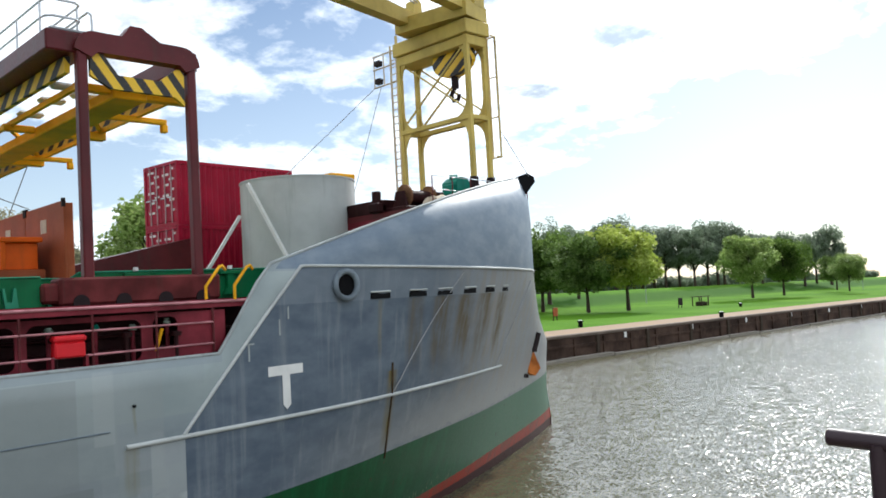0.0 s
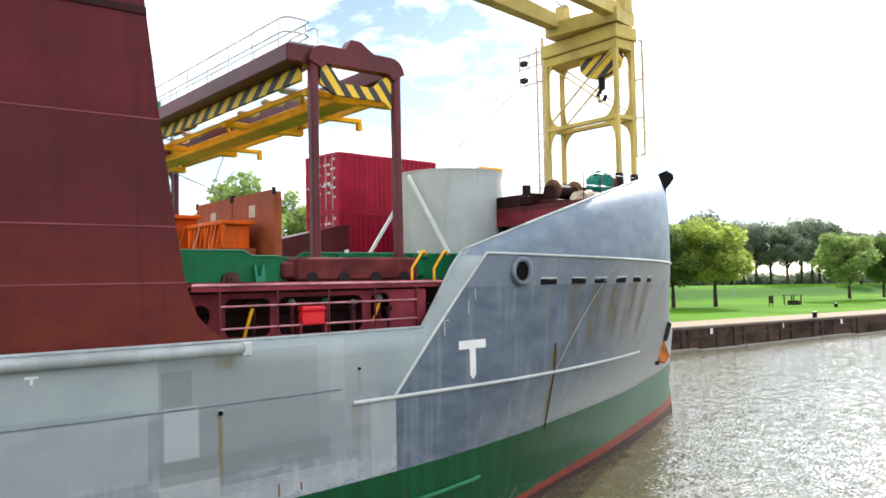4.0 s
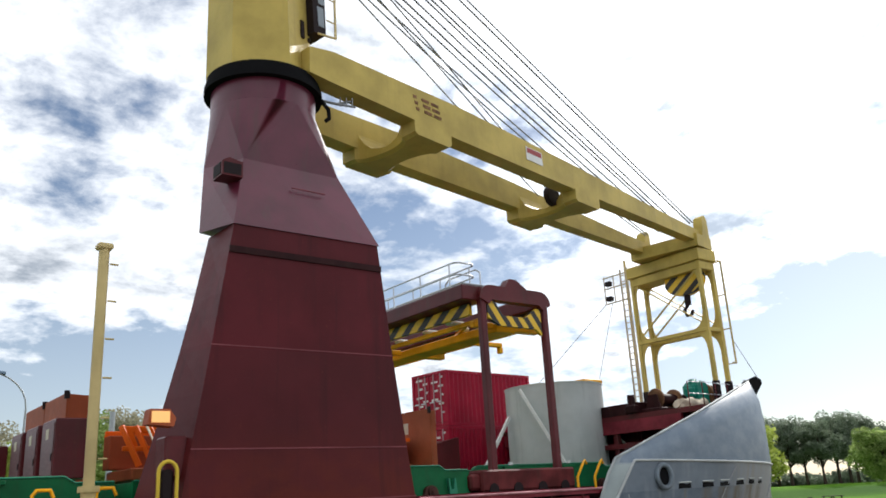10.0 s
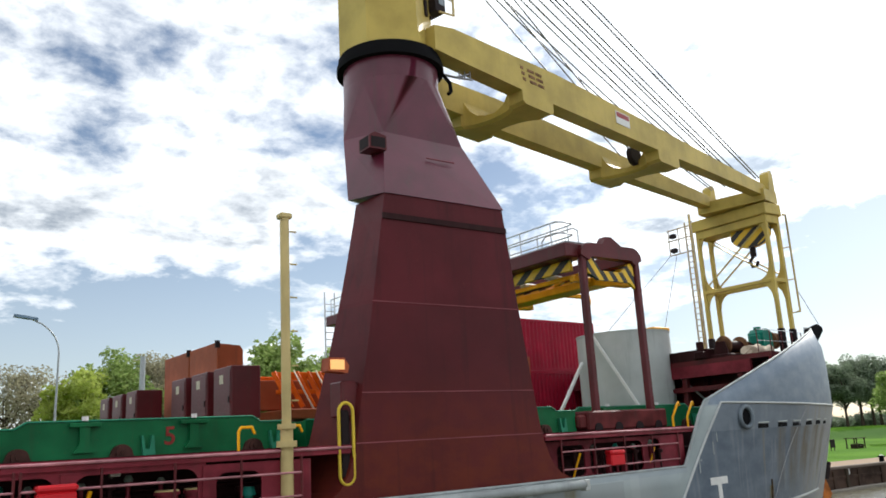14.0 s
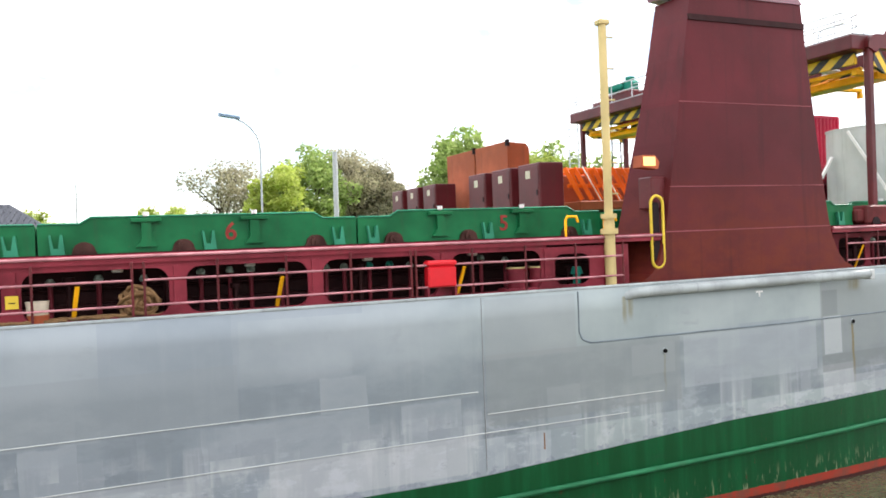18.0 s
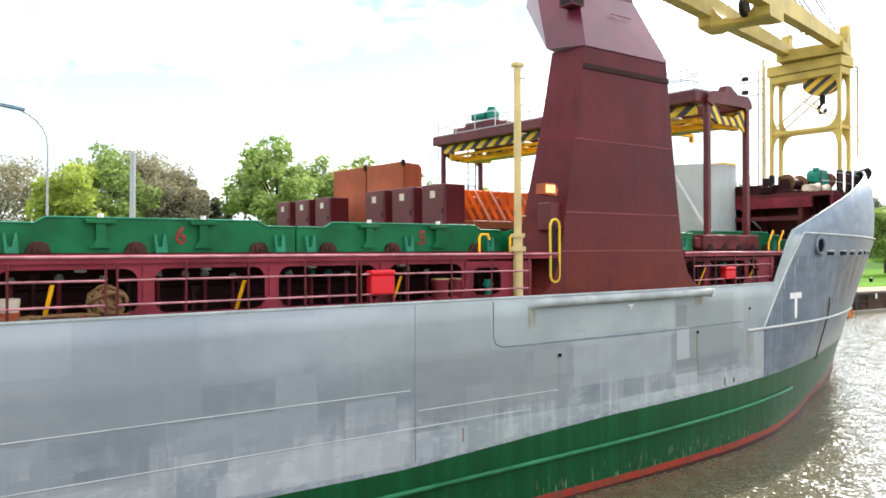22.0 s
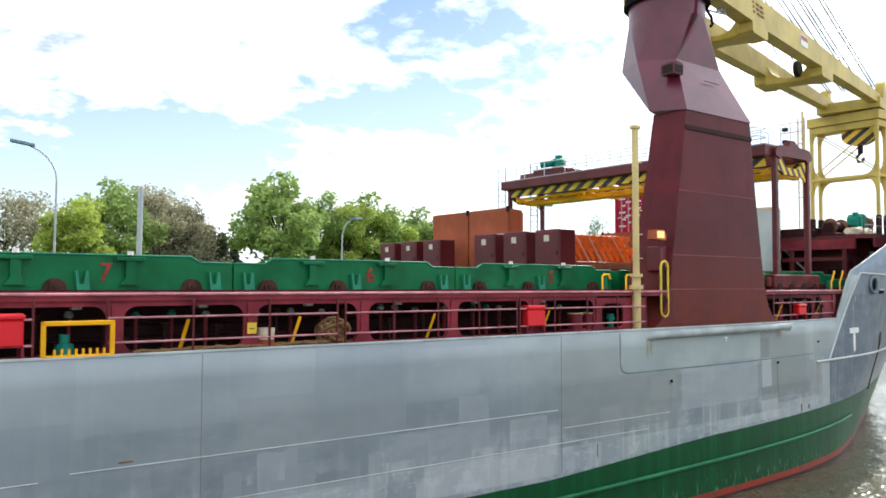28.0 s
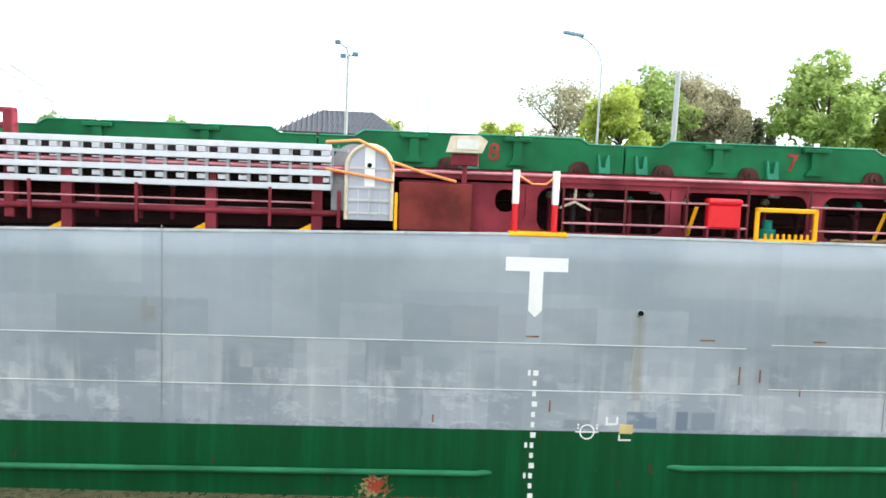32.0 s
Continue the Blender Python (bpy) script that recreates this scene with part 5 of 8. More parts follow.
    for x, y in ((6.75, 3.6), (6.95, 5.0), (7.0, 6.6), (7.4, 4.2), (6.9, 10.5), (7.0, 11.8)):
        g = G()
        g.box(x - 0.3, x + 0.3, y - 0.16, y + 0.16, top - 0.84, top - 0.72, 0.05)
        part("lamp", g, "white", ga, "white lamp tube")


gantry()


# ---- hatch covers ----
def hatch_cover(x0, x1, y0=2.0, n=0):
    hc = thing("hatch_cover", ((x0 + x1) / 2, 10.35, 6.55), "green steel hatch cover panel with lugs along its side", "hatch cover", "hatch covers")
    g = G()
    # stepped side plate: full height in the middle, lower ends
    prof = [(x0 + 0.02, 6.47), (x1 - 0.02, 6.47), (x1 - 0.02, 7.08), (x1 - 0.75, 7.08), (x1 - 0.95, 7.2), (x0 + 0.95, 7.2), (x0 + 0.75, 7.08), (x0 + 0.02, 7.08)]
    g.box(x0 + 0.03, x1 - 0.03, y0 + 0.05, BEAM - y0 - 0.05, 6.47, 7.06)
    part("panel", g, "green", hc)
    for q in (y0, BEAM - y0 - 0.1):
        g = G()
        g.prism(prof, "y", q, q + 0.1)
        part("side_plate", g, "green", hc)
    g = G()
    g.tube([(x0 + 0.04, y0 - 0.01, 7.08), (x0 + 0.75, y0 - 0.01, 7.08), (x0 + 0.95, y0 - 0.01, 7.2), (x1 - 0.95, y0 - 0.01, 7.2), (x1 - 0.75, y0 - 0.01, 7.08), (x1 - 0.04, y0 - 0.01, 7.08)], 0.018, 6)
    part("top_edge", g, "cleat", hc, "worn pale green top edge")
    L = x1 - x0
    for f in (0.31, 0.645):
        x = x0 + L * f
        g = G()
        g.box(x - 0.28, x + 0.28, y0 - 0.13, y0 - 0.0, 7.08, 7.16, 0.01).prism([(x - 0.2, 6.6), (x + 0.2, 6.6), (x + 0.09, 6.75), (x + 0.09, 7.08), (x - 0.09, 7.08), (x - 0.09, 6.75)], "y", y0 - 0.1, y0)
        part("lifting_lug", g, "green", hc)
        g = G()
        g.cyl((x, y0 - 0.06, 7.2), (x, y0 - 0.06, 7.28), 0.06, n=8)
        part("lug_pin", g, "white", hc)
    for f in (0.055, 0.50, 0.93):
        x = x0 + L * f
        g = G()
        g.prism([(x - 0.14, 6.88), (x - 0.10, 6.88), (x - 0.06, 6.62), (x + 0.02, 6.62), (x + 0.06, 6.88), (x + 0.10, 6.88), (x + 0.14, 6.48), (x - 0.10, 6.48)], "y", y0 - 0.1, y0)
        part("cleat", g, "cleat", hc, "forked pale green cleat")
    for f in (0.13, 0.42, 0.85):
        x = x0 + L * f
        g = G()
        g.prism([(x - 0.24, 6.48), (x + 0.24, 6.48)] + [(x + 0.2 * math.cos(radians(t)), 6.56 + 0.17 * math.sin(radians(t))) for t in range(0, 181, 20)], "y", y0 - 0.1, y0).cyl((x, y0 - 0.16, 6.58), (x, y0 - 0.09, 6.58), 0.12, n=16).cyl((x, y0 - 0.2, 6.58), (x, y0 - 0.15, 6.58), 0.05, n=10)
        part("wheel", g, "cover_wheel", hc, "rusty cover wheel in its bracket")
    if n:
        cu = bpy.data.curves.new("panel_number", "FONT")
        cu.body, cu.size, cu.extrude, cu.align_x, cu.offset = str(n), 0.5, 0.008, "CENTER", 0.006
        cu.materials.append(M["number"])
        o = new("panel_number", cu)
        o.parent = hc
        o.location = Vector((x0 + L * 0.57, y0 - 0.012, 6.69)) - ORIGIN[hc.name]
        o.rotation_euler = (math.pi / 2, 0, 0)
        tagged(o, "red painted panel number")


for a, b, k in ((-41.0, -34.7, 0), (-34.7, -28.35, 0), (-28.35, -22.0, 8), (-22.0, -15.75, 7), (-15.75, -9.5, 6), (-9.5, -3.2, 5), (-2.9, 5.6, 0)):
    hatch_cover(a, b, n=k)
hatch_cover(5.7, 12.6, 2.9)
g = G()
g.box(12.7, 20.0, 4.2, 16.5, 6.5, 6.95, 0.03)
fc = thing("foredeck_cover", (17, 10.35, 6.5), "green foremost hatch panel under the tank", "hatch cover", "hatch covers")
part("panel", g, "green", fc)


# ---- coaming and its arcade along the side ----
def arcade():
    # coaming in darkened red: the shade inside is in the colour
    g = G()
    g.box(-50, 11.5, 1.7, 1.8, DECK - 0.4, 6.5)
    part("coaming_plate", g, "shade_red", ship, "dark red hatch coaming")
    g = G()
    g.prism([(-50, 0.35), (3, 0.35), (9.7, 1.0), (9.9, 2.3), (-50, 2.3)], "z", 6.40, 6.46)
    part("coaming_walk", g, "maroon2", ship)
    g = G()
    for pts in ([(-50, 0.3), (-2.7, 0.3)], [(2.8, 0.32), (9.7, 0.98)]):
        g = G()
        g.prism(pts + [(x, y + 0.06) for x, y in pts[::-1]], "z", 6.31, 6.48)
        part("edge_girder", g, "maroon2", ship, "red edge girder")
        g = G()
        g.tube([(x, y - 0.02, 6.43) for x, y in pts], 0.03, 6)
        part("edge_rail", g, "rail_pink", ship, "pale rail line with its highlight in the colour")
    pil = [-24.2, -21.45, -18.7, -16.08, -13.42, -10.89, -8.19, -5.75]
    for a, b in zip(pil, pil[1:]):
        g = G()
        g.holed(a, b, DECK, 6.32, a + 0.15, b - 0.15, DECK + 0.05, 6.21, 0.24, 0.36, 0.40)
        part("arcade_plate", g, "maroon2", ship)
    for a in pil:
        g = G()
        g.box(a - 0.07, a + 0.07, 0.33, 0.358, DECK, 6.24).prism([(a - 0.28, DECK), (a + 0.28, DECK), (a + 0.1, DECK + 0.3), (a - 0.1, DECK + 0.3)], "y", 0.32, 0.35)
        part("pillar_web", g, "maroon2", ship)
    g = G()
    g.holed(-5.75, -3.6, DECK, 6.26, -5.55, -4.65, DECK + 0.1, 6.1, 0.2, 0.36, 0.40)
    part("arcade_plate", g, "maroon2", ship)
    g = G()
    g.holed(-26.6, -24.2, DECK, 6.26, -24.85, -24.45, 5.72, 6.15, 0.18, 0.36, 0.40)
    part("arcade_plate", g, "maroon2", ship)
    g = G()
    g.box(-26.65, -25.3, 0.18, 0.36, DECK, 6.22, 0.02)
    part("locker_front", g, "oxide_dark", ship, "rust-streaked locker front")
    for x in (-28.16, -30.1, -32.7, -38):
        g = G()
        g.box(x - 0.1, x + 0.1, 0.3, 0.45, DECK - 0.33, 6.3, 0.01)
        part("pillar", g, "maroon2", ship)
        g = G()
        g.prism([(x - 0.42, rim_z(x) - 0.02), (x - 0.1, rim_z(x) - 0.02), (x - 0.1, rim_z(x) + 0.14)], "y", 0.34, 0.4)
        part("foot_gusset", g, "bright_yellow", ship, "yellow foot gusset")
    g = G()
    g.box(-35.0, -34.78, 0.12, 0.3, DECK - 0.3, 7.4, 0.02)
    part("davit_post", g, "rust_orange", ship, "oxide orange davit post")
    g = G()
    g.tube([(-40, 0.32, DECK + 0.22), (-27.6, 0.32, DECK + 0.26)], 0.06, 8)
    part("side_pipe", g, "maroon2", ship, "red pipe along the deck edge")
    # forward of the tower
    for a, b, c, d, e, f, r in ((2.6, 3.6, 3.04, 3.43, 5.61, 6.04, 0.19), (3.6, 4.86, 3.76, 4.76, 5.36, 6.15, 0.14), (4.86, 7.18, 4.96, 7.07, 5.36, 6.16, 0.16), (7.18, 8.9, 7.3, 7.83, 5.55, 6.18, 0.16)):
        g = G()
        g.holed(a, b, DECK, 6.26, c, d, e, f, r, 0.97, 1.01)
        part("arcade_plate", g, "maroon2", ship)
    # pipes and valves behind, their red darkened for the shade
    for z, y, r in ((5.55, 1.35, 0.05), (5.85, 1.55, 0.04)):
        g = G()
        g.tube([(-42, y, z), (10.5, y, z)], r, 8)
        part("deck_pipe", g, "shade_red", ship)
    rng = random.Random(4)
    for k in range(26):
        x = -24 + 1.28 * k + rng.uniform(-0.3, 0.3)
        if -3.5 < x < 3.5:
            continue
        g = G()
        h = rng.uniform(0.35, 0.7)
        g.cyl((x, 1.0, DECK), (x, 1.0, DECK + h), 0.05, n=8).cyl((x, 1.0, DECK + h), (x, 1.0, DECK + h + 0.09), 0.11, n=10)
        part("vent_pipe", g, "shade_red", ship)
    # air pipes with pale heads, a few to each bay
    for a, b in list(zip(pil, pil[1:])) + [(-33.0, -30.5), (4.9, 8.4)]:
        n = rng.randint(3, 5)
        for j in range(n):
            x = a + (b - a) * (j + 0.8) / (n + 0.6) + rng.uniform(-0.08, 0.08)
            h = rng.choice((0.62, 0.66, 0.70))
            g = G()
            g.cyl((x, 1.28, DECK - 0.02), (x, 1.28, DECK + h), 0.045, n=8)
            ap = part("air_pipe", g, "maroon2", ship)
            g = G()
            g.cyl((x, 1.28, DECK + h), (x, 1.28, DECK + h + 0.05), 0.075, 0.09, n=10).cyl((x, 1.28, DECK + h + 0.05), (x, 1.28, DECK + h + 0.12), 0.09, 0.05, n=10)
            part("air_pipe_head", g, "valve" if rng.random() < 0.75 else "teal", ap, "pale green air pipe head")
    for k in range(14):
        x = -24 + 2.4 * k
        if -3.5 < x < 3.0:
            continue
        g = G()
        g.box(x - 0.1, x + 0.1, 1.0, 1.14, 6.14, 6.24, 0.02)
        part("deck_lamp", g, "lens", ship)


arcade()


def mooring_bitts():
    b = thing("mooring_bitts", (-6.1, 0.6, DECK), "maroon mooring bitts with worn ochre tops on deck", "bollard")
    g = G()
    g.box(-6.73, -5.46, 0.35, 0.85, DECK - 0.02, DECK + 0.08, 0.02)
    part("base", g, "maroon2", b)
    for x in (-6.39, -5.85):
        g = G()
        g.cyl((x, 0.6, DECK + 0.06), (x, 0.6, DECK + 0.46), 0.2, n=20).cyl((x, 0.6, DECK + 0.44), (x, 0.6, DECK + 0.5), 0.235, n=20)
        d = part("drum", g, "maroon2", b)
        g = G()
        g.cyl((x, 0.6, DECK + 0.5), (x, 0.6, DECK + 0.525), 0.215, n=20)
        part("top", g, "post_yellow", d, "worn ochre top")
    v = thing("mushroom_vent", (-4.75, 0.75, DECK), "teal mushroom vent on the side deck", "vent")
    g = G()
    g.cyl((-4.75, 0.75, DECK - 0.02), (-4.75, 0.75, DECK + 0.3), 0.09, n=12)
    part("stem", g, "teal", v)
    g = G()
    g.cyl((-4.75, 0.75, DECK + 0.3), (-4.75, 0.75, DECK + 0.46), 0.15, 0.1, n=14)
    part("head", g, "teal", v)


mooring_bitts()


# ---- guard rails ----
STAYS = (-21.1, -17.45, -15.1, -11.6, -7.85, 4.1, 7.4)


def rails(xs, y0, post=1.35):
    a, b = xs
    ra = thing("guard_rail", ((a + b) / 2, 0.12, DECK), "red-brown steel guard rail along the deck edge", "railing", "guard rails")
    n = max(1, round((b - a) / post))
    def yy(x):
        return side_y(x, DECK) + 0.14
    for k in range(n + 1):
        x = a + (b - a) * k / n
        g = G()
        g.box(x - 0.022, x + 0.022, yy(x) - 0.018, yy(x) + 0.018, DECK - 0.01, DECK + 1.0, 0.006)
        part("stanchion", g, "maroon", ra)
    for x in STAYS:
        if a < x < b:
            g = G()
            g.beam((x + 0.03, yy(x) + 0.03, DECK + 0.62), (x - 0.06, yy(x) + 0.26, DECK), 0.07, 0.03)
            part("stay", g, "bright_yellow", ra, "yellow rail stay")
    for h in (0.24, 0.68):
        g = G()
        g.tube([(a + (b - a) * k / 8, yy(a + (b - a) * k / 8), DECK + h) for k in range(9)], 0.022, 6)
        part("rail", g, "rail_pink", ra)


for seg in ((-23.6, -20.1), (-18.9, -14.2), (-14.0, -9.0), (-8.9, -3.9), (3.4, 8.6)):
    rails(seg, 0.12)


# ---- cargo on the hatches ----
def container(x, y, z):
    c = thing("shipping_container", (x + 2.8, y + 1.22, z), "crimson corrugated steel freight container with white stencilling on its doors", "container", "stacked containers")
    L, Wd, Hh = 5.6, 2.44, 2.5
    def wave(n, x0, x1, off, depth, zz):
        pts = []
        for k in range(n):
            t0 = x0 + (x1 - x0) * k / n
            w = (x1 - x0) / n
            pts += [(t0, off), (t0 + w * 0.3, off), (t0 + w * 0.5, off + depth), (t0 + w * 0.8, off + depth)]
        pts.append((x1, off))
        return pts
    for off, s in ((0.02, 1), (Wd - 0.02, -1)):
        pts = wave(20, x + 0.12, x + L - 0.12, y + off, 0.036 * s, 0)
        g = G()
        n = len(pts)
        g.add([(p[0], p[1], z + 0.14) for p in pts] + [(p[0], p[1], z + Hh - 0.12) for p in pts], [(i, i + 1, n + i + 1, n + i) for i in range(n - 1)])
        part("side_wall", g, "container", c, "corrugated crimson side")
    g = G()
    pts = wave(8, y + 0.12, y + Wd - 0.12, x + L - 0.03, -0.036, 0)
    n = len(pts)
    g.add([(p[1], p[0], z + 0.14) for p in pts] + [(p[1], p[0], z + Hh - 0.12) for p in pts], [(i, i + 1, n + i + 1, n + i) for i in range(n - 1)])
    part("front_wall", g, "container", c)
    for a in (x, x + L - 0.15):
        for b in (y, y + Wd - 0.15):
            g = G()
            g.box(a, a + 0.15, b, b + 0.15, z, z + Hh, 0.01)
            part("corner_post", g, "container", c)
    for z0, z1 in ((z, z + 0.16), (z + Hh - 0.13, z + Hh)):
        for b in (y, y + Wd - 0.1):
            g = G()
            g.box(x + 0.15, x + L - 0.15, b, b + 0.1, z0, z1)
            part("side_rail", g, "container", c)
        for a in (x, x + L - 0.1):
            g = G()
            g.box(a, a + 0.1, y + 0.15, y + Wd - 0.15, z0, z1)
            part("end_rail", g, "container", c)
    g = G()
    g.box(x + 0.08, x + L - 0.08, y + 0.08, y + Wd - 0.08, z + Hh - 0.06, z + Hh - 0.02)
    part("roof", g, "container", c)
    for k in range(2):
        g = G()
        b = y + 0.16 + k * 1.07
        g.box(x + 0.03, x + 0.08, b, b + 1.04, z + 0.18, z + Hh - 0.15, 0.01)
        d = part("door", g, "container", c, "crimson cargo door")
        for q in (0.25, 0.72):
            g = G()
            g.cyl((x + 0.0, b + q, z + 0.12), (x + 0.0, b + q, z + Hh - 0.1), 0.028, n=8)
            part("lock_rod", g, "rod", d, "pale lock rod")
            g = G()
            g.box(x - 0.03, x + 0.02, b + q - 0.02, b + q + 0.3, z + 1.1, z + 1.15)
            part("handle", g, "alu", d)
        for j in range(9):
            w = 0.14 + 0.1 * ((j * 7 + k * 3) % 4)
            q = b + 0.1 + 0.37 * ((j + k) % 2)
            g = G()
            g.box(x + 0.022, x + 0.03, q, q + w, z + 2.18 - 0.2 * j, z + 2.27 - 0.2 * j)
            part("stencil", g, "white", d, "white stencilled bar")
    return c


c1 = container(14.66, 14.64, 6.98)
again(c1, (0, 0, 2.51))
# the stack stands a little askew
for k in (-1, -2):
    ABOARD[k] = (ABOARD[k][0], ABOARD[k][1] @ pose(0, 0, 0, 0, 0, 4.4))


def tank():
    t = thing("cylindrical_tank", (17.6, 10.55, 6.95), "upright pale grey steel cylinder strapped on the foredeck hatch", "tank")
    g = G()
    g.cyl((17.6, 10.55, 6.95), (17.6, 10.55, 10.72), 2.1, n=48)
    part("shell", g, "tank", t, "pale grey shell with faint plate joints")
    for z in (7.1, 10.66):
        g = G()
        g.cyl((17.6, 10.55, z), (17.6, 10.55, z + 0.06), 2.125, n=48)
        part("rim", g, "tank", t)
    g = G()
    g.box(18.0, 19.1, 9.0, 9.9, 10.72, 10.92, 0.03)
    part("top_grating", g, "bright_yellow", t, "yellow lifting gear on top")
    for p, q in (((15.2, 10.1, 10.5), (15.9, 8.2, 6.95)), ((19.4, 9.4, 9.0), (20.6, 7.9, 6.95)), ((15.5, 11.2, 9.5), (13.8, 11.4, 6.95))):
        g = G()
        g.beam(p, q, 0.14, 0.1)
        part("lashing_strut", g, "white", t, "pale lashing strut")


tank()


def box_row(y0, n, w, h, x0=-4.05):
    first = None
    for k in range(n):
        y = y0 + k * (w + 0.42)
        if first is None:
            b = thing("cargo_locker", (x0 + 0.35, y + w / 2, 7.2), "maroon steel locker with a small yellow label, standing on the hatch", "locker", "lockers on the hatch")
            g = G()
            g.box(x0, x0 + 0.72, y, y + w, 7.22, 7.22 + h, 0.02)
            part("body", g, "maroon", b)
            g = G()
            g.box(x0 - 0.015, x0, y + 0.06, y + w - 0.06, 7.3, 7.14 + h, 0.005)
            d = part("door", g, "maroon", b)
            g = G()
            g.box(x0 - 0.022, x0 - 0.016, y + w * 0.42, y + w * 0.62, 7.22 + h * 0.68, 7.22 + h * 0.85)
            part("label_plate", g, "canvas", d, "pale yellow label")
            g = G()
            g.box(x0 - 0.03, x0 - 0.0, y + 0.1, y + 0.16, 7.22 + h * 0.3, 7.22 + h * 0.42)
            part("hasp", g, "dark", d)
            first = b
        else:
            again(first, (0, k * (w + 0.42), 0))


box_row(3.4, 3, 1.15, 1.22)
box_row(9.0, 3, 1.05, 1.1, -4.6)


def bins():
    for k in range(2):
        y = 6.95 + 2.3 * k
        b = thing("steel_bin", (-2.65, y + 1.1, 7.2), "tall oxide-red steel bin with a pale label, lashed on the hatch", "bin", "oxide-red bins")
        g = G()
        g.box(-3.05, -2.99, y, y + 2.22, 7.22, 9.45, 0.01)
        part("back_plate", g, "rust_orange", b)
        g = G()
        g.prism([(-2.99, 7.22), (-2.3, 7.22), (-2.3, 9.25), (-2.4, 9.38), (-2.99, 9.42)], "y", y, y + 0.06)
        part("side_plate", g, "rust_orange", b)
        g = G()
        g.prism([(-2.99, 7.22), (-2.3, 7.22), (-2.3, 9.25), (-2.4, 9.38), (-2.99, 9.42)], "y", y + 2.16, y + 2.22)
        part("side_plate", g, "rust_orange", b)
        g = G()
        g.box(-2.36, -2.3, y + 0.06, y + 2.16, 7.22, 9.2, 0.01)
        part("front_plate", g, "rust_orange", b)
        g = G()
        g.box(-2.3, -2.29, y + 0.9, y + 1.25, 7.9, 8.3)
        part("label_plate", g, "canvas", b)
        g = G()
        g.box(-3.1, -2.98, y - 0.02, y + 0.06, 9.3, 9.5)
        part("corner_block", g, "dark", b)


bins()


def cradle(x0, x1, y0, y1):
    c = thing("orange_cradle", ((x0 + x1) / 2, (y0 + y1) / 2, 7.2), "orange ribbed steel lifting frame lashed with pale straps to the hatch", "lifting frame", "orange frames")
    g = G()
    g.box(x0, x1, y1 - 0.5, y1, 7.5, 8.3, 0.02)
    part("back_plate", g, "rust_orange", c)
    for y in (y0 + 0.25, y1 - 0.12):
        g = G()
        g.box(x0, x1, y, y + 0.12, 8.28, 8.44, 0.02)
        part("top_beam", g, "orange", c)
    g = G()
    g.box(x0, x1, y0 + 0.1, y0 + 0.2, 7.85, 7.97, 0.02)
    part("mid_beam", g, "orange", c)
    n = 11
    for k in range(n):
        x = x0 + (x1 - x0 - 0.4) * k / (n - 1)
        g = G()
        g.beam((x, y0 + 0.3, 8.44), (x + 0.34, y0 - 0.05, 7.5), 0.09, 0.12)
        part("rib", g, "orange", c)
        if k % 3 != 1:
            g = G()
            g.prism([(x, 8.3), (x + 0.24, 8.3), (x + 0.4, 7.9), (x + 0.16, 7.9)], "y", y0 + 0.2, y0 + 0.24)
            part("web_plate", g, "orange", c)
    for k in (2, 4, 8):
        x = x0 + (x1 - x0 - 0.4) * k / (n - 1)
        g = G()
        g.beam((x - 0.12, y0 + 0.2, 8.48), (x + 0.3, y0 - 0.25, 7.3), 0.09, 0.02)
        part("strap", g, "canvas", c, "pale lashing strap")
    g = G()
    g.box(x0 + 0.1, x1 - 0.1, y0 - 0.3, y1, 7.19, 7.46, 0.03)
    part("base_skid", g, "rust_orange", c)


cradle(-2.25, 1.4, 4.75, 6.4)


def cross_cradle(x, y0, y1, lo, hi):
    c = thing("orange_cradle", (x, (y0 + y1) / 2, 7.2), "orange steel box frame on a brown skid lashed with pale straps", "lifting frame", "orange frames")
    g = G()
    g.box(x - 0.5, x + 0.6, y0 - 0.1, y1 + 0.1, 7.1, lo, 0.03)
    part("base_skid", g, "rust_orange", c)
    n = max(1, round((y1 - y0) / 1.25))
    for k in range(n):
        a = y0 + (y1 - y0) * k / n
        g = G()
        g.box(x - 0.35, x + 0.5, a + 0.12, a + (y1 - y0) / n - 0.12, lo, hi - 0.12, 0.03)
        part("box", g, "orange", c)
        w_ = (y1 - y0) / n
        # flat darker plates paint in the shadow between the ribs
        for j in range(3):
            g = G()
            q = a + 0.2 + (w_ - 0.4) * j / 3
            g.box(x - 0.365, x - 0.348, q, q + (w_ - 0.4) / 3 - 0.1, lo + 0.12, hi - 0.3, 0.004)
            part("recess", g, "rust_orange", c, "darker plate for the shadowed recess between ribs")
        for j in range(4):
            g = G()
            q = a + 0.15 + (w_ - 0.4) * j / 3
            g.beam((x - 0.37, q, hi - 0.1), (x - 0.5, q, lo - 0.05), 0.07, 0.07)
            part("rib", g, "orange", c)
    for k in range(n + 1):
        a = y0 + (y1 - y0) * k / n
        g = G()
        g.box(x - 0.42, x - 0.3, a - 0.06, a + 0.06, lo, hi, 0.02)
        part("upright", g, "orange", c)
        g = G()
        g.beam((x - 0.44, a + 0.2, hi), (x - 0.75, a + 0.35, 7.1), 0.09, 0.02)
        part("strap", g, "white" if k % 2 else "strap", c, "pale lashing strap")
    g = G()
    g.box(x - 0.45, x + 0.55, y0 - 0.1, y1 + 0.1, hi - 0.12, hi, 0.02)
    part("top_frame", g, "orange", c)


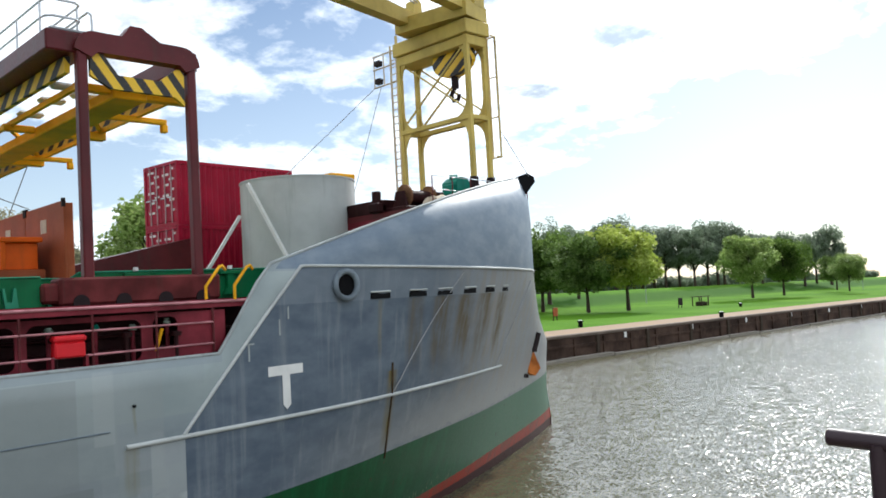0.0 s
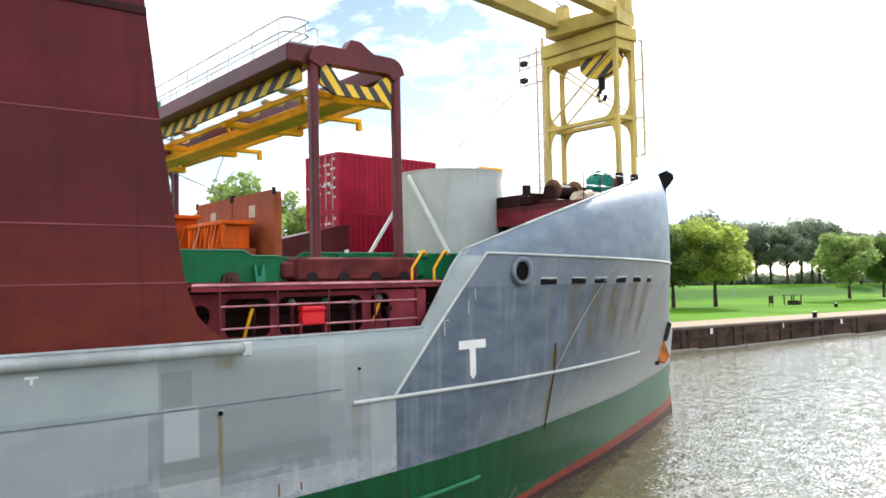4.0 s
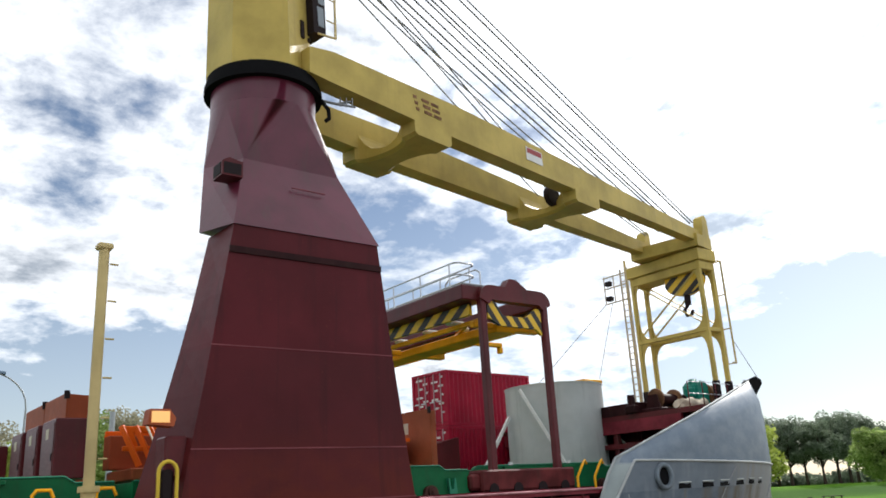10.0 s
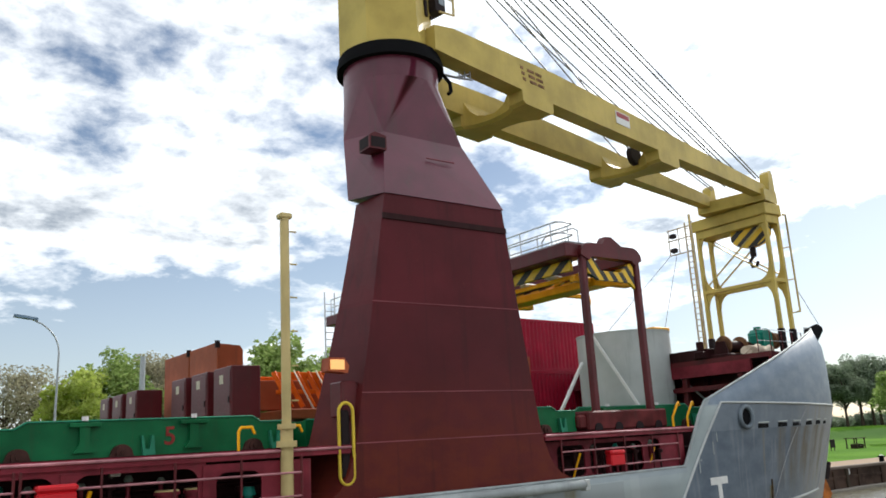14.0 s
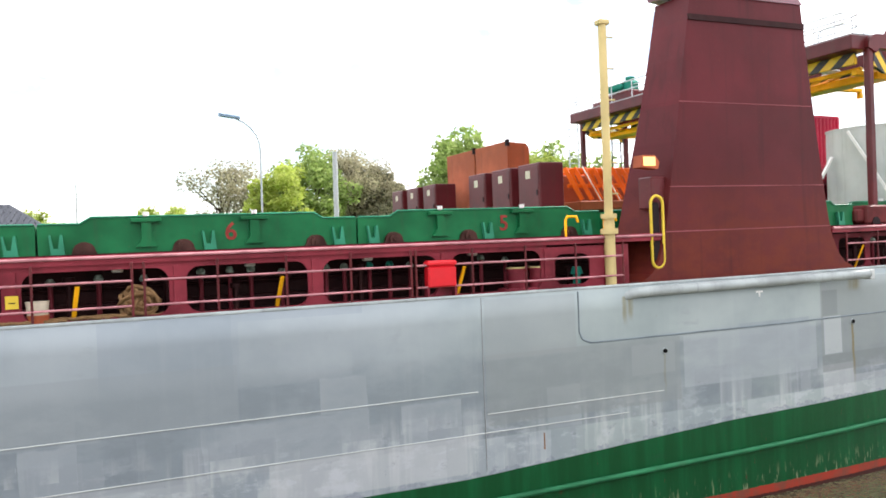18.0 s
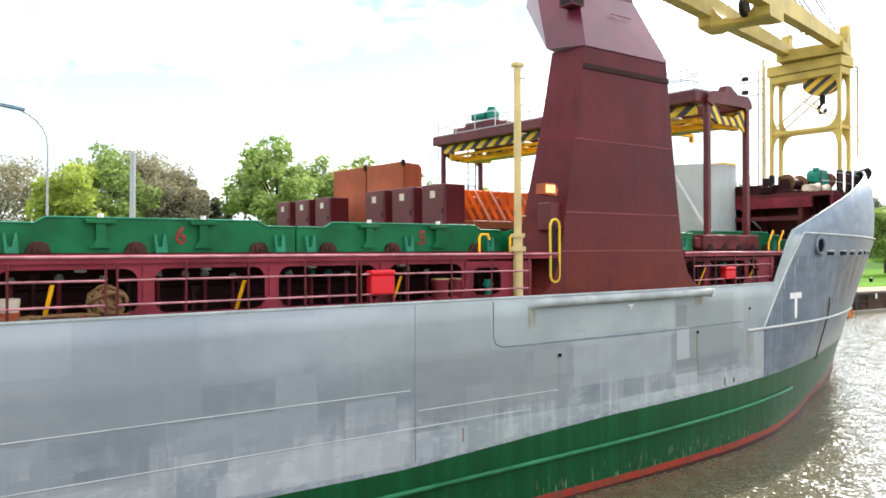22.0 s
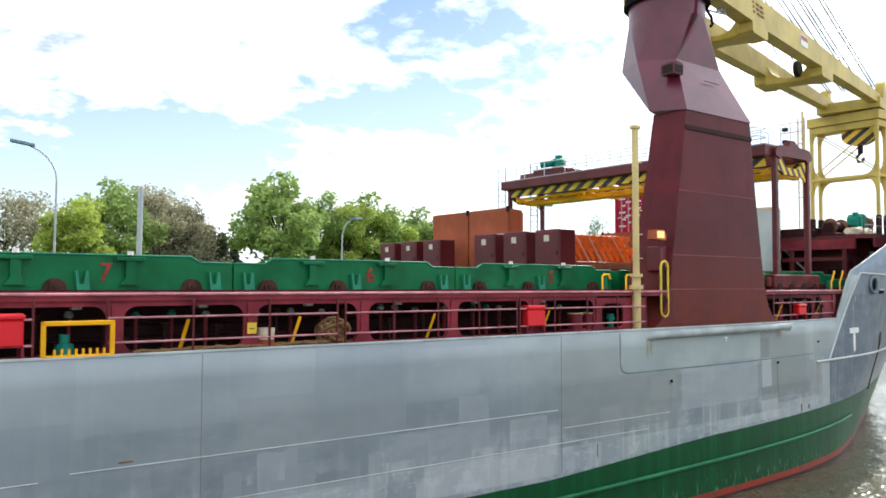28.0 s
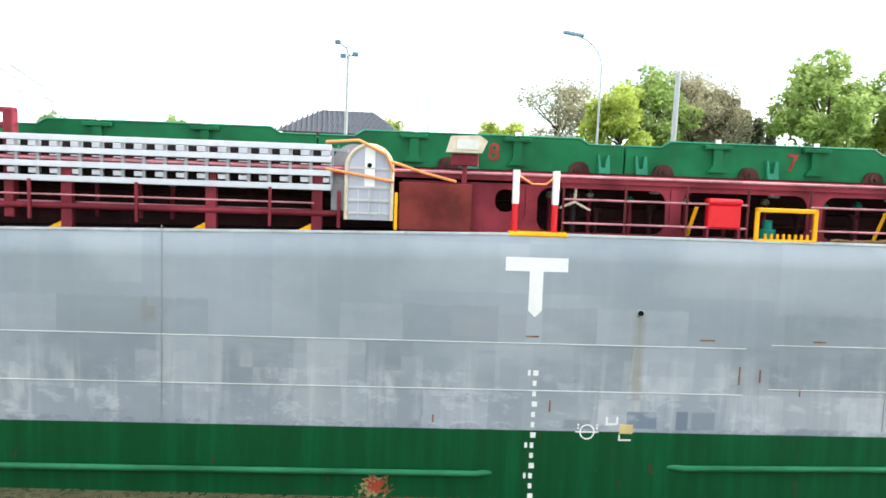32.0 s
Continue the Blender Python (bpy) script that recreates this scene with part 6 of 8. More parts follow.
cross_cradle(6.75, 7.0, 9.4, 7.5, 8.3)
cross_cradle(6.3, 9.75, 12.1, 7.5, 8.65)
for k in range(2):
    y = 6.15 + 2.82 * k
    b = thing("label_bin", (7.66, y + 1.4, 7.1), "oxide-red open steel bin with a pale label, lashed on the hatch", "bin", "oxide-red bins")
    g = G()
    g.box(7.55, 7.61, y, y + 2.78, 7.1, 9.16, 0.01)
    part("front_plate", g, "rust_orange", b)
    for q in (y, y + 2.72):
        g = G()
        g.box(7.61, 7.78, q, q + 0.06, 7.1, 9.1, 0.01)
        part("side_plate", g, "rust_orange", b)
    g = G()
    g.box(7.72, 7.78, y + 0.06, y + 2.72, 7.1, 9.05, 0.01)
    part("back_plate", g, "rust_orange", b)
    g = G()
    g.box(7.535, 7.552, y + 1.2, y + 1.6, 8.45, 8.8)
    part("label_plate", g, "canvas", b, "pale label")
    for q in (y - 0.01, y + 2.69):
        g = G()
        g.box(7.52, 7.6, q, q + 0.1, 9.0, 9.22, 0.01)
        part("corner_block", g, "dark", b)
sh = thing("cargo_shed", (12.8, 14.9, 7.0), "dark maroon low deck store with a sloping roof", "store")
g = G()
g.prism([(10.6, 7.0), (15.1, 7.0), (15.1, 8.95), (10.6, 7.95)], "y", 14.2, 15.6)
part("body", g, "maroon", sh)


# ---- forecastle gear behind the bulwark ----
def forecastle():
    f = thing("winch_platform", (20.5, 10.3, DECK), "maroon raised mooring platform with posts and openings", "platform")
    g = G()
    g.prism([(18.3, 3.6), (20.5, 4.0), (23.6, 5.6), (25.2, 8.0), (25.2, 12.7), (23.6, 15.1), (20.5, 16.7), (18.3, 16.7)], "z", 9.0, 9.2)
    part("top_plate", g, "maroon", f)
    edge = [(18.3, 3.6), (20.5, 4.0), (23.6, 5.6), (25.2, 8.0)]
    for p, q in zip(edge, edge[1:]):
        g = G()
        g.prism([p, q, (q[0] - 0.06, q[1] + 0.1), (p[0] - 0.06, p[1] + 0.1)], "z", 8.55, 9.0)
        part("fascia", g, "maroon2", f)
    g = G()
    g.box(18.3, 18.45, 4.6, 15.8, 8.5, 9.0)
    part("fascia", g, "maroon2", f)
    # splash plate in darkened red, as it lies out of the sun
    g = G()
    g.box(18.32, 20.6, 6.6, 6.7, 9.2, 9.65, 0.01).box(18.32, 18.42, 6.7, 13.5, 9.2, 9.65, 0.01).box(18.9, 19.0, 6.56, 6.6, 9.2, 9.65).box(19.8, 19.9, 6.56, 6.6, 9.2, 9.65)
    part("splash_coaming", g, "shade_red", f, "maroon splash plate round the winches")
    for x0, x1 in ((18.9, 19.75), (20.6, 21.5)):
        g = G()
        g.box(x0, x1, 5.35, 5.5, DECK, 8.55, 0.02)
        part("side_panel", g, "maroon2", f, "maroon bulkhead panel below the platform")
    g = G()
    g.box(20.75, 20.95, 5.3, 5.35, 7.6, 7.8)
    part("notice_plate", g, "canvas", f, "small pale notice")
    for x in (18.5, 20.0, 22.0):
        for y in (5.2, 8.0, 12.5, 15.5):
            g = G()
            g.box(x - 0.12, x + 0.12, y - 0.12, y + 0.12, DECK, 9.0, 0.02)
            part("post", g, "maroon", f)
    g = G()
    g.box(20.2, 20.3, 4.8, 16.0, DECK, 9.0)
    part("bulkhead", g, "maroon", f, "dark maroon bulkhead")
    for y in (6.0, 9.5, 13.0):
        g = G()
        g.box(20.12, 20.2, y, y + 1.0, DECK + 0.2, DECK + 2.2, 0.03)
        part("door", g, "dark", f)
    g = G()
    g.box(18.3, 18.4, 5.0, 10.0, 7.9, 8.1).box(18.3, 20.2, 5.0, 5.1, 7.9, 8.1)
    part("landing", g, "maroon", f)
    for k in range(7):
        g = G()
        x, y = 18.4 + 0.95 * k, 4.2 + 0.02 * k * k
        g.cyl((x, y, 9.18), (x, y, 10.15), 0.022, n=6)
        part("stanchion", g, "maroon", f)
    for h in (9.7, 10.15):
        g = G()
        g.tube([(18.4 + 0.95 * k, 4.2 + 0.02 * k * k, h) for k in range(7)], 0.014, 5)
        part("guard_wire", g, "alu", f)
    w = thing("mooring_winch", (20.6, 6.2, 9.2), "green geared mooring winch with rusty drum flanges", "winch")
    g = G()
    g.box(18.5, 22.0, 5.7, 7.2, 9.2, 9.36, 0.03)
    part("bed_plate", g, "shade_red", w)
    g = G()
    g.cyl((19.0, 6.2, 9.72), (20.9, 6.2, 9.72), 0.24, n=20)
    part("drum", g, "shade_red", w)
    for x in (18.95, 20.1):
        g = G()
        g.cyl((x, 6.2, 9.75), (x + 0.08, 6.2, 9.75), 0.40, n=22)
        part("drum_flange", g, "rustpipe", w, "rusty drum flange")
    for x in (18.75, 20.3):
        g = G()
        g.prism([(5.85, 9.34), (6.6, 9.34), (6.4, 9.9), (6.0, 9.9)], "x", x, x + 0.09)
        part("bearing_stand", g, "shade_red", w)
    g = G()
    g.prism([(20.9, 9.34), (21.6, 9.34), (21.6, 10.2), (21.45, 10.42), (21.15, 10.46), (20.9, 10.28)], "y", 5.5, 6.25)
    g.cyl((21.15, 5.9, 10.4), (21.15, 5.9, 10.56), 0.16, n=14).box(20.72, 20.92, 5.6, 6.1, 9.8, 10.2, 0.05)
    part("drive", g, "teal", w, "green gearbox")
    g = G()
    g.cyl((21.6, 5.7, 9.95), (21.68, 5.7, 9.95), 0.40, n=24).cyl((21.68, 5.7, 9.95), (22.0, 5.7, 9.95), 0.2, n=18).cyl((22.0, 5.7, 9.95), (22.06, 5.7, 9.95), 0.36, n=24)
    part("warping_head", g, "rustpipe", w, "rusty warping head")
    g = G()
    g.cyl((18.3, 6.9, 9.5), (18.3, 6.9, 9.95), 0.16, n=14).box(18.05, 18.5, 6.6, 7.1, 9.2, 9.55, 0.05)
    part("pump", g, "shade_red", w)
    s = thing("rope_bundle", (20.6, 5.3, 9.20), "pale rolled canvas bundle on the mooring platform", "canvas roll")
    g = G()
    for k in range(3):
        g.tube([(19.3 + 0.3 * j, 5.0 + 0.22 * k, 9.38 + 0.1 * math.sin(2 * j + k)) for j in range(5)], 0.2, 10)
    part("roll", g, "canvas", s)
    # piece at the tip, black to show the bow's shaded overhang, and jack stays
    g = G()
    rim = [(23.0, 4.6, 10.38), (23.78, 4.6, 10.62), (24.16, 4.6, 10.5), (24.22, 4.6, 10.32), (23.23, 4.6, 9.46), (22.81, 4.6, 9.8)]
    g.loft([rim, [(x + 0.2, y + 0.32, z - 0.02) for x, y, z in rim]])
    part("bow_tip_shade", g, "black", ship, "black piece for the shaded tip of the bow")


forecastle()


# ---- mooring fittings on the hull ----
def hull_fittings():
    y = side_y(12.2, 6.67)
    g = G()
    ring = []
    for i in range(28):
        a = 2 * math.pi * i / 28
        ring.append((12.2 + 0.33 * math.cos(a), y - 0.06, 6.66 + 0.33 * math.sin(a)))
    g.tube(ring + [ring[0], ring[1]], 0.075, 8)
    fl = part("panama_lead", g, "lead", ship, "round grey mooring lead")
    g = G()
    g.cyl((12.2, y - 0.03, 6.66), (12.2, y - 0.015, 6.66), 0.30, n=24)
    part("throat", g, "black", fl, "dark throat of the lead")
    for k, x in enumerate((13.1, 14.65, 15.95, 17.35, 18.75, 20.05)):
        w = (0.75, 0.75, 0.72, 0.72, 0.62, 0.4)[k]
        g = G()
        pts = [(x + w * t, side_y(x + w * t, 6.37)) for t in (0, 0.5, 1)]
        g.add([(p[0], p[1] - 0.012, 6.28) for p in pts] + [(p[0], p[1] - 0.012, 6.44) for p in pts] + [(p[0], p[1] + 0.02, 6.28) for p in pts] + [(p[0], p[1] + 0.02, 6.44) for p in pts],
              [(0, 1, 4, 3), (1, 2, 5, 4), (3, 4, 10, 9), (4, 5, 11, 10), (0, 6, 7, 1), (1, 7, 8, 2), (0, 3, 9, 6), (2, 8, 11, 5)])
        s = part("freeing_slot", g, "black", ship, "dark freeing slot")
        g = G()
        g.tube([(p[0], p[1] - 0.03, 6.46) for p in pts], 0.022, 6)
        part("slot_lip", g, "tank", s)
    # fender guard below the crane
    g = G()
    g.tube([(-3.95, 0.10, 5.1), (-3.75, 0.0, 5.16), (-3.5, -0.05, 5.18), (0, -0.05, 5.20), (3.7, 0.03, 5.21)], 0.115, 12)
    gd = part("crane_guard", g, "lip", ship, "pale half-round guard below the crane")
    g = G()
    g.box(3.66, 3.84, -0.06, 0.2, 5.06, 5.33, 0.02)
    part("guard_end", g, "tank", gd, "white end block of the guard")
    # anchor and its pocket
    an = thing("anchor", (25.8, 6.4, 3.3), "rusty orange ship's anchor housed at the bow", "anchor")
    g = G()
    g.prism([(25.38, 3.65), (25.76, 3.85), (26.18, 3.06), (25.83, 2.79), (25.41, 2.95)], "y", 6.48, 6.75)
    part("crown", g, "anchor_rust", an, "rusty orange anchor crown")
    g = G()
    g.beam((25.7, 6.42, 3.78), (25.98, 6.36, 4.5), 0.2, 0.2)
    part("shank", g, "dark", an, "dark iron anchor shank")
    # dark plate stands in for the shaded pocket beside the anchor
    g = G()
    g.prism([(24.52, 3.06), (25.15, 2.93), (25.14, 2.78), (24.82, 2.85)], "y", 6.28, 6.45)
    part("pocket_shade", g, "dark", an, "dark plate for the shaded anchor pocket")
    # long green bilge bars
    for a, b, z0, rise in ((-36, -24.75, 0.78, 0.0), (-21.35, 10.9, 0.95, 0.0125)):
        g = G()
        xs_ = [a, a + 0.3] + [a + 0.3 + (b - a - 0.6) * k / 20 for k in range(1, 21)] + [b]
        pts = []
        for k, x in enumerate(xs_):
            z = z0 + rise * (x - a)
            pts.append((x, side_y(x, z) + (0.05 if k in (0, len(xs_) - 1) else -0.05), z))
        g.tube(pts, 0.06, 8)
        part("rubbing_bar", g, M["greenbar"], ship, "green half-round rubbing bar")
    for x, z in ((-22.06, 3.93), (-2.95, 3.8), (3.32, 3.98), (6.69, 4.54)):
        g = G()
        ys_ = side_y(x, z)
        g.cyl((x, ys_ - 0.05, z), (x, ys_ + 0.05, z), 0.05 if x < 6 else 0.03, n=14)
        s = part("scupper", g, "black", ship, "dark scupper hole")
        if x > 6:
            continue
        g = G()
        ring = [(x + 0.062 * math.cos(radians(t)), ys_ - 0.015, z + 0.062 * math.sin(radians(t))) for t in range(0, 361, 24)]
        g.tube(ring + [ring[1]], 0.013, 6)
        part("scupper_rim", g, "lip", s, "pale rim of the scupper")
    # longitudinal and upright weld seams
    for z, a, b in ((3.30, -40, -20), (2.40, -40, -20), (3.38, -19.5, -7.7), (2.52, -19.5, -4), (2.9, -7.5, -3)):
        hull_strip("weld_seam", lerp_pts((a, z), (b, z), 20), 0.012, "tank", "", 0.0)
    for x in (-7.56, -17.2, -30.9):
        hull_strip("weld_seam", lerp_pts((x, 1.75), (x, 5.3), 4), 0.012, "steel", "", 0.0)
    pl = lerp_pts((-5.22, 5.28), (-5.22, 4.4), 3) + [(-5.14, 4.24), (-4.95, 4.16)] + lerp_pts((-4.8, 4.15), (6.2, 4.13), 14)
    hull_strip("insert_plate_edge", pl, 0.018, "lead", "rounded edge of a welded insert plate", 0.0)


def load_marks():
    """Draught figures as plain bars, the load line disc and its line, small signs."""
    def plate(name, x0, x1, z0, z1, mat, label=""):
        g = G()
        g.box(x0, x1, -0.006, 0.02, z0, z1)
        return part(name, g, mat, ship, label)
    for k in range(13):
        z = 2.69 - 0.2 * k
        plate("draught_mark", -24.03, -23.96 if k % 3 else -23.93, z, z + 0.1, "white", "white draught mark")
        if k in (0, 7, 10):
            plate("draught_mark", -24.13, -24.08, z, z + 0.1, "white", "white draught mark")
    g = G()
    ring = [(-22.95 + 0.135 * math.cos(radians(t)), -0.004, 1.62 + 0.135 * math.sin(radians(t))) for t in range(0, 361, 15)]
    g.tube(ring + [ring[1]], 0.014, 6)
    part("load_line_disc", g, "white", ship, "white load line ring")
    plate("load_line", -23.17, -22.73, 1.608, 1.632, "white")
    for x in (-23.14, -22.78):
        for z in (1.68, 1.74):
            plate("register_mark", x, x + 0.035, z, z + 0.035, "white")
    plate("notice_plate", -22.33, -22.07, 1.60, 1.78, "post_yellow", "ochre notice plate")
    plate("notice_frame", -22.60, -22.38, 1.76, 1.80, "white")
    plate("notice_frame", -22.60, -22.56, 1.78, 1.92, "white")
    plate("notice_frame", -22.40, -22.36, 1.78, 1.92, "white")
    plate("notice_frame", -22.34, -22.1, 1.46, 1.49, "white")
    plate("notice_frame", -22.34, -22.31, 1.46, 1.58, "white")
    for x, z0, z1 in ((-23.7, 2.0, 2.22), (-20.1, 2.6, 2.95), (-19.7, 2.65, 2.9), (-18.9, 2.4, 2.55), (-25.9, 1.75, 1.9), (-6.2, 2.0, 2.35), (4.4, 2.25, 2.5), (4.9, 2.3, 2.45)):
        plate("scrape", x, x + 0.03, z0, z1, "rustpipe", "dark rusty scrape")
    for x0, x1, z in ((-20.9, -20.6, 3.43), (-18.7, -18.45, 3.45), (-24.2, -23.95, 3.42)):
        plate("scrape", x0, x1, z, z + 0.03, "rustpipe", "dark rusty scrape")
    for x, z in ((10.45, 5.95), (10.2, 5.6), (9.35, 5.1)):
        y = side_y(x, z)
        g = G()
        g.box(x, x + 0.04, y - 0.012, y + 0.02, z, z + 0.35)
        part("hull_mark", g, "lip", ship, "short pale hull mark")
    for x, z in ((9.35, 5.45), (9.9, 6.28)):
        y = side_y(x, z)
        g = G()
        g.box(x, x + 0.16, y - 0.012, y + 0.03, z, z + 0.035)
        part("hull_mark", g, "lip", ship, "short pale hull mark")


M["greenbar"] = paint("green_hull_bar", (0.02, 0.15, 0.065), 0.2, 0.5, 0.1, 0.3)
hull_fittings()
load_marks()


# ---- side gear aft ----
def aft_gear():
    gw = thing("accommodation_ladder", (-31, 0.3, 6.0), "stowed aluminium accommodation ladder with three rows of openings", "gangway")
    n = 22
    xs0, xs1 = -36.2, -27.9
    for z in (6.07, 6.33, 6.58, 6.80):
        g = G()
        g.box(xs0, xs1, 0.18, 0.26, z - 0.055, z + 0.055, 0.01)
        part("stringer", g, "alu", gw)
    for k in range(n + 1):
        x = xs0 + (xs1 - xs0) * k / n
        g = G()
        g.box(x - 0.03, x + 0.03, 0.25, 0.32, 6.08, 6.8, 0.0)
        part("upright", g, "steel", gw)
    # dark sheet behind the ladder, giving its openings their shade
    g = G()
    g.box(xs0, xs1, 0.6, 0.63, 6.05, 6.75)
    part("shade_sheet", g, "dark", gw)
    g = G()
    g.box(-0.08, 0.08, -0.1, 0.1, -0.05, 0.05, 0.01)
    tread = mesh_of("tread", g, "alu")
    for k in range(n):
        for z in (6.2, 6.45, 6.69):
            piece("tread", tread, gw, (xs0 + (xs1 - xs0) * (k + 0.68) / n, 0.42, z))
    ar = thing("ladder_platform", (-27.2, 0.3, DECK), "grey arched turntable platform tied up with orange straps", "platform")
    g = G()
    arc = [(-27.62, 5.5)] + [(-27.2 - 0.42 * math.cos(radians(t)), 6.45 + 0.42 * math.sin(radians(t))) for t in range(0, 181, 15)] + [(-26.78, 5.5)]
    g.prism(arc, "y", 0.2, 0.3)
    part("plate", g, "arch_grey", ar, "lilac-grey arched plate")
    g = G()
    g.prism([(p[0] - 0.3, p[1] + 0.02) for p in arc], "y", 0.5, 0.56)
    part("rear_plate", g, "steel", ar, "grey rear plate of the turntable")
    for z in (5.6, 6.35, 6.75):
        g = G()
        g.beam((-27.6, 0.28, z), (-27.88, 0.52, z + 0.02), 0.05, 0.05)
        part("tie", g, "steel", ar)
    g = G()
    g.tube([(p[0], 0.18, p[1]) for p in arc], 0.035, 8)
    part("edge_tube", g, "canvas", ar, "yellowed edge tube")
    for z in (5.62, 5.86, 6.1, 6.45):
        g = G()
        g.box(-27.58, -26.82, 0.17, 0.2, z - 0.018, z + 0.018)
        part("stiffener", g, "tank", ar)
    for x in (-27.4, -27.2, -27.0):
        g = G()
        g.box(x - 0.014, x + 0.014, 0.17, 0.2, 5.55, 6.1)
        part("stiffener", g, "tank", ar)
    g = G()
    g.box(-27.29, -27.1, 0.175, 0.2, 6.1, 6.86)
    part("centre_strip", g, "white", ar)
    g = G()
    g.cyl((-27.2, 0.17, 6.5), (-27.2, 0.19, 6.5), 0.045, n=12)
    part("eye", g, "black", ar)
    for pts in ([(-28.0, 0.14, 6.42), (-27.6, 0.13, 6.36), (-26.75, 0.13, 6.22)], [(-26.85, 0.14, 6.6), (-26.2, 0.16, 6.4), (-25.6, 0.2, 6.26)], [(-28.0, 0.15, 6.9), (-27.4, 0.12, 6.95), (-26.9, 0.12, 6.72), (-26.75, 0.14, 6.4)]):
        g = G()
        g.tube(pts, 0.028, 6)
        part("strap", g, "strap", ar, "orange lashing strap")
    for x in (-27.75, -26.7):
        g = G()
        g.box(x - 0.03, x + 0.03, 0.16, 0.3, DECK, 6.02, 0.01)
        part("foot", g, "bright_yellow" if x > -27 else "maroon2", ar)
    dv = thing("davit_frame", (-34.0, 0.5, DECK), "maroon davit frame with wire falls beside the stowed ladder", "davit")
    for x in (-34.35, -33.75):
        g = G()
        g.box(x - 0.09, x + 0.09, 0.35, 0.6, DECK, 7.3, 0.02)
        part("post", g, "maroon2", dv)
    for z in (6.95, 7.22):
        g = G()
        g.box(-34.7, -33.66, 0.36, 0.58, z, z + 0.1, 0.02)
        part("crosshead", g, "maroon2", dv)
    for z in (5.5, 5.7, 5.95):
        g = G()
        g.cyl((-34.6, 0.3, z), (-34.2, 0.3, z), 0.09, n=12)
        part("winch_barrel", g, "maroon2", dv)
    for k in range(3):
        g = G()
        g.tube([(-33.0 + 0.25 * k, 0.9, 7.2), (-38.5, 1.1, 10.4 + 0.3 * k)], 0.012, 5)
        part("fall_wire", g, "wire", dv)
    g = G()
    g.tube([(-34.2, 0.5, 5.6), (-28.3, 0.5, 5.6)], 0.05, 8)
    part("side_pipe", g, "rail_pink", ship, "red-brown pipe below the ladder")
    for x in (-33.3, -31.4, -29.0):
        g = G()
        g.box(x - 0.025, x + 0.025, 0.14, 0.2, DECK, 6.05)
        part("rail_post", g, "maroon2", ship)
    g = G()
    g.tube([(-34.2, 0.17, 5.78), (-28.2, 0.17, 5.78)], 0.018, 6)
    part("low_rail", g, "rail_pink", ship)
    vl = thing("deck_valve", (-23.3, 0.7, DECK), "dark deck valve with three pale handles", "valve")
    g = G()
    g.cyl((-23.3, 0.7, DECK), (-23.3, 0.7, 6.0), 0.06, n=10).box(-23.42, -23.18, 0.6, 0.8, 5.95, 6.15, 0.03)
    part("stem", g, "dark", vl)
    for dx, dz in ((-0.3, -0.12), (0.3, -0.15), (0.0, 0.32)):
        g = G()
        g.beam((-23.3, 0.55, 5.95), (-23.3 + dx, 0.5, 5.95 + dz), 0.05, 0.04)
        part("handle", g, "canvas", vl)
    fl = thing("floodlight", (-25.45, 0.3, DECK), "pale floodlight on a maroon post", "floodlight")
    g = G()
    g.box(-25.5, -25.4, 0.25, 0.35, DECK, 6.7, 0.01).box(-25.7, -25.2, 0.2, 0.42, 6.55, 6.78, 0.02)
    part("post", g, "maroon2", fl)
    g = G()
    g.prism([(-25.8, 6.8), (-25.15, 6.8), (-25.05, 7.02), (-25.2, 7.12), (-25.72, 7.1)], "y", 0.12, 0.4)
    h = part("lamp_head", g, "canvas", fl, "cream lamp housing")
    g = G()
    g.box(-25.62, -25.22, 0.1, 0.12, 6.86, 7.04)
    part("lens", g, "lens", h)
    for x in (-24.5, -23.76):
        p = thing("gate_post", (x, 0.15, DECK), "red and white tube post at the pilot gate", "post", "gate posts")
        g = G()
        g.cyl((x, 0.1, DECK), (x, 0.1, 5.9), 0.06, n=12)
        part("red_tube", g, "red", p)
        g = G()
        g.cyl((x, 0.1, 5.9), (x, 0.1, 6.52), 0.065, n=12)
        part("white_sleeve", g, "white", p, "white sleeve")
    g = G()
    g.tube([(-24.5, 0.1, 6.45), (-24.2, 0.1, 6.27), (-23.95, 0.1, 6.27), (-23.76, 0.1, 6.42)], 0.02, 6)
    part("gate_rope", g, "strap", ship, "orange rope across the gate")
    g = G()
    g.box(-24.6, -23.5, -0.02, 0.25, DECK - 0.02, DECK + 0.06, 0.02)
    part("gate_sill", g, "bright_yellow", ship, "yellow edged gate sill")
    for x, y, hw, zt in ((-20.55, 0.2, 0.31, 6.0), (-8.35, 0.2, 0.31, 5.98), (5.55, 0.62, 0.27, 5.84)):
        b = thing("red_box", (x, y, DECK), "bright red plastic fire box on short legs", "fire box", "red boxes")
        g = G()
        g.box(x - hw, x + hw, y - 0.12, y + 0.12, 5.56, zt, 0.03)
        part("body", g, "red", b)
        g = G()
        g.box(x - hw - 0.02, x + hw + 0.02, y - 0.14, y + 0.13, zt, zt + 0.12, 0.04)
        part("lid", g, "red", b)
        for dx in (-0.3, 0.3):
            g = G()
            g.box(x + dx - 0.025, x + dx + 0.025, y - 0.08, y + 0.08, DECK - 0.02, 5.58)
            part("leg", g, "maroon2", b)
    yf = thing("pilot_gate", (-19.35, 0.1, DECK), "yellow tube gate with bars along its foot", "gate")
    g = G()
    a, b = -20.0, -18.8
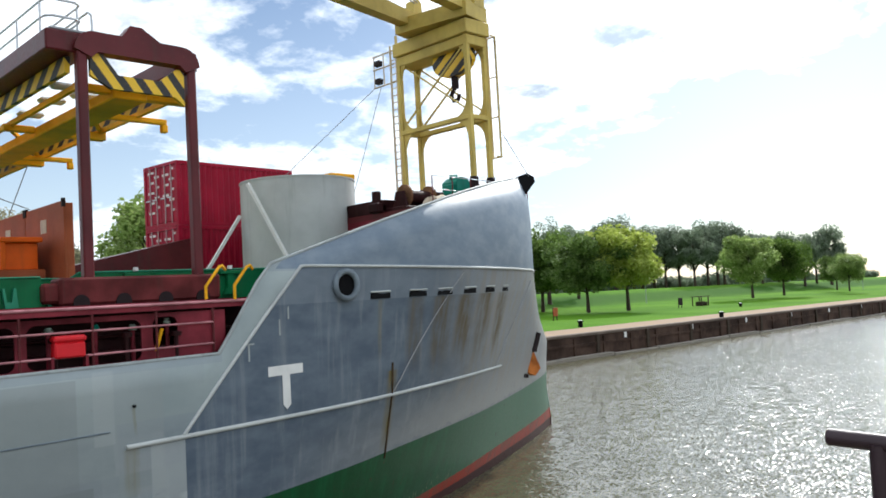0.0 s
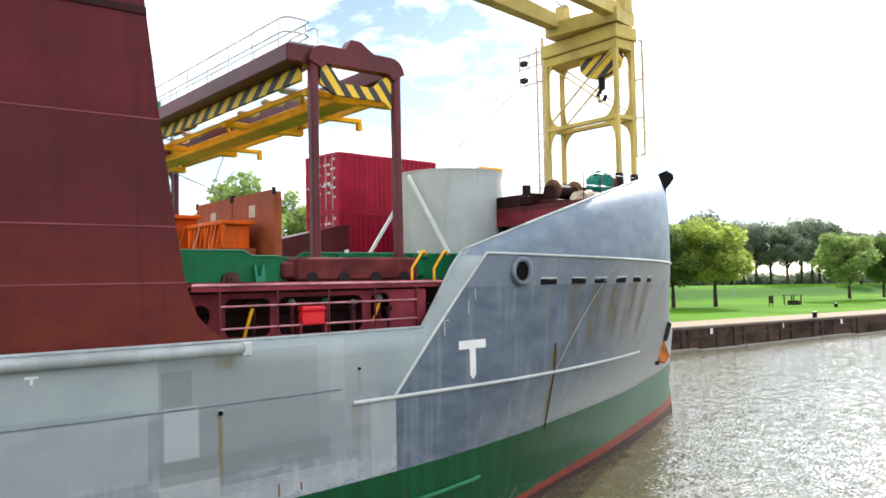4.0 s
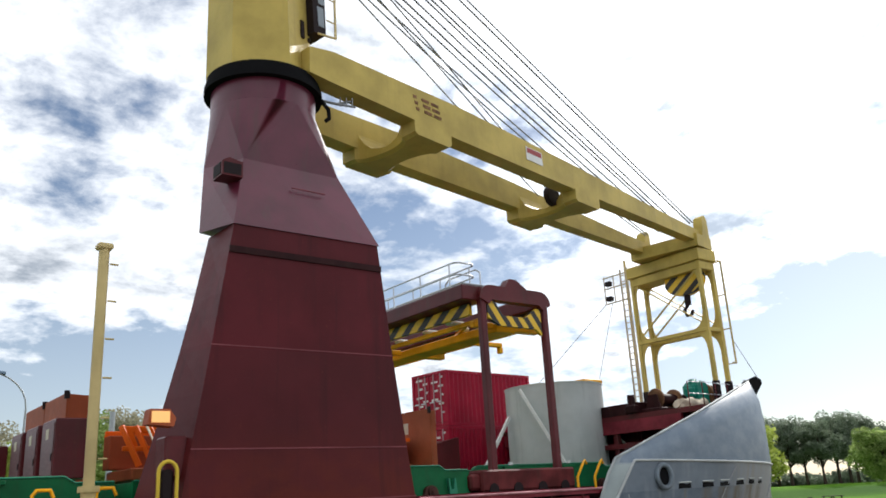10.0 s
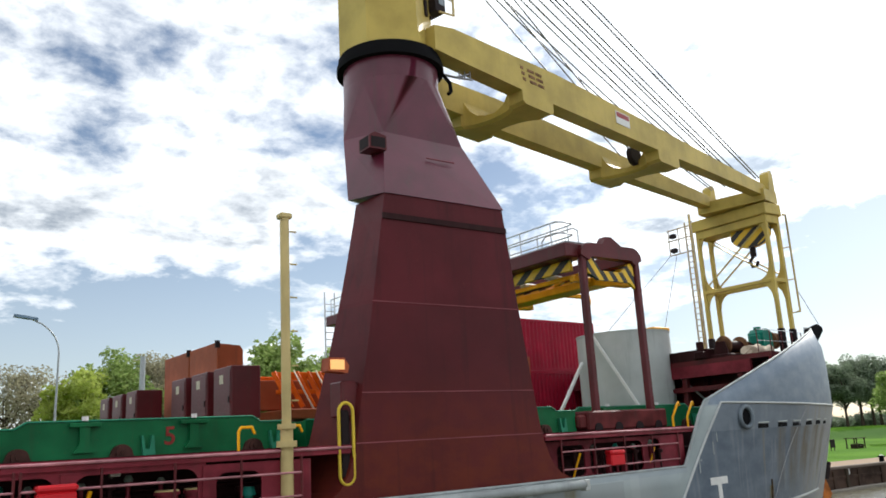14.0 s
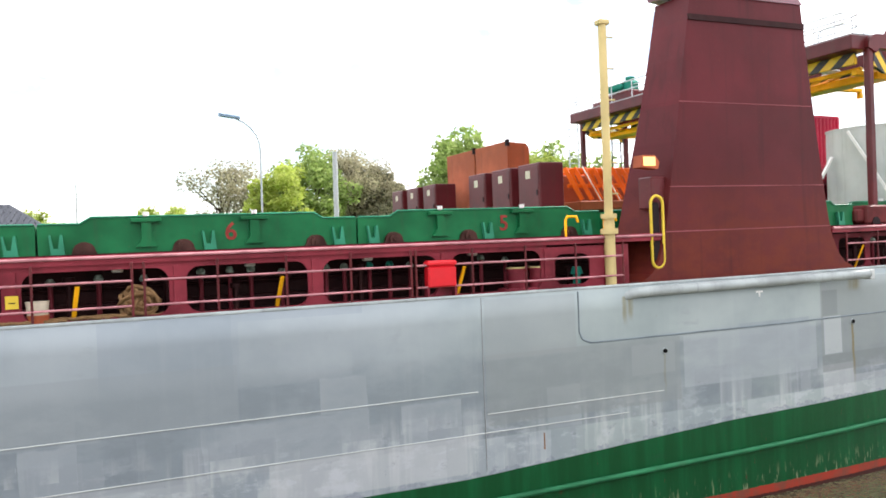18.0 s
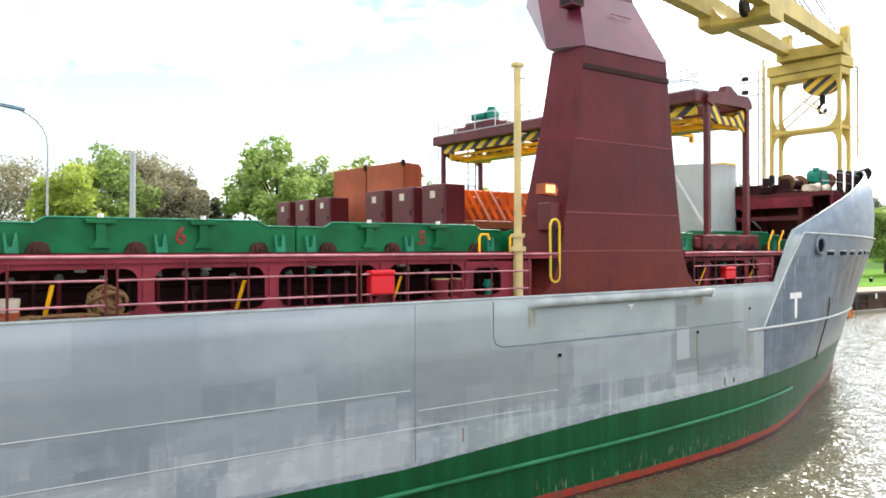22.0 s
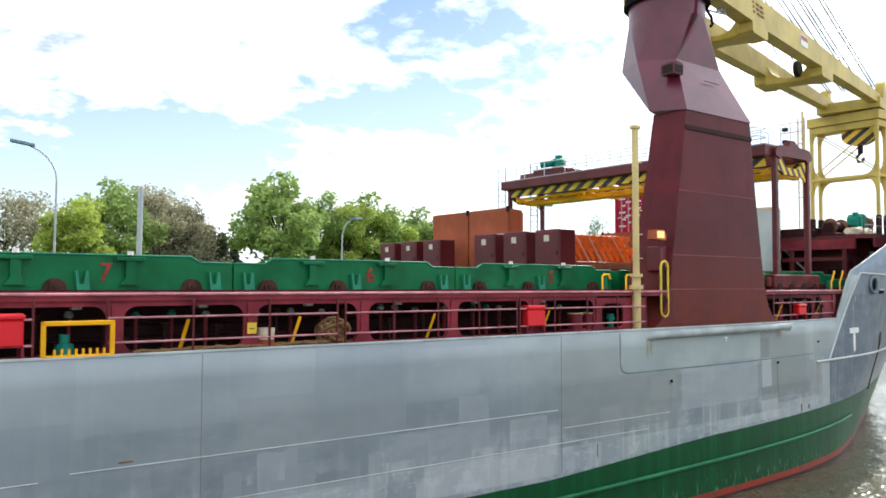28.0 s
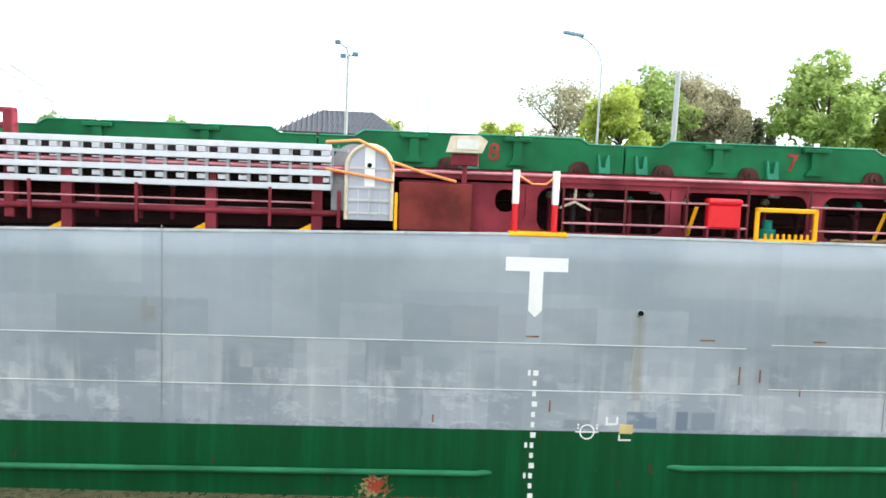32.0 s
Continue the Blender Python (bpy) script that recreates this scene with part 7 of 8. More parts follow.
    g.box(a, a + 0.08, 0.0, 0.06, DECK, 5.98, 0.01).box(b - 0.08, b, 0.0, 0.06, DECK, 5.98, 0.01).box(a, b, 0.0, 0.06, 5.9, 5.98, 0.01).box(a, b, 0.0, 0.06, DECK, DECK + 0.07, 0.01)
    part("frame", g, "bright_yellow", yf)
    for k in range(8):
        g = G()
        x = a + 0.2 + 0.115 * k
        g.box(x, x + 0.04, 0.01, 0.05, DECK + 0.07, DECK + 0.17)
        part("bar", g, "bright_yellow", yf)
    g = G()
    g.cyl((-19.5, 0.6, DECK), (-19.5, 0.6, 5.55), 0.16, n=12).cyl((-19.5, 0.6, 5.55), (-19.5, 0.6, 5.72), 0.09, n=10)
    part("vent_head", g, "teal", ship, "teal mushroom vent")
    rc = thing("rope_coil", (-14.3, 0.75, DECK), "coil of frayed brown mooring rope on deck", "rope")
    g = G()
    rr = random.Random(8)
    # a slumped bale: bights of rope thrown over one another
    for k in range(46):
        c = Vector((-14.12 + rr.uniform(-0.1, 0.1), 0.55 + rr.uniform(-0.06, 0.06), DECK + 0.27 + rr.uniform(-0.04, 0.05)))
        u = Vector((rr.gauss(0, 1), rr.gauss(0, 0.8), rr.gauss(0, 0.7))).normalized()
        v = u.cross(Vector((rr.gauss(0, 1), rr.gauss(0, 1), rr.gauss(0, 1)))).normalized()
        r = rr.uniform(0.15, 0.29)
        pts = [c + (u * math.cos(radians(t)) + v * math.sin(radians(t))) * r * (1 + 0.1 * math.sin(radians(3 * t + 40 * k))) for t in range(0, 250 + rr.randint(0, 90), 20)]
        g.tube([(p.x * 1.0, p.y, max(DECK + 0.03, p.z)) for p in pts], rr.uniform(0.028, 0.045), 6)
    part("coil", g, "rope", rc)
    g = G()
    rr = random.Random(3)
    for j in range(5):
        a = -18.4 + 0.55 * j
        g.tube([(a + 0.2 * k, 0.28 + 0.05 * j + 0.12 * math.sin(1.7 * k + j), DECK + 0.03 + 0.05 * rr.random()) for k in range(14)], 0.03, 6)
    part("loose_end", g, "rope", rc)
    bk = thing("bucket", (-15.7, 0.45, DECK), "weathered pale bucket on deck", "bucket")
    g = G()
    g.cyl((-15.7, 0.45, DECK - 0.02), (-15.7, 0.45, DECK + 0.4), 0.15, 0.19, n=18)
    part("shell", g, "canvas", bk, "pale plastic side")
    g = G()
    g.cyl((-15.7, 0.45, DECK - 0.01), (-15.7, 0.45, DECK + 0.17), 0.165, 0.182, n=18)
    part("stain", g, "rust_orange", bk, "orange stained foot")
    g = G()
    g.box(-16.17, -15.97, 0.30, 0.318, DECK + 0.3, DECK + 0.52, 0.003)
    sn = part("warning_sign", g, "hoop", ship, "small yellow warning sign on a pillar")
    g = G()
    g.box(-16.12, -16.02, 0.295, 0.30, DECK + 0.39, DECK + 0.41)
    part("sign_bar", g, "dark", sn)
    # samson post with its bracket near the crane
    pm = thing("boom_post", (-4.16, 0.27, DECK), "cream painted steel post with rungs", "post")
    g = G()
    g.cyl((-4.16, 0.27, DECK - 0.02), (-4.16, 0.27, 6.9), 0.125, n=16).cyl((-4.16, 0.27, 6.9), (-4.16, 0.27, 11.2), 0.095, n=16)
    part("tube", g, "post_yellow", pm)
    g = G()
    g.cyl((-4.16, 0.27, 6.5), (-4.16, 0.27, 6.62), 0.2, n=16)
    part("collar", g, "post_yellow", pm)
    g = G()
    g.cyl((-4.16, 0.27, 6.85), (-4.16, 0.27, 6.95), 0.18, n=16)
    part("collar", g, "post_yellow", pm)
    g = G()
    g.box(-4.3, -4.02, 0.15, 0.39, 11.16, 11.28, 0.03)
    part("cap", g, "post_yellow", pm)
    for k in range(6):
        g = G()
        g.tube([(-4.05, 0.25, 7.4 + 0.7 * k), (-3.9, 0.25, 7.4 + 0.7 * k)], 0.018, 6)
        part("rung", g, "post_yellow", pm)
    for x in (-4.9, -3.85):
        g = G()
        g.tube([(x, 0.9, 6.45), (x, 0.9, 6.85), (x + 0.06, 0.9, 6.93), (x + 0.28, 0.9, 6.93), (x + 0.34, 0.9, 6.8)], 0.03, 8)
        part("hand_hoop", g, "bright_yellow", ship, "yellow hand hoop")
    for x in (8.8, 9.47):
        g = G()
        g.tube([(x - 0.35, 0.9, 6.45), (x - 0.35, 0.9, 6.75), (x, 0.95, 7.15), (x + 0.1, 1.0, 7.18), (x + 0.2, 1.05, 7.1)], 0.032, 8)
        part("hand_hoop", g, "bright_yellow", ship, "yellow hand hoop")


aft_gear()


# ---- water, banks ----
def water_mat():
    """Murky olive water in short steep ripples that break the sun into points."""
    n = NT("lock_water")

    def ripple(scale, stretch, detail):
        mp = n.t.nodes.new("ShaderNodeMapping")
        mp.inputs["Scale"].default_value = stretch
        n.put(mp.inputs[0], n.co)
        t = n.t.nodes.new("ShaderNodeTexNoise")
        t.inputs["Scale"].default_value, t.inputs["Detail"].default_value, t.inputs["Roughness"].default_value = scale, detail, 0.5
        n.put(t.inputs["Vector"], mp.outputs[0])
        return t.outputs["Color"]

    def vec(op, a, b):
        t = n.t.nodes.new("ShaderNodeVectorMath")
        t.operation = op
        n.put(t.inputs[0], a)
        n.put(t.inputs[1], b)
        return t.outputs[0]
    slope = vec("ADD", vec("MULTIPLY", vec("SUBTRACT", ripple(1.5, (1, 1.3, 1), 1.0), (0.5, 0.5, 0.5)), (0.26, 0.32, 0.0)),
                vec("MULTIPLY", vec("SUBTRACT", ripple(9.0, (1, 1.15, 1), 2.0), (0.5, 0.5, 0.5)), (1.08, 1.2, 0.0)))
    normal = n.t.nodes.new("ShaderNodeVectorMath")
    normal.operation = "NORMALIZE"
    n.put(normal.inputs[0], vec("ADD", slope, (0.0, 0.0, 1.0)))
    n.put(n.b.inputs["Normal"], normal.outputs[0])
    a = n.noise(0.15, detail=3)
    col = n.mix(a, (0.075, 0.068, 0.034), (0.11, 0.10, 0.054))
    n.b.inputs["IOR"].default_value = 1.33
    return n.done(col, 0.15, 0.0, 0.8)


def ground_mat():
    n = NT("grass_ground")
    a = n.noise(0.05, detail=5)
    b = n.noise(0.9, detail=6, rough=0.7)
    c = n.mix(n.step(a, 0.3, 0.7), (0.075, 0.19, 0.010), (0.13, 0.27, 0.018))
    c = n.mix(n.math("MULTIPLY", b, 0.5), c, (0.045, 0.115, 0.008))
    x, y, z = n.xyz()
    reed = n.math("MULTIPLY", n.step(y, 98.0, 108.0), n.math("SUBTRACT", 1.0, n.step(y, 112.0, 118.0)))
    c = n.mix(n.math("MULTIPLY", reed, n.math("MULTIPLY_ADD", b, 0.6, 0.5), clamp=True), c, (0.03, 0.085, 0.012))
    n.bump(b, 0.9, 0.15)
    return n.done(c, 0.95, 0.0, 0.05)


M["water"] = water_mat()
M["grass"] = ground_mat()
M["path"] = simple("sandy_paving", (0.30, 0.205, 0.13), 0.9, vary=0.15, scale=0.5)
M["quay"] = paint("quay_steel", (0.060, 0.036, 0.026), 0.4, 0.85, 0.6, 0.5, 0.6)
M["coping"] = simple("weathered_coping", (0.16, 0.125, 0.10), 0.9, vary=0.35, scale=0.7)
M["concrete"] = simple("concrete", (0.24, 0.215, 0.18), 0.9, vary=0.2, scale=0.8)
M["lamp_post"] = simple("lamp_post_grey", (0.35, 0.38, 0.39), 0.5, 0.3)
M["blue_lamp"] = simple("lamp_head_blue", (0.10, 0.16, 0.22), 0.4)
M["tile"] = simple("roof_tile", (0.05, 0.055, 0.07), 0.6, vary=0.25, scale=4)
M["brick"] = simple("brick", (0.25, 0.10, 0.06), 0.9, vary=0.2, scale=5)
M["bark"] = simple("bark", (0.055, 0.04, 0.028), 0.95, vary=0.3, scale=8, bump=0.5)
M["rail_paint"] = simple("dark_rail_paint", (0.035, 0.02, 0.025), 0.4, vary=0.2)

g = G()
g.add([(-1500, -60, 0), (2500, -60, 0), (2500, 46.5, 0), (-1500, 46.5, 0)], [(0, 1, 2, 3)])
setting("water", g, "water", "olive-brown rippled canal water with sun glitter")
QZ = 2.2
g = G()
prof = [(46.5, QZ - 0.05), (60, QZ + 0.02), (80, QZ + 0.4), (104, QZ + 0.9), (118, 5.9), (126, 6.1), (140, 4.5), (400, 4.5), (3200, 4.5)]
xs = [-1500, -600, -300, -150, -60, 0, 60, 120, 180, 260, 400, 700, 1500, 2600]
vs, fs = [], []
for i, x in enumerate(xs):
    for y, z in prof:
        vs.append((x, y, z))
n = len(prof)
for i in range(len(xs) - 1):
    for k in range(n - 1):
        fs.append((i * n + k, (i + 1) * n + k, (i + 1) * n + k + 1, i * n + k + 1))
g.add(vs, fs, True)
setting("ground", g, "grass", "mown green grass of the far bank rising to a dike")
g = G()
g.box(-1400, 2400, 46.45, 54.0, QZ - 0.02, QZ + 0.1)
setting("pavement", g, "path", "sandy paved strip along the quay")
g = G()
g.box(-1400, 2400, 46.3, 46.8, -3, QZ - 0.12)
qw = setting("wall_quay", g, "quay", "dark weathered quay wall")
ORIGIN[qw.name] = Vector((0, 0, 0))
g = G()
g.box(-0.22, 0.22, -0.02, 0.02, -0.28, 0.28, 0.01)
mark = mesh_of("depth_mark", g, "white")
for k in range(16):
    piece("depth_mark", mark, qw, (44 + 13.5 * k, 46.14, QZ - 0.42))
for k in range(24):
    g = G()
    x = 30 + 9.0 * k
    g.box(x, x + 0.5, 46.08, 46.32, 0.1, QZ - 0.1, 0.04)
    part("fender_pile", g, "bark", qw, "dark timber fender pile")
g = G()
for k in range(150):
    x = -120 + 4.8 * k
    g.box(x, x + 0.3, 46.16, 46.32, 0.15, QZ - 0.3)
for k in range(150):
    x = -120 + 2.4 * k
    g.box(x, x + 2.4, 46.18, 46.31, 1.15, 1.4)
setting("quay_fender", g, "quay", "timber fender posts and waler along the quay", "stuff")
g = G()
g.box(-1400, 2400, 46.2, 46.95, QZ - 0.12, QZ + 0.16, 0.05)
setting("quay_coping", g, "coping", "weathered brown coping of the quay")
g = G()
for k in range(60):
    g.box(-60 + 8 * k, -52.03 + 8 * k, 45.55 - 0.12 * (k % 3), 46.2, -0.4, 0.16 + 0.05 * ((k * 5) % 4), 0.05)
setting("quay_step", g, "concrete", "pale weathered footing at the waterline", "stuff")

# near side: the lock platform the camera stands on
g = G()
g.box(-80, 3.15, -30, 0.6, -3, EYE - 1.65, 0.05)
setting("lock_platform", g, "concrete", "concrete lock island")
g = G()
g.box(3.15, 400, -60, -9, -3, EYE - 1.65, 0.05)
setting("near_bank", g, "concrete", "concrete near bank")
hr = thing("handrail", (2.95, 0.5, EYE - 1.65), "dark painted tube handrail at the platform end", "railing", "", False)
g = G()
g.tube([(2.97, 1.13, EYE - 0.55), (2.95, 0.9, EYE - 0.555), (2.93, -3.0, EYE - 0.56)], 0.03, 12)
part("rail", g, "rail_paint", hr)
for y in (0.965, -1.0, -2.9):
    g = G()
    g.cyl((2.945, y, EYE - 1.66), (2.945, y, EYE - 0.56), 0.027, n=12)
    part("post", g, "rail_paint", hr)
g = G()
g.tube([(2.945, 0.96, EYE - 1.05), (2.93, -3.0, EYE - 1.05)], 0.02, 10)
part("mid_rail", g, "rail_paint", hr)
g = G()
g.box(2.6, 3.15, 0.6, 1.3, EYE - 1.85, EYE - 1.65, 0.02)
part("ledge", g, "concrete", hr)


# ---- bank furniture ----
def lamp_post(x, y, h, arm, turn=0.0, name="street_lamp"):
    z0 = QZ
    lp = thing(name, (x, y, z0), "tall grey street lamp with a curved arm", "street lamp", "street lamps", False)
    g = G()
    g.cyl((x, y, z0 - 0.1), (x, y, z0 + h * 0.84), 0.09, 0.055, n=10)
    part("pole", g, "lamp_post", lp)
    g = G()
    dx, dy = math.cos(turn), math.sin(turn)
    pts = [(x + dx * arm * (1 - math.cos(radians(t))), y + dy * arm * (1 - math.cos(radians(t))), z0 + h * 0.84 + h * 0.16 * math.sin(radians(t))) for t in range(0, 71, 14)]
    g.tube(pts, 0.045, 8)
    part("arm", g, "lamp_post", lp)
    ex, ey, ez = pts[-1]
    g = G()
    g.loft([[(ex + dx * s + dy * w, ey + dy * s - dx * w, ez + zz + 0.12 * s) for w, zz in ((-a, 0), (a, 0), (a * 0.6, 0.16), (-a * 0.6, 0.16))] for s, a in ((-0.25, 0.1), (0.3, 0.22), (1.0, 0.17))])
    part("head", g, "blue_lamp", lp, "blue-grey lamp head")


lamp_post(9.85, 50.6, 12.25, 2.2, math.pi)
lamp_post(33.6, 59.6, 10.2, 1.6, 0.15)
lamp_post(160.0, 98.0, 8.6, 1.4, math.pi)
lamp_post(258.0, 85.0, 10.0, 1.6, math.pi)
for x, y, h in ((16.2, 56.3, 10.9), (-0.75, 66, 9.3)):
    p = thing("pole", (x, y, QZ), "plain grey steel pole on the bank", "pole", "bank poles", False)
    g = G()
    r = 0.18 if h > 10 else 0.06
    g.cyl((x, y, QZ - 0.1), (x, y, QZ + h), r * 1.1, r, n=10)
    part("shaft", g, "lamp_post", p)
x, y = -6.45, 58.6
cm = thing("camera_pole", (x, y, QZ), "grey pole with signal heads and an aerial", "pole", "", False)
g = G()
g.cyl((x, y, QZ - 0.1), (x, y, 13.6), 0.14, 0.1, n=10)
part("shaft", g, "lamp_post", cm)
g = G()
g.tube([(x - 0.7, y, 14.4), (x - 0.1, y, 14.0), (x, y, 13.4), (x + 0.5, y, 13.6)], 0.06, 8).cyl((x, y, 13.4), (x, y, 15.4), 0.03, n=6)
part("crosstree", g, "lamp_post", cm)
for dx, z in ((-0.75, 14.25), (0.5, 13.45), (-0.35, 13.3)):
    g = G()
    g.box(x + dx - 0.2, x + dx + 0.2, y - 0.15, y + 0.15, z, z + 0.3, 0.05)
    part("signal_head", g, "blue_lamp", cm)


def house():
    h = thing("house", (-7.5, 70, QZ), "brick house with a dark tiled hipped roof", "house", "", False)
    x0, x1, y0, y1 = -13.0, -2.5, 66.5, 76
    g = G()
    g.box(x0 + 0.5, x1 - 0.5, y0 + 0.5, y1 - 0.5, QZ - 0.1, 8.4)
    part("wall", g, "brick", h)
    g = G()
    ra, rb = (-9.9, 71.2, 10.35), (-5.5, 71.2, 10.35)
    g.add([(x0, y0, 8.3), (x1, y0, 8.3), (x1, y1, 8.3), (x0, y1, 8.3), ra, rb], [(0, 1, 5, 4), (1, 2, 5), (2, 3, 4, 5), (3, 0, 4), (0, 3, 2, 1)])
    rf = part("roof", g, "tile", h, "dark tiled hipped roof")
    # courses of tiles on the slope that faces the water
    for k in range(9):
        t0 = k / 9
        g = G()
        z = 8.3 + 2.05 * t0
        y = y0 + (71.2 - y0) * t0
        xa = x0 + (ra[0] - x0) * t0
        xb = x1 + (rb[0] - x1) * t0
        m = int((xb - xa) / 0.42)
        for j in range(m):
            xx = xa + (xb - xa) * j / m
            g.cyl((xx, y - 0.06, z + 0.0), (xx, y + 0.52, z + 0.22), 0.07, n=6, caps=False)
        part("tile_course", g, "tile", rf)
    for x in (-11, -8.2, -5.2):
        g = G()
        g.box(x, x + 1.2, y0 + 0.42, y0 + 0.5, 5.2, 6.6, 0.02)
        w = part("window", g, "white", h)
        g = G()
        g.box(x + 0.1, x + 1.1, y0 + 0.4, y0 + 0.42, 5.3, 6.5)
        part("pane", g, "dark", w)


house()


def leaf_mat(name, col, col2):
    n = NT(name)
    r = n.island()
    a = n.noise(0.45, detail=4)
    c = n.mix(r, col, col2)
    c = n.mix(n.math("MULTIPLY", n.step(a, 0.35, 0.7), 0.65), c, tuple(v * 0.5 for v in col))
    tr = n.t.nodes.new("ShaderNodeBsdfTranslucent")
    n.put(tr.inputs[0], c)
    mx = n.t.nodes.new("ShaderNodeMixShader")
    mx.inputs[0].default_value = 0.5
    out = n.t.nodes["Material Output"]
    m = n.done(c, 0.55, 0.0, 0.3)
    n.t.links.new(n.b.outputs[0], mx.inputs[1])
    n.t.links.new(tr.outputs[0], mx.inputs[2])
    n.t.links.new(mx.outputs[0], out.inputs[0])
    return m


M["leaf"] = leaf_mat("leaves_green", (0.22, 0.33, 0.08), (0.46, 0.56, 0.20))
M["leaf_park"] = leaf_mat("leaves_park", (0.10, 0.17, 0.035), (0.22, 0.32, 0.08))
M["leaf_bright"] = leaf_mat("leaves_bright", (0.34, 0.43, 0.06), (0.54, 0.60, 0.17))
# greens paled and greyed to carry the haze over the far wood
M["leaf_wood"] = leaf_mat("leaves_wood", (0.17, 0.22, 0.15), (0.30, 0.36, 0.25))
M["leaf_dark"] = leaf_mat("leaves_conifer", (0.11, 0.13, 0.09), (0.20, 0.22, 0.15))
M["leaf_brown"] = leaf_mat("leaves_budding", (0.32, 0.29, 0.19), (0.50, 0.48, 0.32))


def tree_mesh(seed, h, w, leaves, size, base=0.22, cone=False):
    """A tapered trunk with limbs and twigs, and a crown of leaf clumps with gaps between them."""
    rng = random.Random(seed)
    tr, cr = G(), G()
    top = Vector((rng.uniform(-0.3, 0.3), rng.uniform(-0.3, 0.3), h * (0.97 if cone else 0.8)))
    spine = [Vector((0, 0, -0.2)), Vector((0.05, 0.02, h * 0.18)), top * 0.5 + Vector((0.12, 0.05, 0)), top * 0.78, top]
    radii = [h * v for v in (0.026, 0.019, 0.012, 0.006, 0.0015)]
    for k in range(4):
        tr.cyl(spine[k], spine[k + 1], radii[k], radii[k + 1], 8, False)
    tips = []
    limbs = 34 if cone else 26
    for k in range(limbs):
        f = (k + 0.5) / limbs
        z = h * (base + (0.93 - base) * f) if cone else h * rng.uniform(base, 0.76)
        a = k * 2.4 + rng.uniform(-0.4, 0.4)
        if cone:
            reach = w * 0.5 * (1.02 - f) * rng.uniform(0.8, 1.1)
            p2 = Vector((math.cos(a) * reach, math.sin(a) * reach, z - 0.12 * reach))
            p0 = Vector((0, 0, z))
        else:
            reach = w * 0.5 * rng.uniform(0.5, 1.0) * math.sin(math.pi * min(1, max(0.12, (z / h - base * 0.6) / (1.05 - base * 0.6)))) ** 0.6
            p2 = Vector((math.cos(a) * reach, math.sin(a) * reach, z + h * rng.uniform(0.02, 0.15)))
            p0 = Vector((0, 0, z * 0.8))
        p1 = p0.lerp(p2, 0.5) + Vector((0, 0, -h * 0.012))
        tr.cyl(p0, p1, h * 0.0065, h * 0.004, 5, False).cyl(p1, p2, h * 0.004, h * 0.0012, 5, False)
        s = 0.5 if cone else 1.0
        tips.append((p2, rng.uniform(0.12, 0.20) * w * s))
        tips.append((p1.lerp(p2, 0.4) + Vector((0, 0, h * 0.04 * s)), rng.uniform(0.11, 0.19) * w * s))
        for _ in range(0 if cone else 2):
            q = p1.lerp(p2, rng.uniform(0.5, 0.9))
            e = q + Vector((rng.gauss(0, 1), rng.gauss(0, 1), rng.uniform(0, 1))).normalized() * w * rng.uniform(0.1, 0.2)
            tr.cyl(q, e, h * 0.002, h * 0.0008, 4, False)
            tips.append((e, rng.uniform(0.06, 0.12) * w))
    for k in range(0 if cone else 8):
        tips.append((Vector((rng.gauss(0, 0.13 * w), rng.gauss(0, 0.13 * w), h * rng.uniform(0.74, 0.93))), rng.uniform(0.08, 0.16) * w))
    vs, fs = [], []
    total = sum(r * r for c, r in tips)
    for c, r in tips:
        for _ in range(int(leaves * r * r / total)):
            d = Vector((rng.gauss(0, 1), rng.gauss(0, 1), rng.gauss(0, 0.8)))
            out = d.normalized()
            p = c + out * r * rng.uniform(0.3, 1.0) ** 0.55
            u = Vector((rng.gauss(0, 1), rng.gauss(0, 1), rng.gauss(0, 0.6))).normalized()
            v = u.orthogonal().normalized()
            s = size * rng.uniform(0.6, 1.4)
            o = len(vs)
            b = u.cross(v) * s * 0.35
            vs += [p - u * s, p + v * s * 0.55 + b, p + u * s, p - v * s * 0.55 + b]
            fs.append((o, o + 1, o + 2, o + 3))
    cr.add(vs, fs)
    return tr, cr


TREES = {}


def tree(kind, x, y, z, scale=1.0, rot=0.0, label="leafy park tree on the far bank"):
    if kind not in TREES:
        seed, h, w, leaves, size, mat, base = KINDS[kind]
        tr, cr = tree_mesh(seed, h, w, leaves, size, base, kind == "conifer")
        TREES[kind] = (mesh_of("trunk", tr, "bark"), mesh_of("crown", cr, mat))
    t = new("tree")
    tagged(t, label, "tree", "bank trees")
    t.location, t.rotation_euler, t.scale = (x, y, z), (0, 0, rot), (scale, scale, scale)
    for nm, me in zip(("trunk", "crown"), TREES[kind]):
        o = new(nm, me)
        o.parent = t
    return t


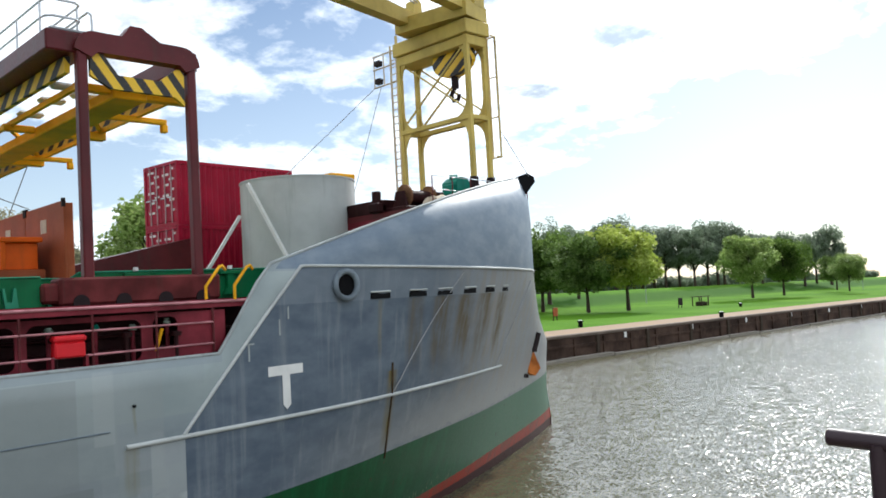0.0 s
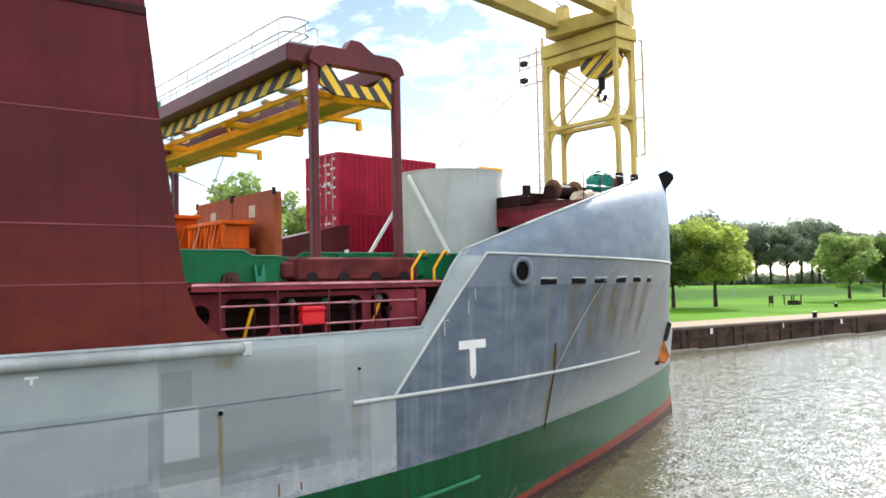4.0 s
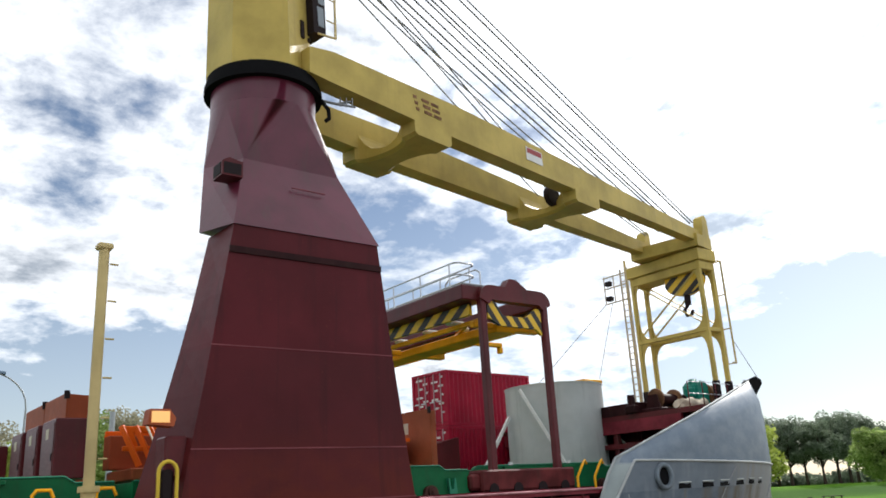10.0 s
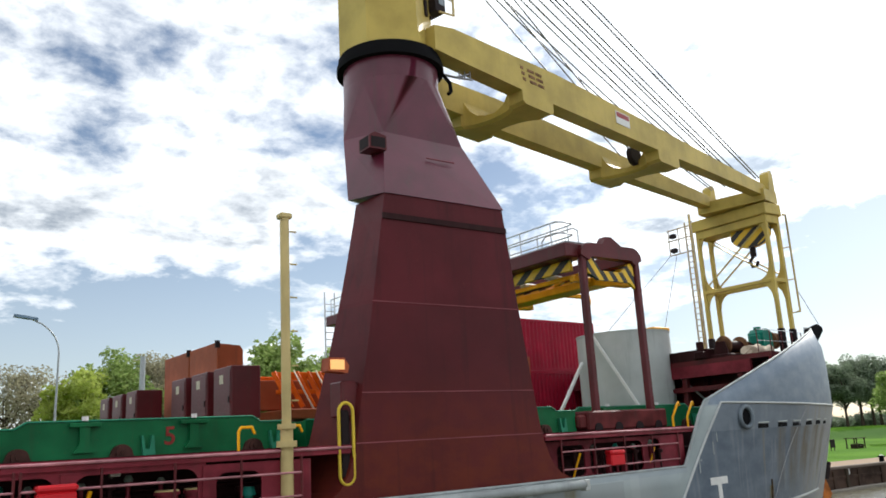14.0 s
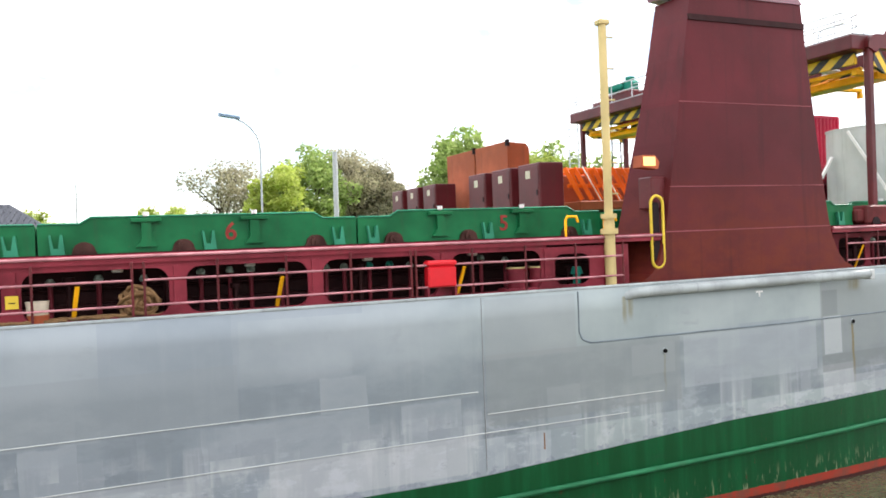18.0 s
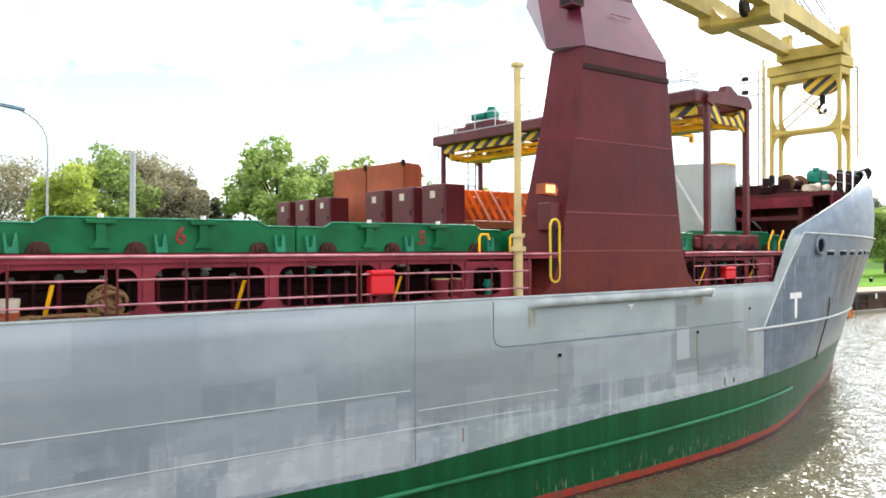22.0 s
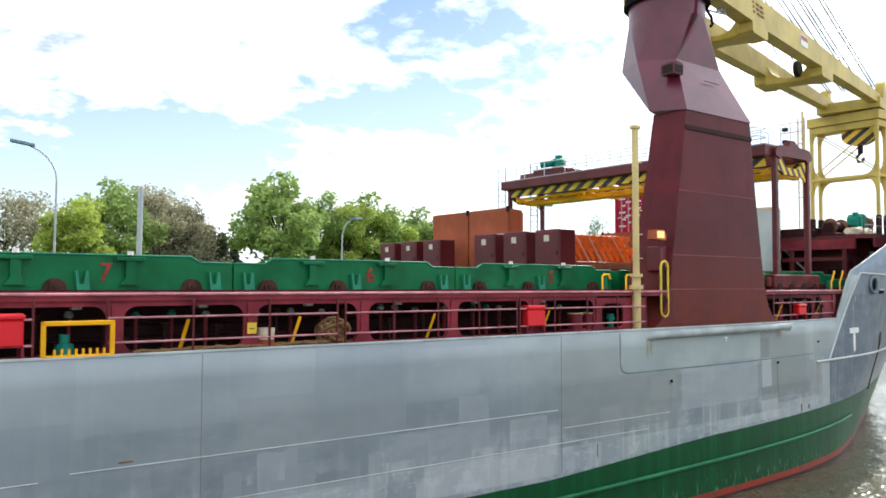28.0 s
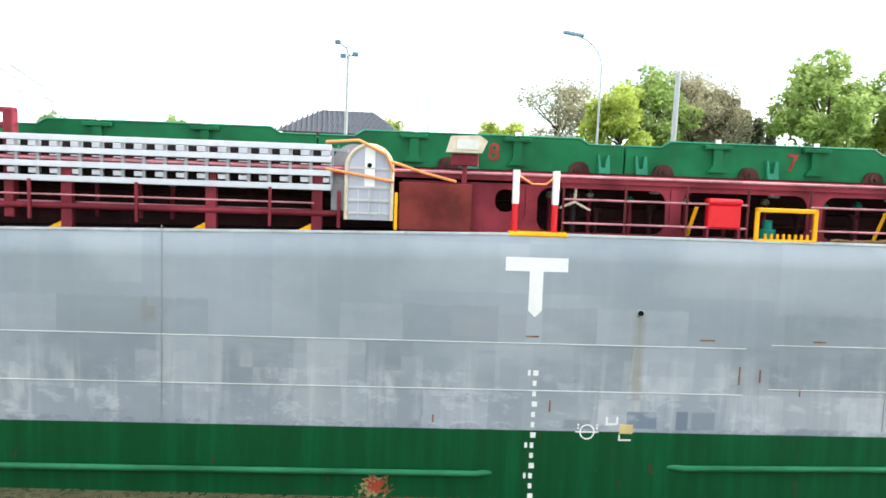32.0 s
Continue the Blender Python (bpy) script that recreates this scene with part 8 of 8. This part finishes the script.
KINDS = {
    "park": (1, 14.0, 12.5, 13000, 0.32, "leaf_park", 0.27),
    "park2": (2, 15.0, 13.0, 13000, 0.34, "leaf", 0.25),
    "sunny": (11, 15.0, 13.0, 13000, 0.34, "leaf_bright", 0.25),
    "wood": (3, 22.5, 11.5, 9000, 0.30, "leaf_wood", 0.32),
    "wood2": (4, 20.5, 10.5, 9000, 0.28, "leaf_wood", 0.34),
    "bright": (5, 13.0, 6.2, 9000, 0.21, "leaf_bright", 0.06),
    "green": (6, 15.0, 8.2, 11000, 0.24, "leaf", 0.08),
    "bud": (7, 13.0, 8.0, 6500, 0.15, "leaf_brown", 0.08),
    "airy": (10, 21.0, 7.5, 3500, 0.2, "leaf_wood", 0.2),
    "shrub": (9, 4.5, 9.0, 2600, 0.4, "leaf_wood", 0.02),
    "conifer": (8, 11.0, 6.0, 9000, 0.2, "leaf_dark", 0.05),
}


def polar(az, y):
    return y * math.tan(radians(az)), y


# the park beyond the bow
for az, d, sc in ((52.0, 175, 1.0), (49.6, 180, 1.05), (54.0, 190, 0.86), (47.2, 176, 1.0)):
    tree("airy", d * math.sin(radians(az)), d * math.cos(radians(az)), 3.2, sc, az, "tall thin-leaved poplar in the park")
for kind, az, d, z, s in (("park", 54.6, 138, 2.9, 0.95), ("sunny", 57.3, 141, 2.9, 0.98), ("park", 51.5, 150, 3.0, 1.05), ("park2", 49.0, 160, 3.0, 1.0), ("park", 45.5, 150, 3.0, 1.0), ("park2", 65.3, 190, 3.2, 0.9), ("park", 67.2, 205, 3.2, 0.95), ("park2", 71.0, 225, 3.2, 0.62), ("park", 70.3, 250, 3.3, 0.7)):
    tree(kind, d * math.sin(radians(az)), d * math.cos(radians(az)), z, s, az * 0.7)
rng = random.Random(12)
for k in range(24):
    az = 52.5 + 17.5 * k / 23 + rng.uniform(-0.3, 0.3)
    d = rng.uniform(255, 285) + 35 * max(0, (az - 60) / 8)
    tree("wood" if k % 3 else "wood2", d * math.sin(radians(az)), d * math.cos(radians(az)), 4.4, rng.uniform(0.98, 1.2) * (1.0 if az < 64 else 0.84), k * 1.3, "tall dark tree in the wood behind the dike")
for k in range(30):
    az = 46 + 26 * k / 29 + rng.uniform(-0.3, 0.3)
    d = (150 if az < 62 else 150) / math.cos(radians(az)) * rng.uniform(0.95, 1.05)
    tree("shrub", d * math.sin(radians(az)), d * math.cos(radians(az)), 4.2, rng.uniform(0.8, 1.3), k * 0.9, "dense shrub behind the dike")
# behind the ship
for kind, az, y, s in (("bud", 8.2, 80, 0.98), ("bud", 10.0, 82, 1.0), ("bright", 12.6, 74, 0.97), ("green", 14.6, 80, 0.96), ("bud", 16.4, 84, 1.14), ("bud", 17.4, 82, 1.1), ("bud", 18.4, 84, 1.04), ("bud", 19.4, 82, 0.9),
                       ("conifer", 17.6, 88, 1.22), ("conifer", 18.9, 85, 1.18), ("conifer", 19.7, 84, 1.1), ("conifer", 20.5, 87, 1.02), ("conifer", 21.3, 86, 0.94), ("conifer", 22.1, 88, 0.84), ("bud", 22.9, 90, 0.55),
                       ("green", 25.2, 78, 1.10), ("green", 27.9, 83, 1.02), ("bright", 29.6, 81, 1.14), ("green", 31.0, 84, 1.05), ("bright", 32.6, 82, 1.08), ("green", 34.6, 86, 0.98), ("bright", 37.0, 88, 1.0), ("green", 39.5, 90, 0.92), ("bright", 43, 92, 0.85),
                       ("bright", 3.6, 105, 0.78), ("bright", 5.4, 108, 0.8), ("bright", 6.4, 106, 0.66), ("bright", -3.4, 95, 0.72), ("bright", -1.9, 98, 0.62)):
    x, yy = polar(az, y)
    tree(kind, x, yy, 2.6, s, az * 1.7)
for k in range(9):
    tree("green" if k % 2 else "bright", -120 + 11 * k, 130 + 5 * (k % 3), 4.0, 0.55, k * 2.1, "leafy tree far along the bank")


# ---- park furniture ----
for d, az in ((96.0, 54.0), (103, 66.6), (78, 45), (150, 64.5)):
    x, y = d * math.sin(radians(az)), d * math.cos(radians(az))
    b = thing("bollard", (x, max(y, 47.6), QZ), "black mooring bollard with a white cap on the quay", "bollard", "bollards", False)
    g = G()
    y = max(y, 47.6)
    g.cyl((x, y, QZ), (x, y, QZ + 0.75), 0.28, 0.24, n=14).cyl((x, y, QZ + 0.6), (x, y, QZ + 0.72), 0.38, n=14)
    part("post", g, "black", b)
    g = G()
    g.cyl((x, y, QZ + 0.75), (x, y, QZ + 0.85), 0.25, 0.15, n=14)
    part("cap", g, "white", b)
x, y = 142.0, 75.5
pt = thing("picnic_table", (x, y, QZ + 0.3), "brown wooden picnic shelter with a flat roof", "picnic table", "", False)
g = G()
for k in range(6):
    g.box(x - 1.6, x + 1.6, y - 1.2 + 0.4 * k, y - 0.85 + 0.4 * k, QZ + 2.0, QZ + 2.1)
part("roof", g, "bark", pt)
for dx in (-1.3, 1.3):
    for dy in (-0.9, 0.9):
        g = G()
        g.box(x + dx - 0.08, x + dx + 0.08, y + dy - 0.08, y + dy + 0.08, QZ + 0.2, QZ + 2.0)
        part("post", g, "bark", pt)
g = G()
g.box(x - 1.1, x + 1.1, y - 0.4, y + 0.4, QZ + 1.0, QZ + 1.08, 0.02).box(x - 1.1, x + 1.1, y - 0.95, y - 0.65, QZ + 0.7, QZ + 0.76, 0.02).box(x - 0.9, x - 0.7, y - 0.9, y + 0.5, QZ + 0.3, QZ + 1.0).box(x + 0.7, x + 0.9, y - 0.9, y + 0.5, QZ + 0.3, QZ + 1.0)
part("table", g, "bark", pt)
for x, y, w, h, m in ((132, 74, 1.3, 1.3, "dark"), (92, 71, 1.0, 1.2, "rust_orange")):
    b = thing("park_sign", (x, y, QZ + 0.2), "small dark notice board on posts in the park", "notice board", "park boards", False)
    g = G()
    g.box(x - w / 2, x + w / 2, y - 0.05, y + 0.05, QZ + 0.8, QZ + 0.8 + h, 0.02)
    part("board", g, m, b)
    for dx in (-w * 0.4, w * 0.4):
        g = G()
        g.box(x + dx - 0.06, x + dx + 0.06, y + 0.05, y + 0.15, QZ + 0.1, QZ + 0.8 + h)
        part("post", g, "bark", b)


# ---- what moves ----
def motions():
    rows = []
    for t, x, y, h in SHIP:
        rows.append((t, Matrix.Translation((0, 0, EYE)) @ pose(0, 0, 0, 0, 0, h) @ Matrix.Translation((-x, -y, 0)) @ pose(0, 0, 0, 0, -TRIM, 0) @ Matrix.Translation((0, 0, -EYE))))
    for ob, at in ABOARD:
        walk(ob, [(t, m @ at) for t, m in rows])


motions()
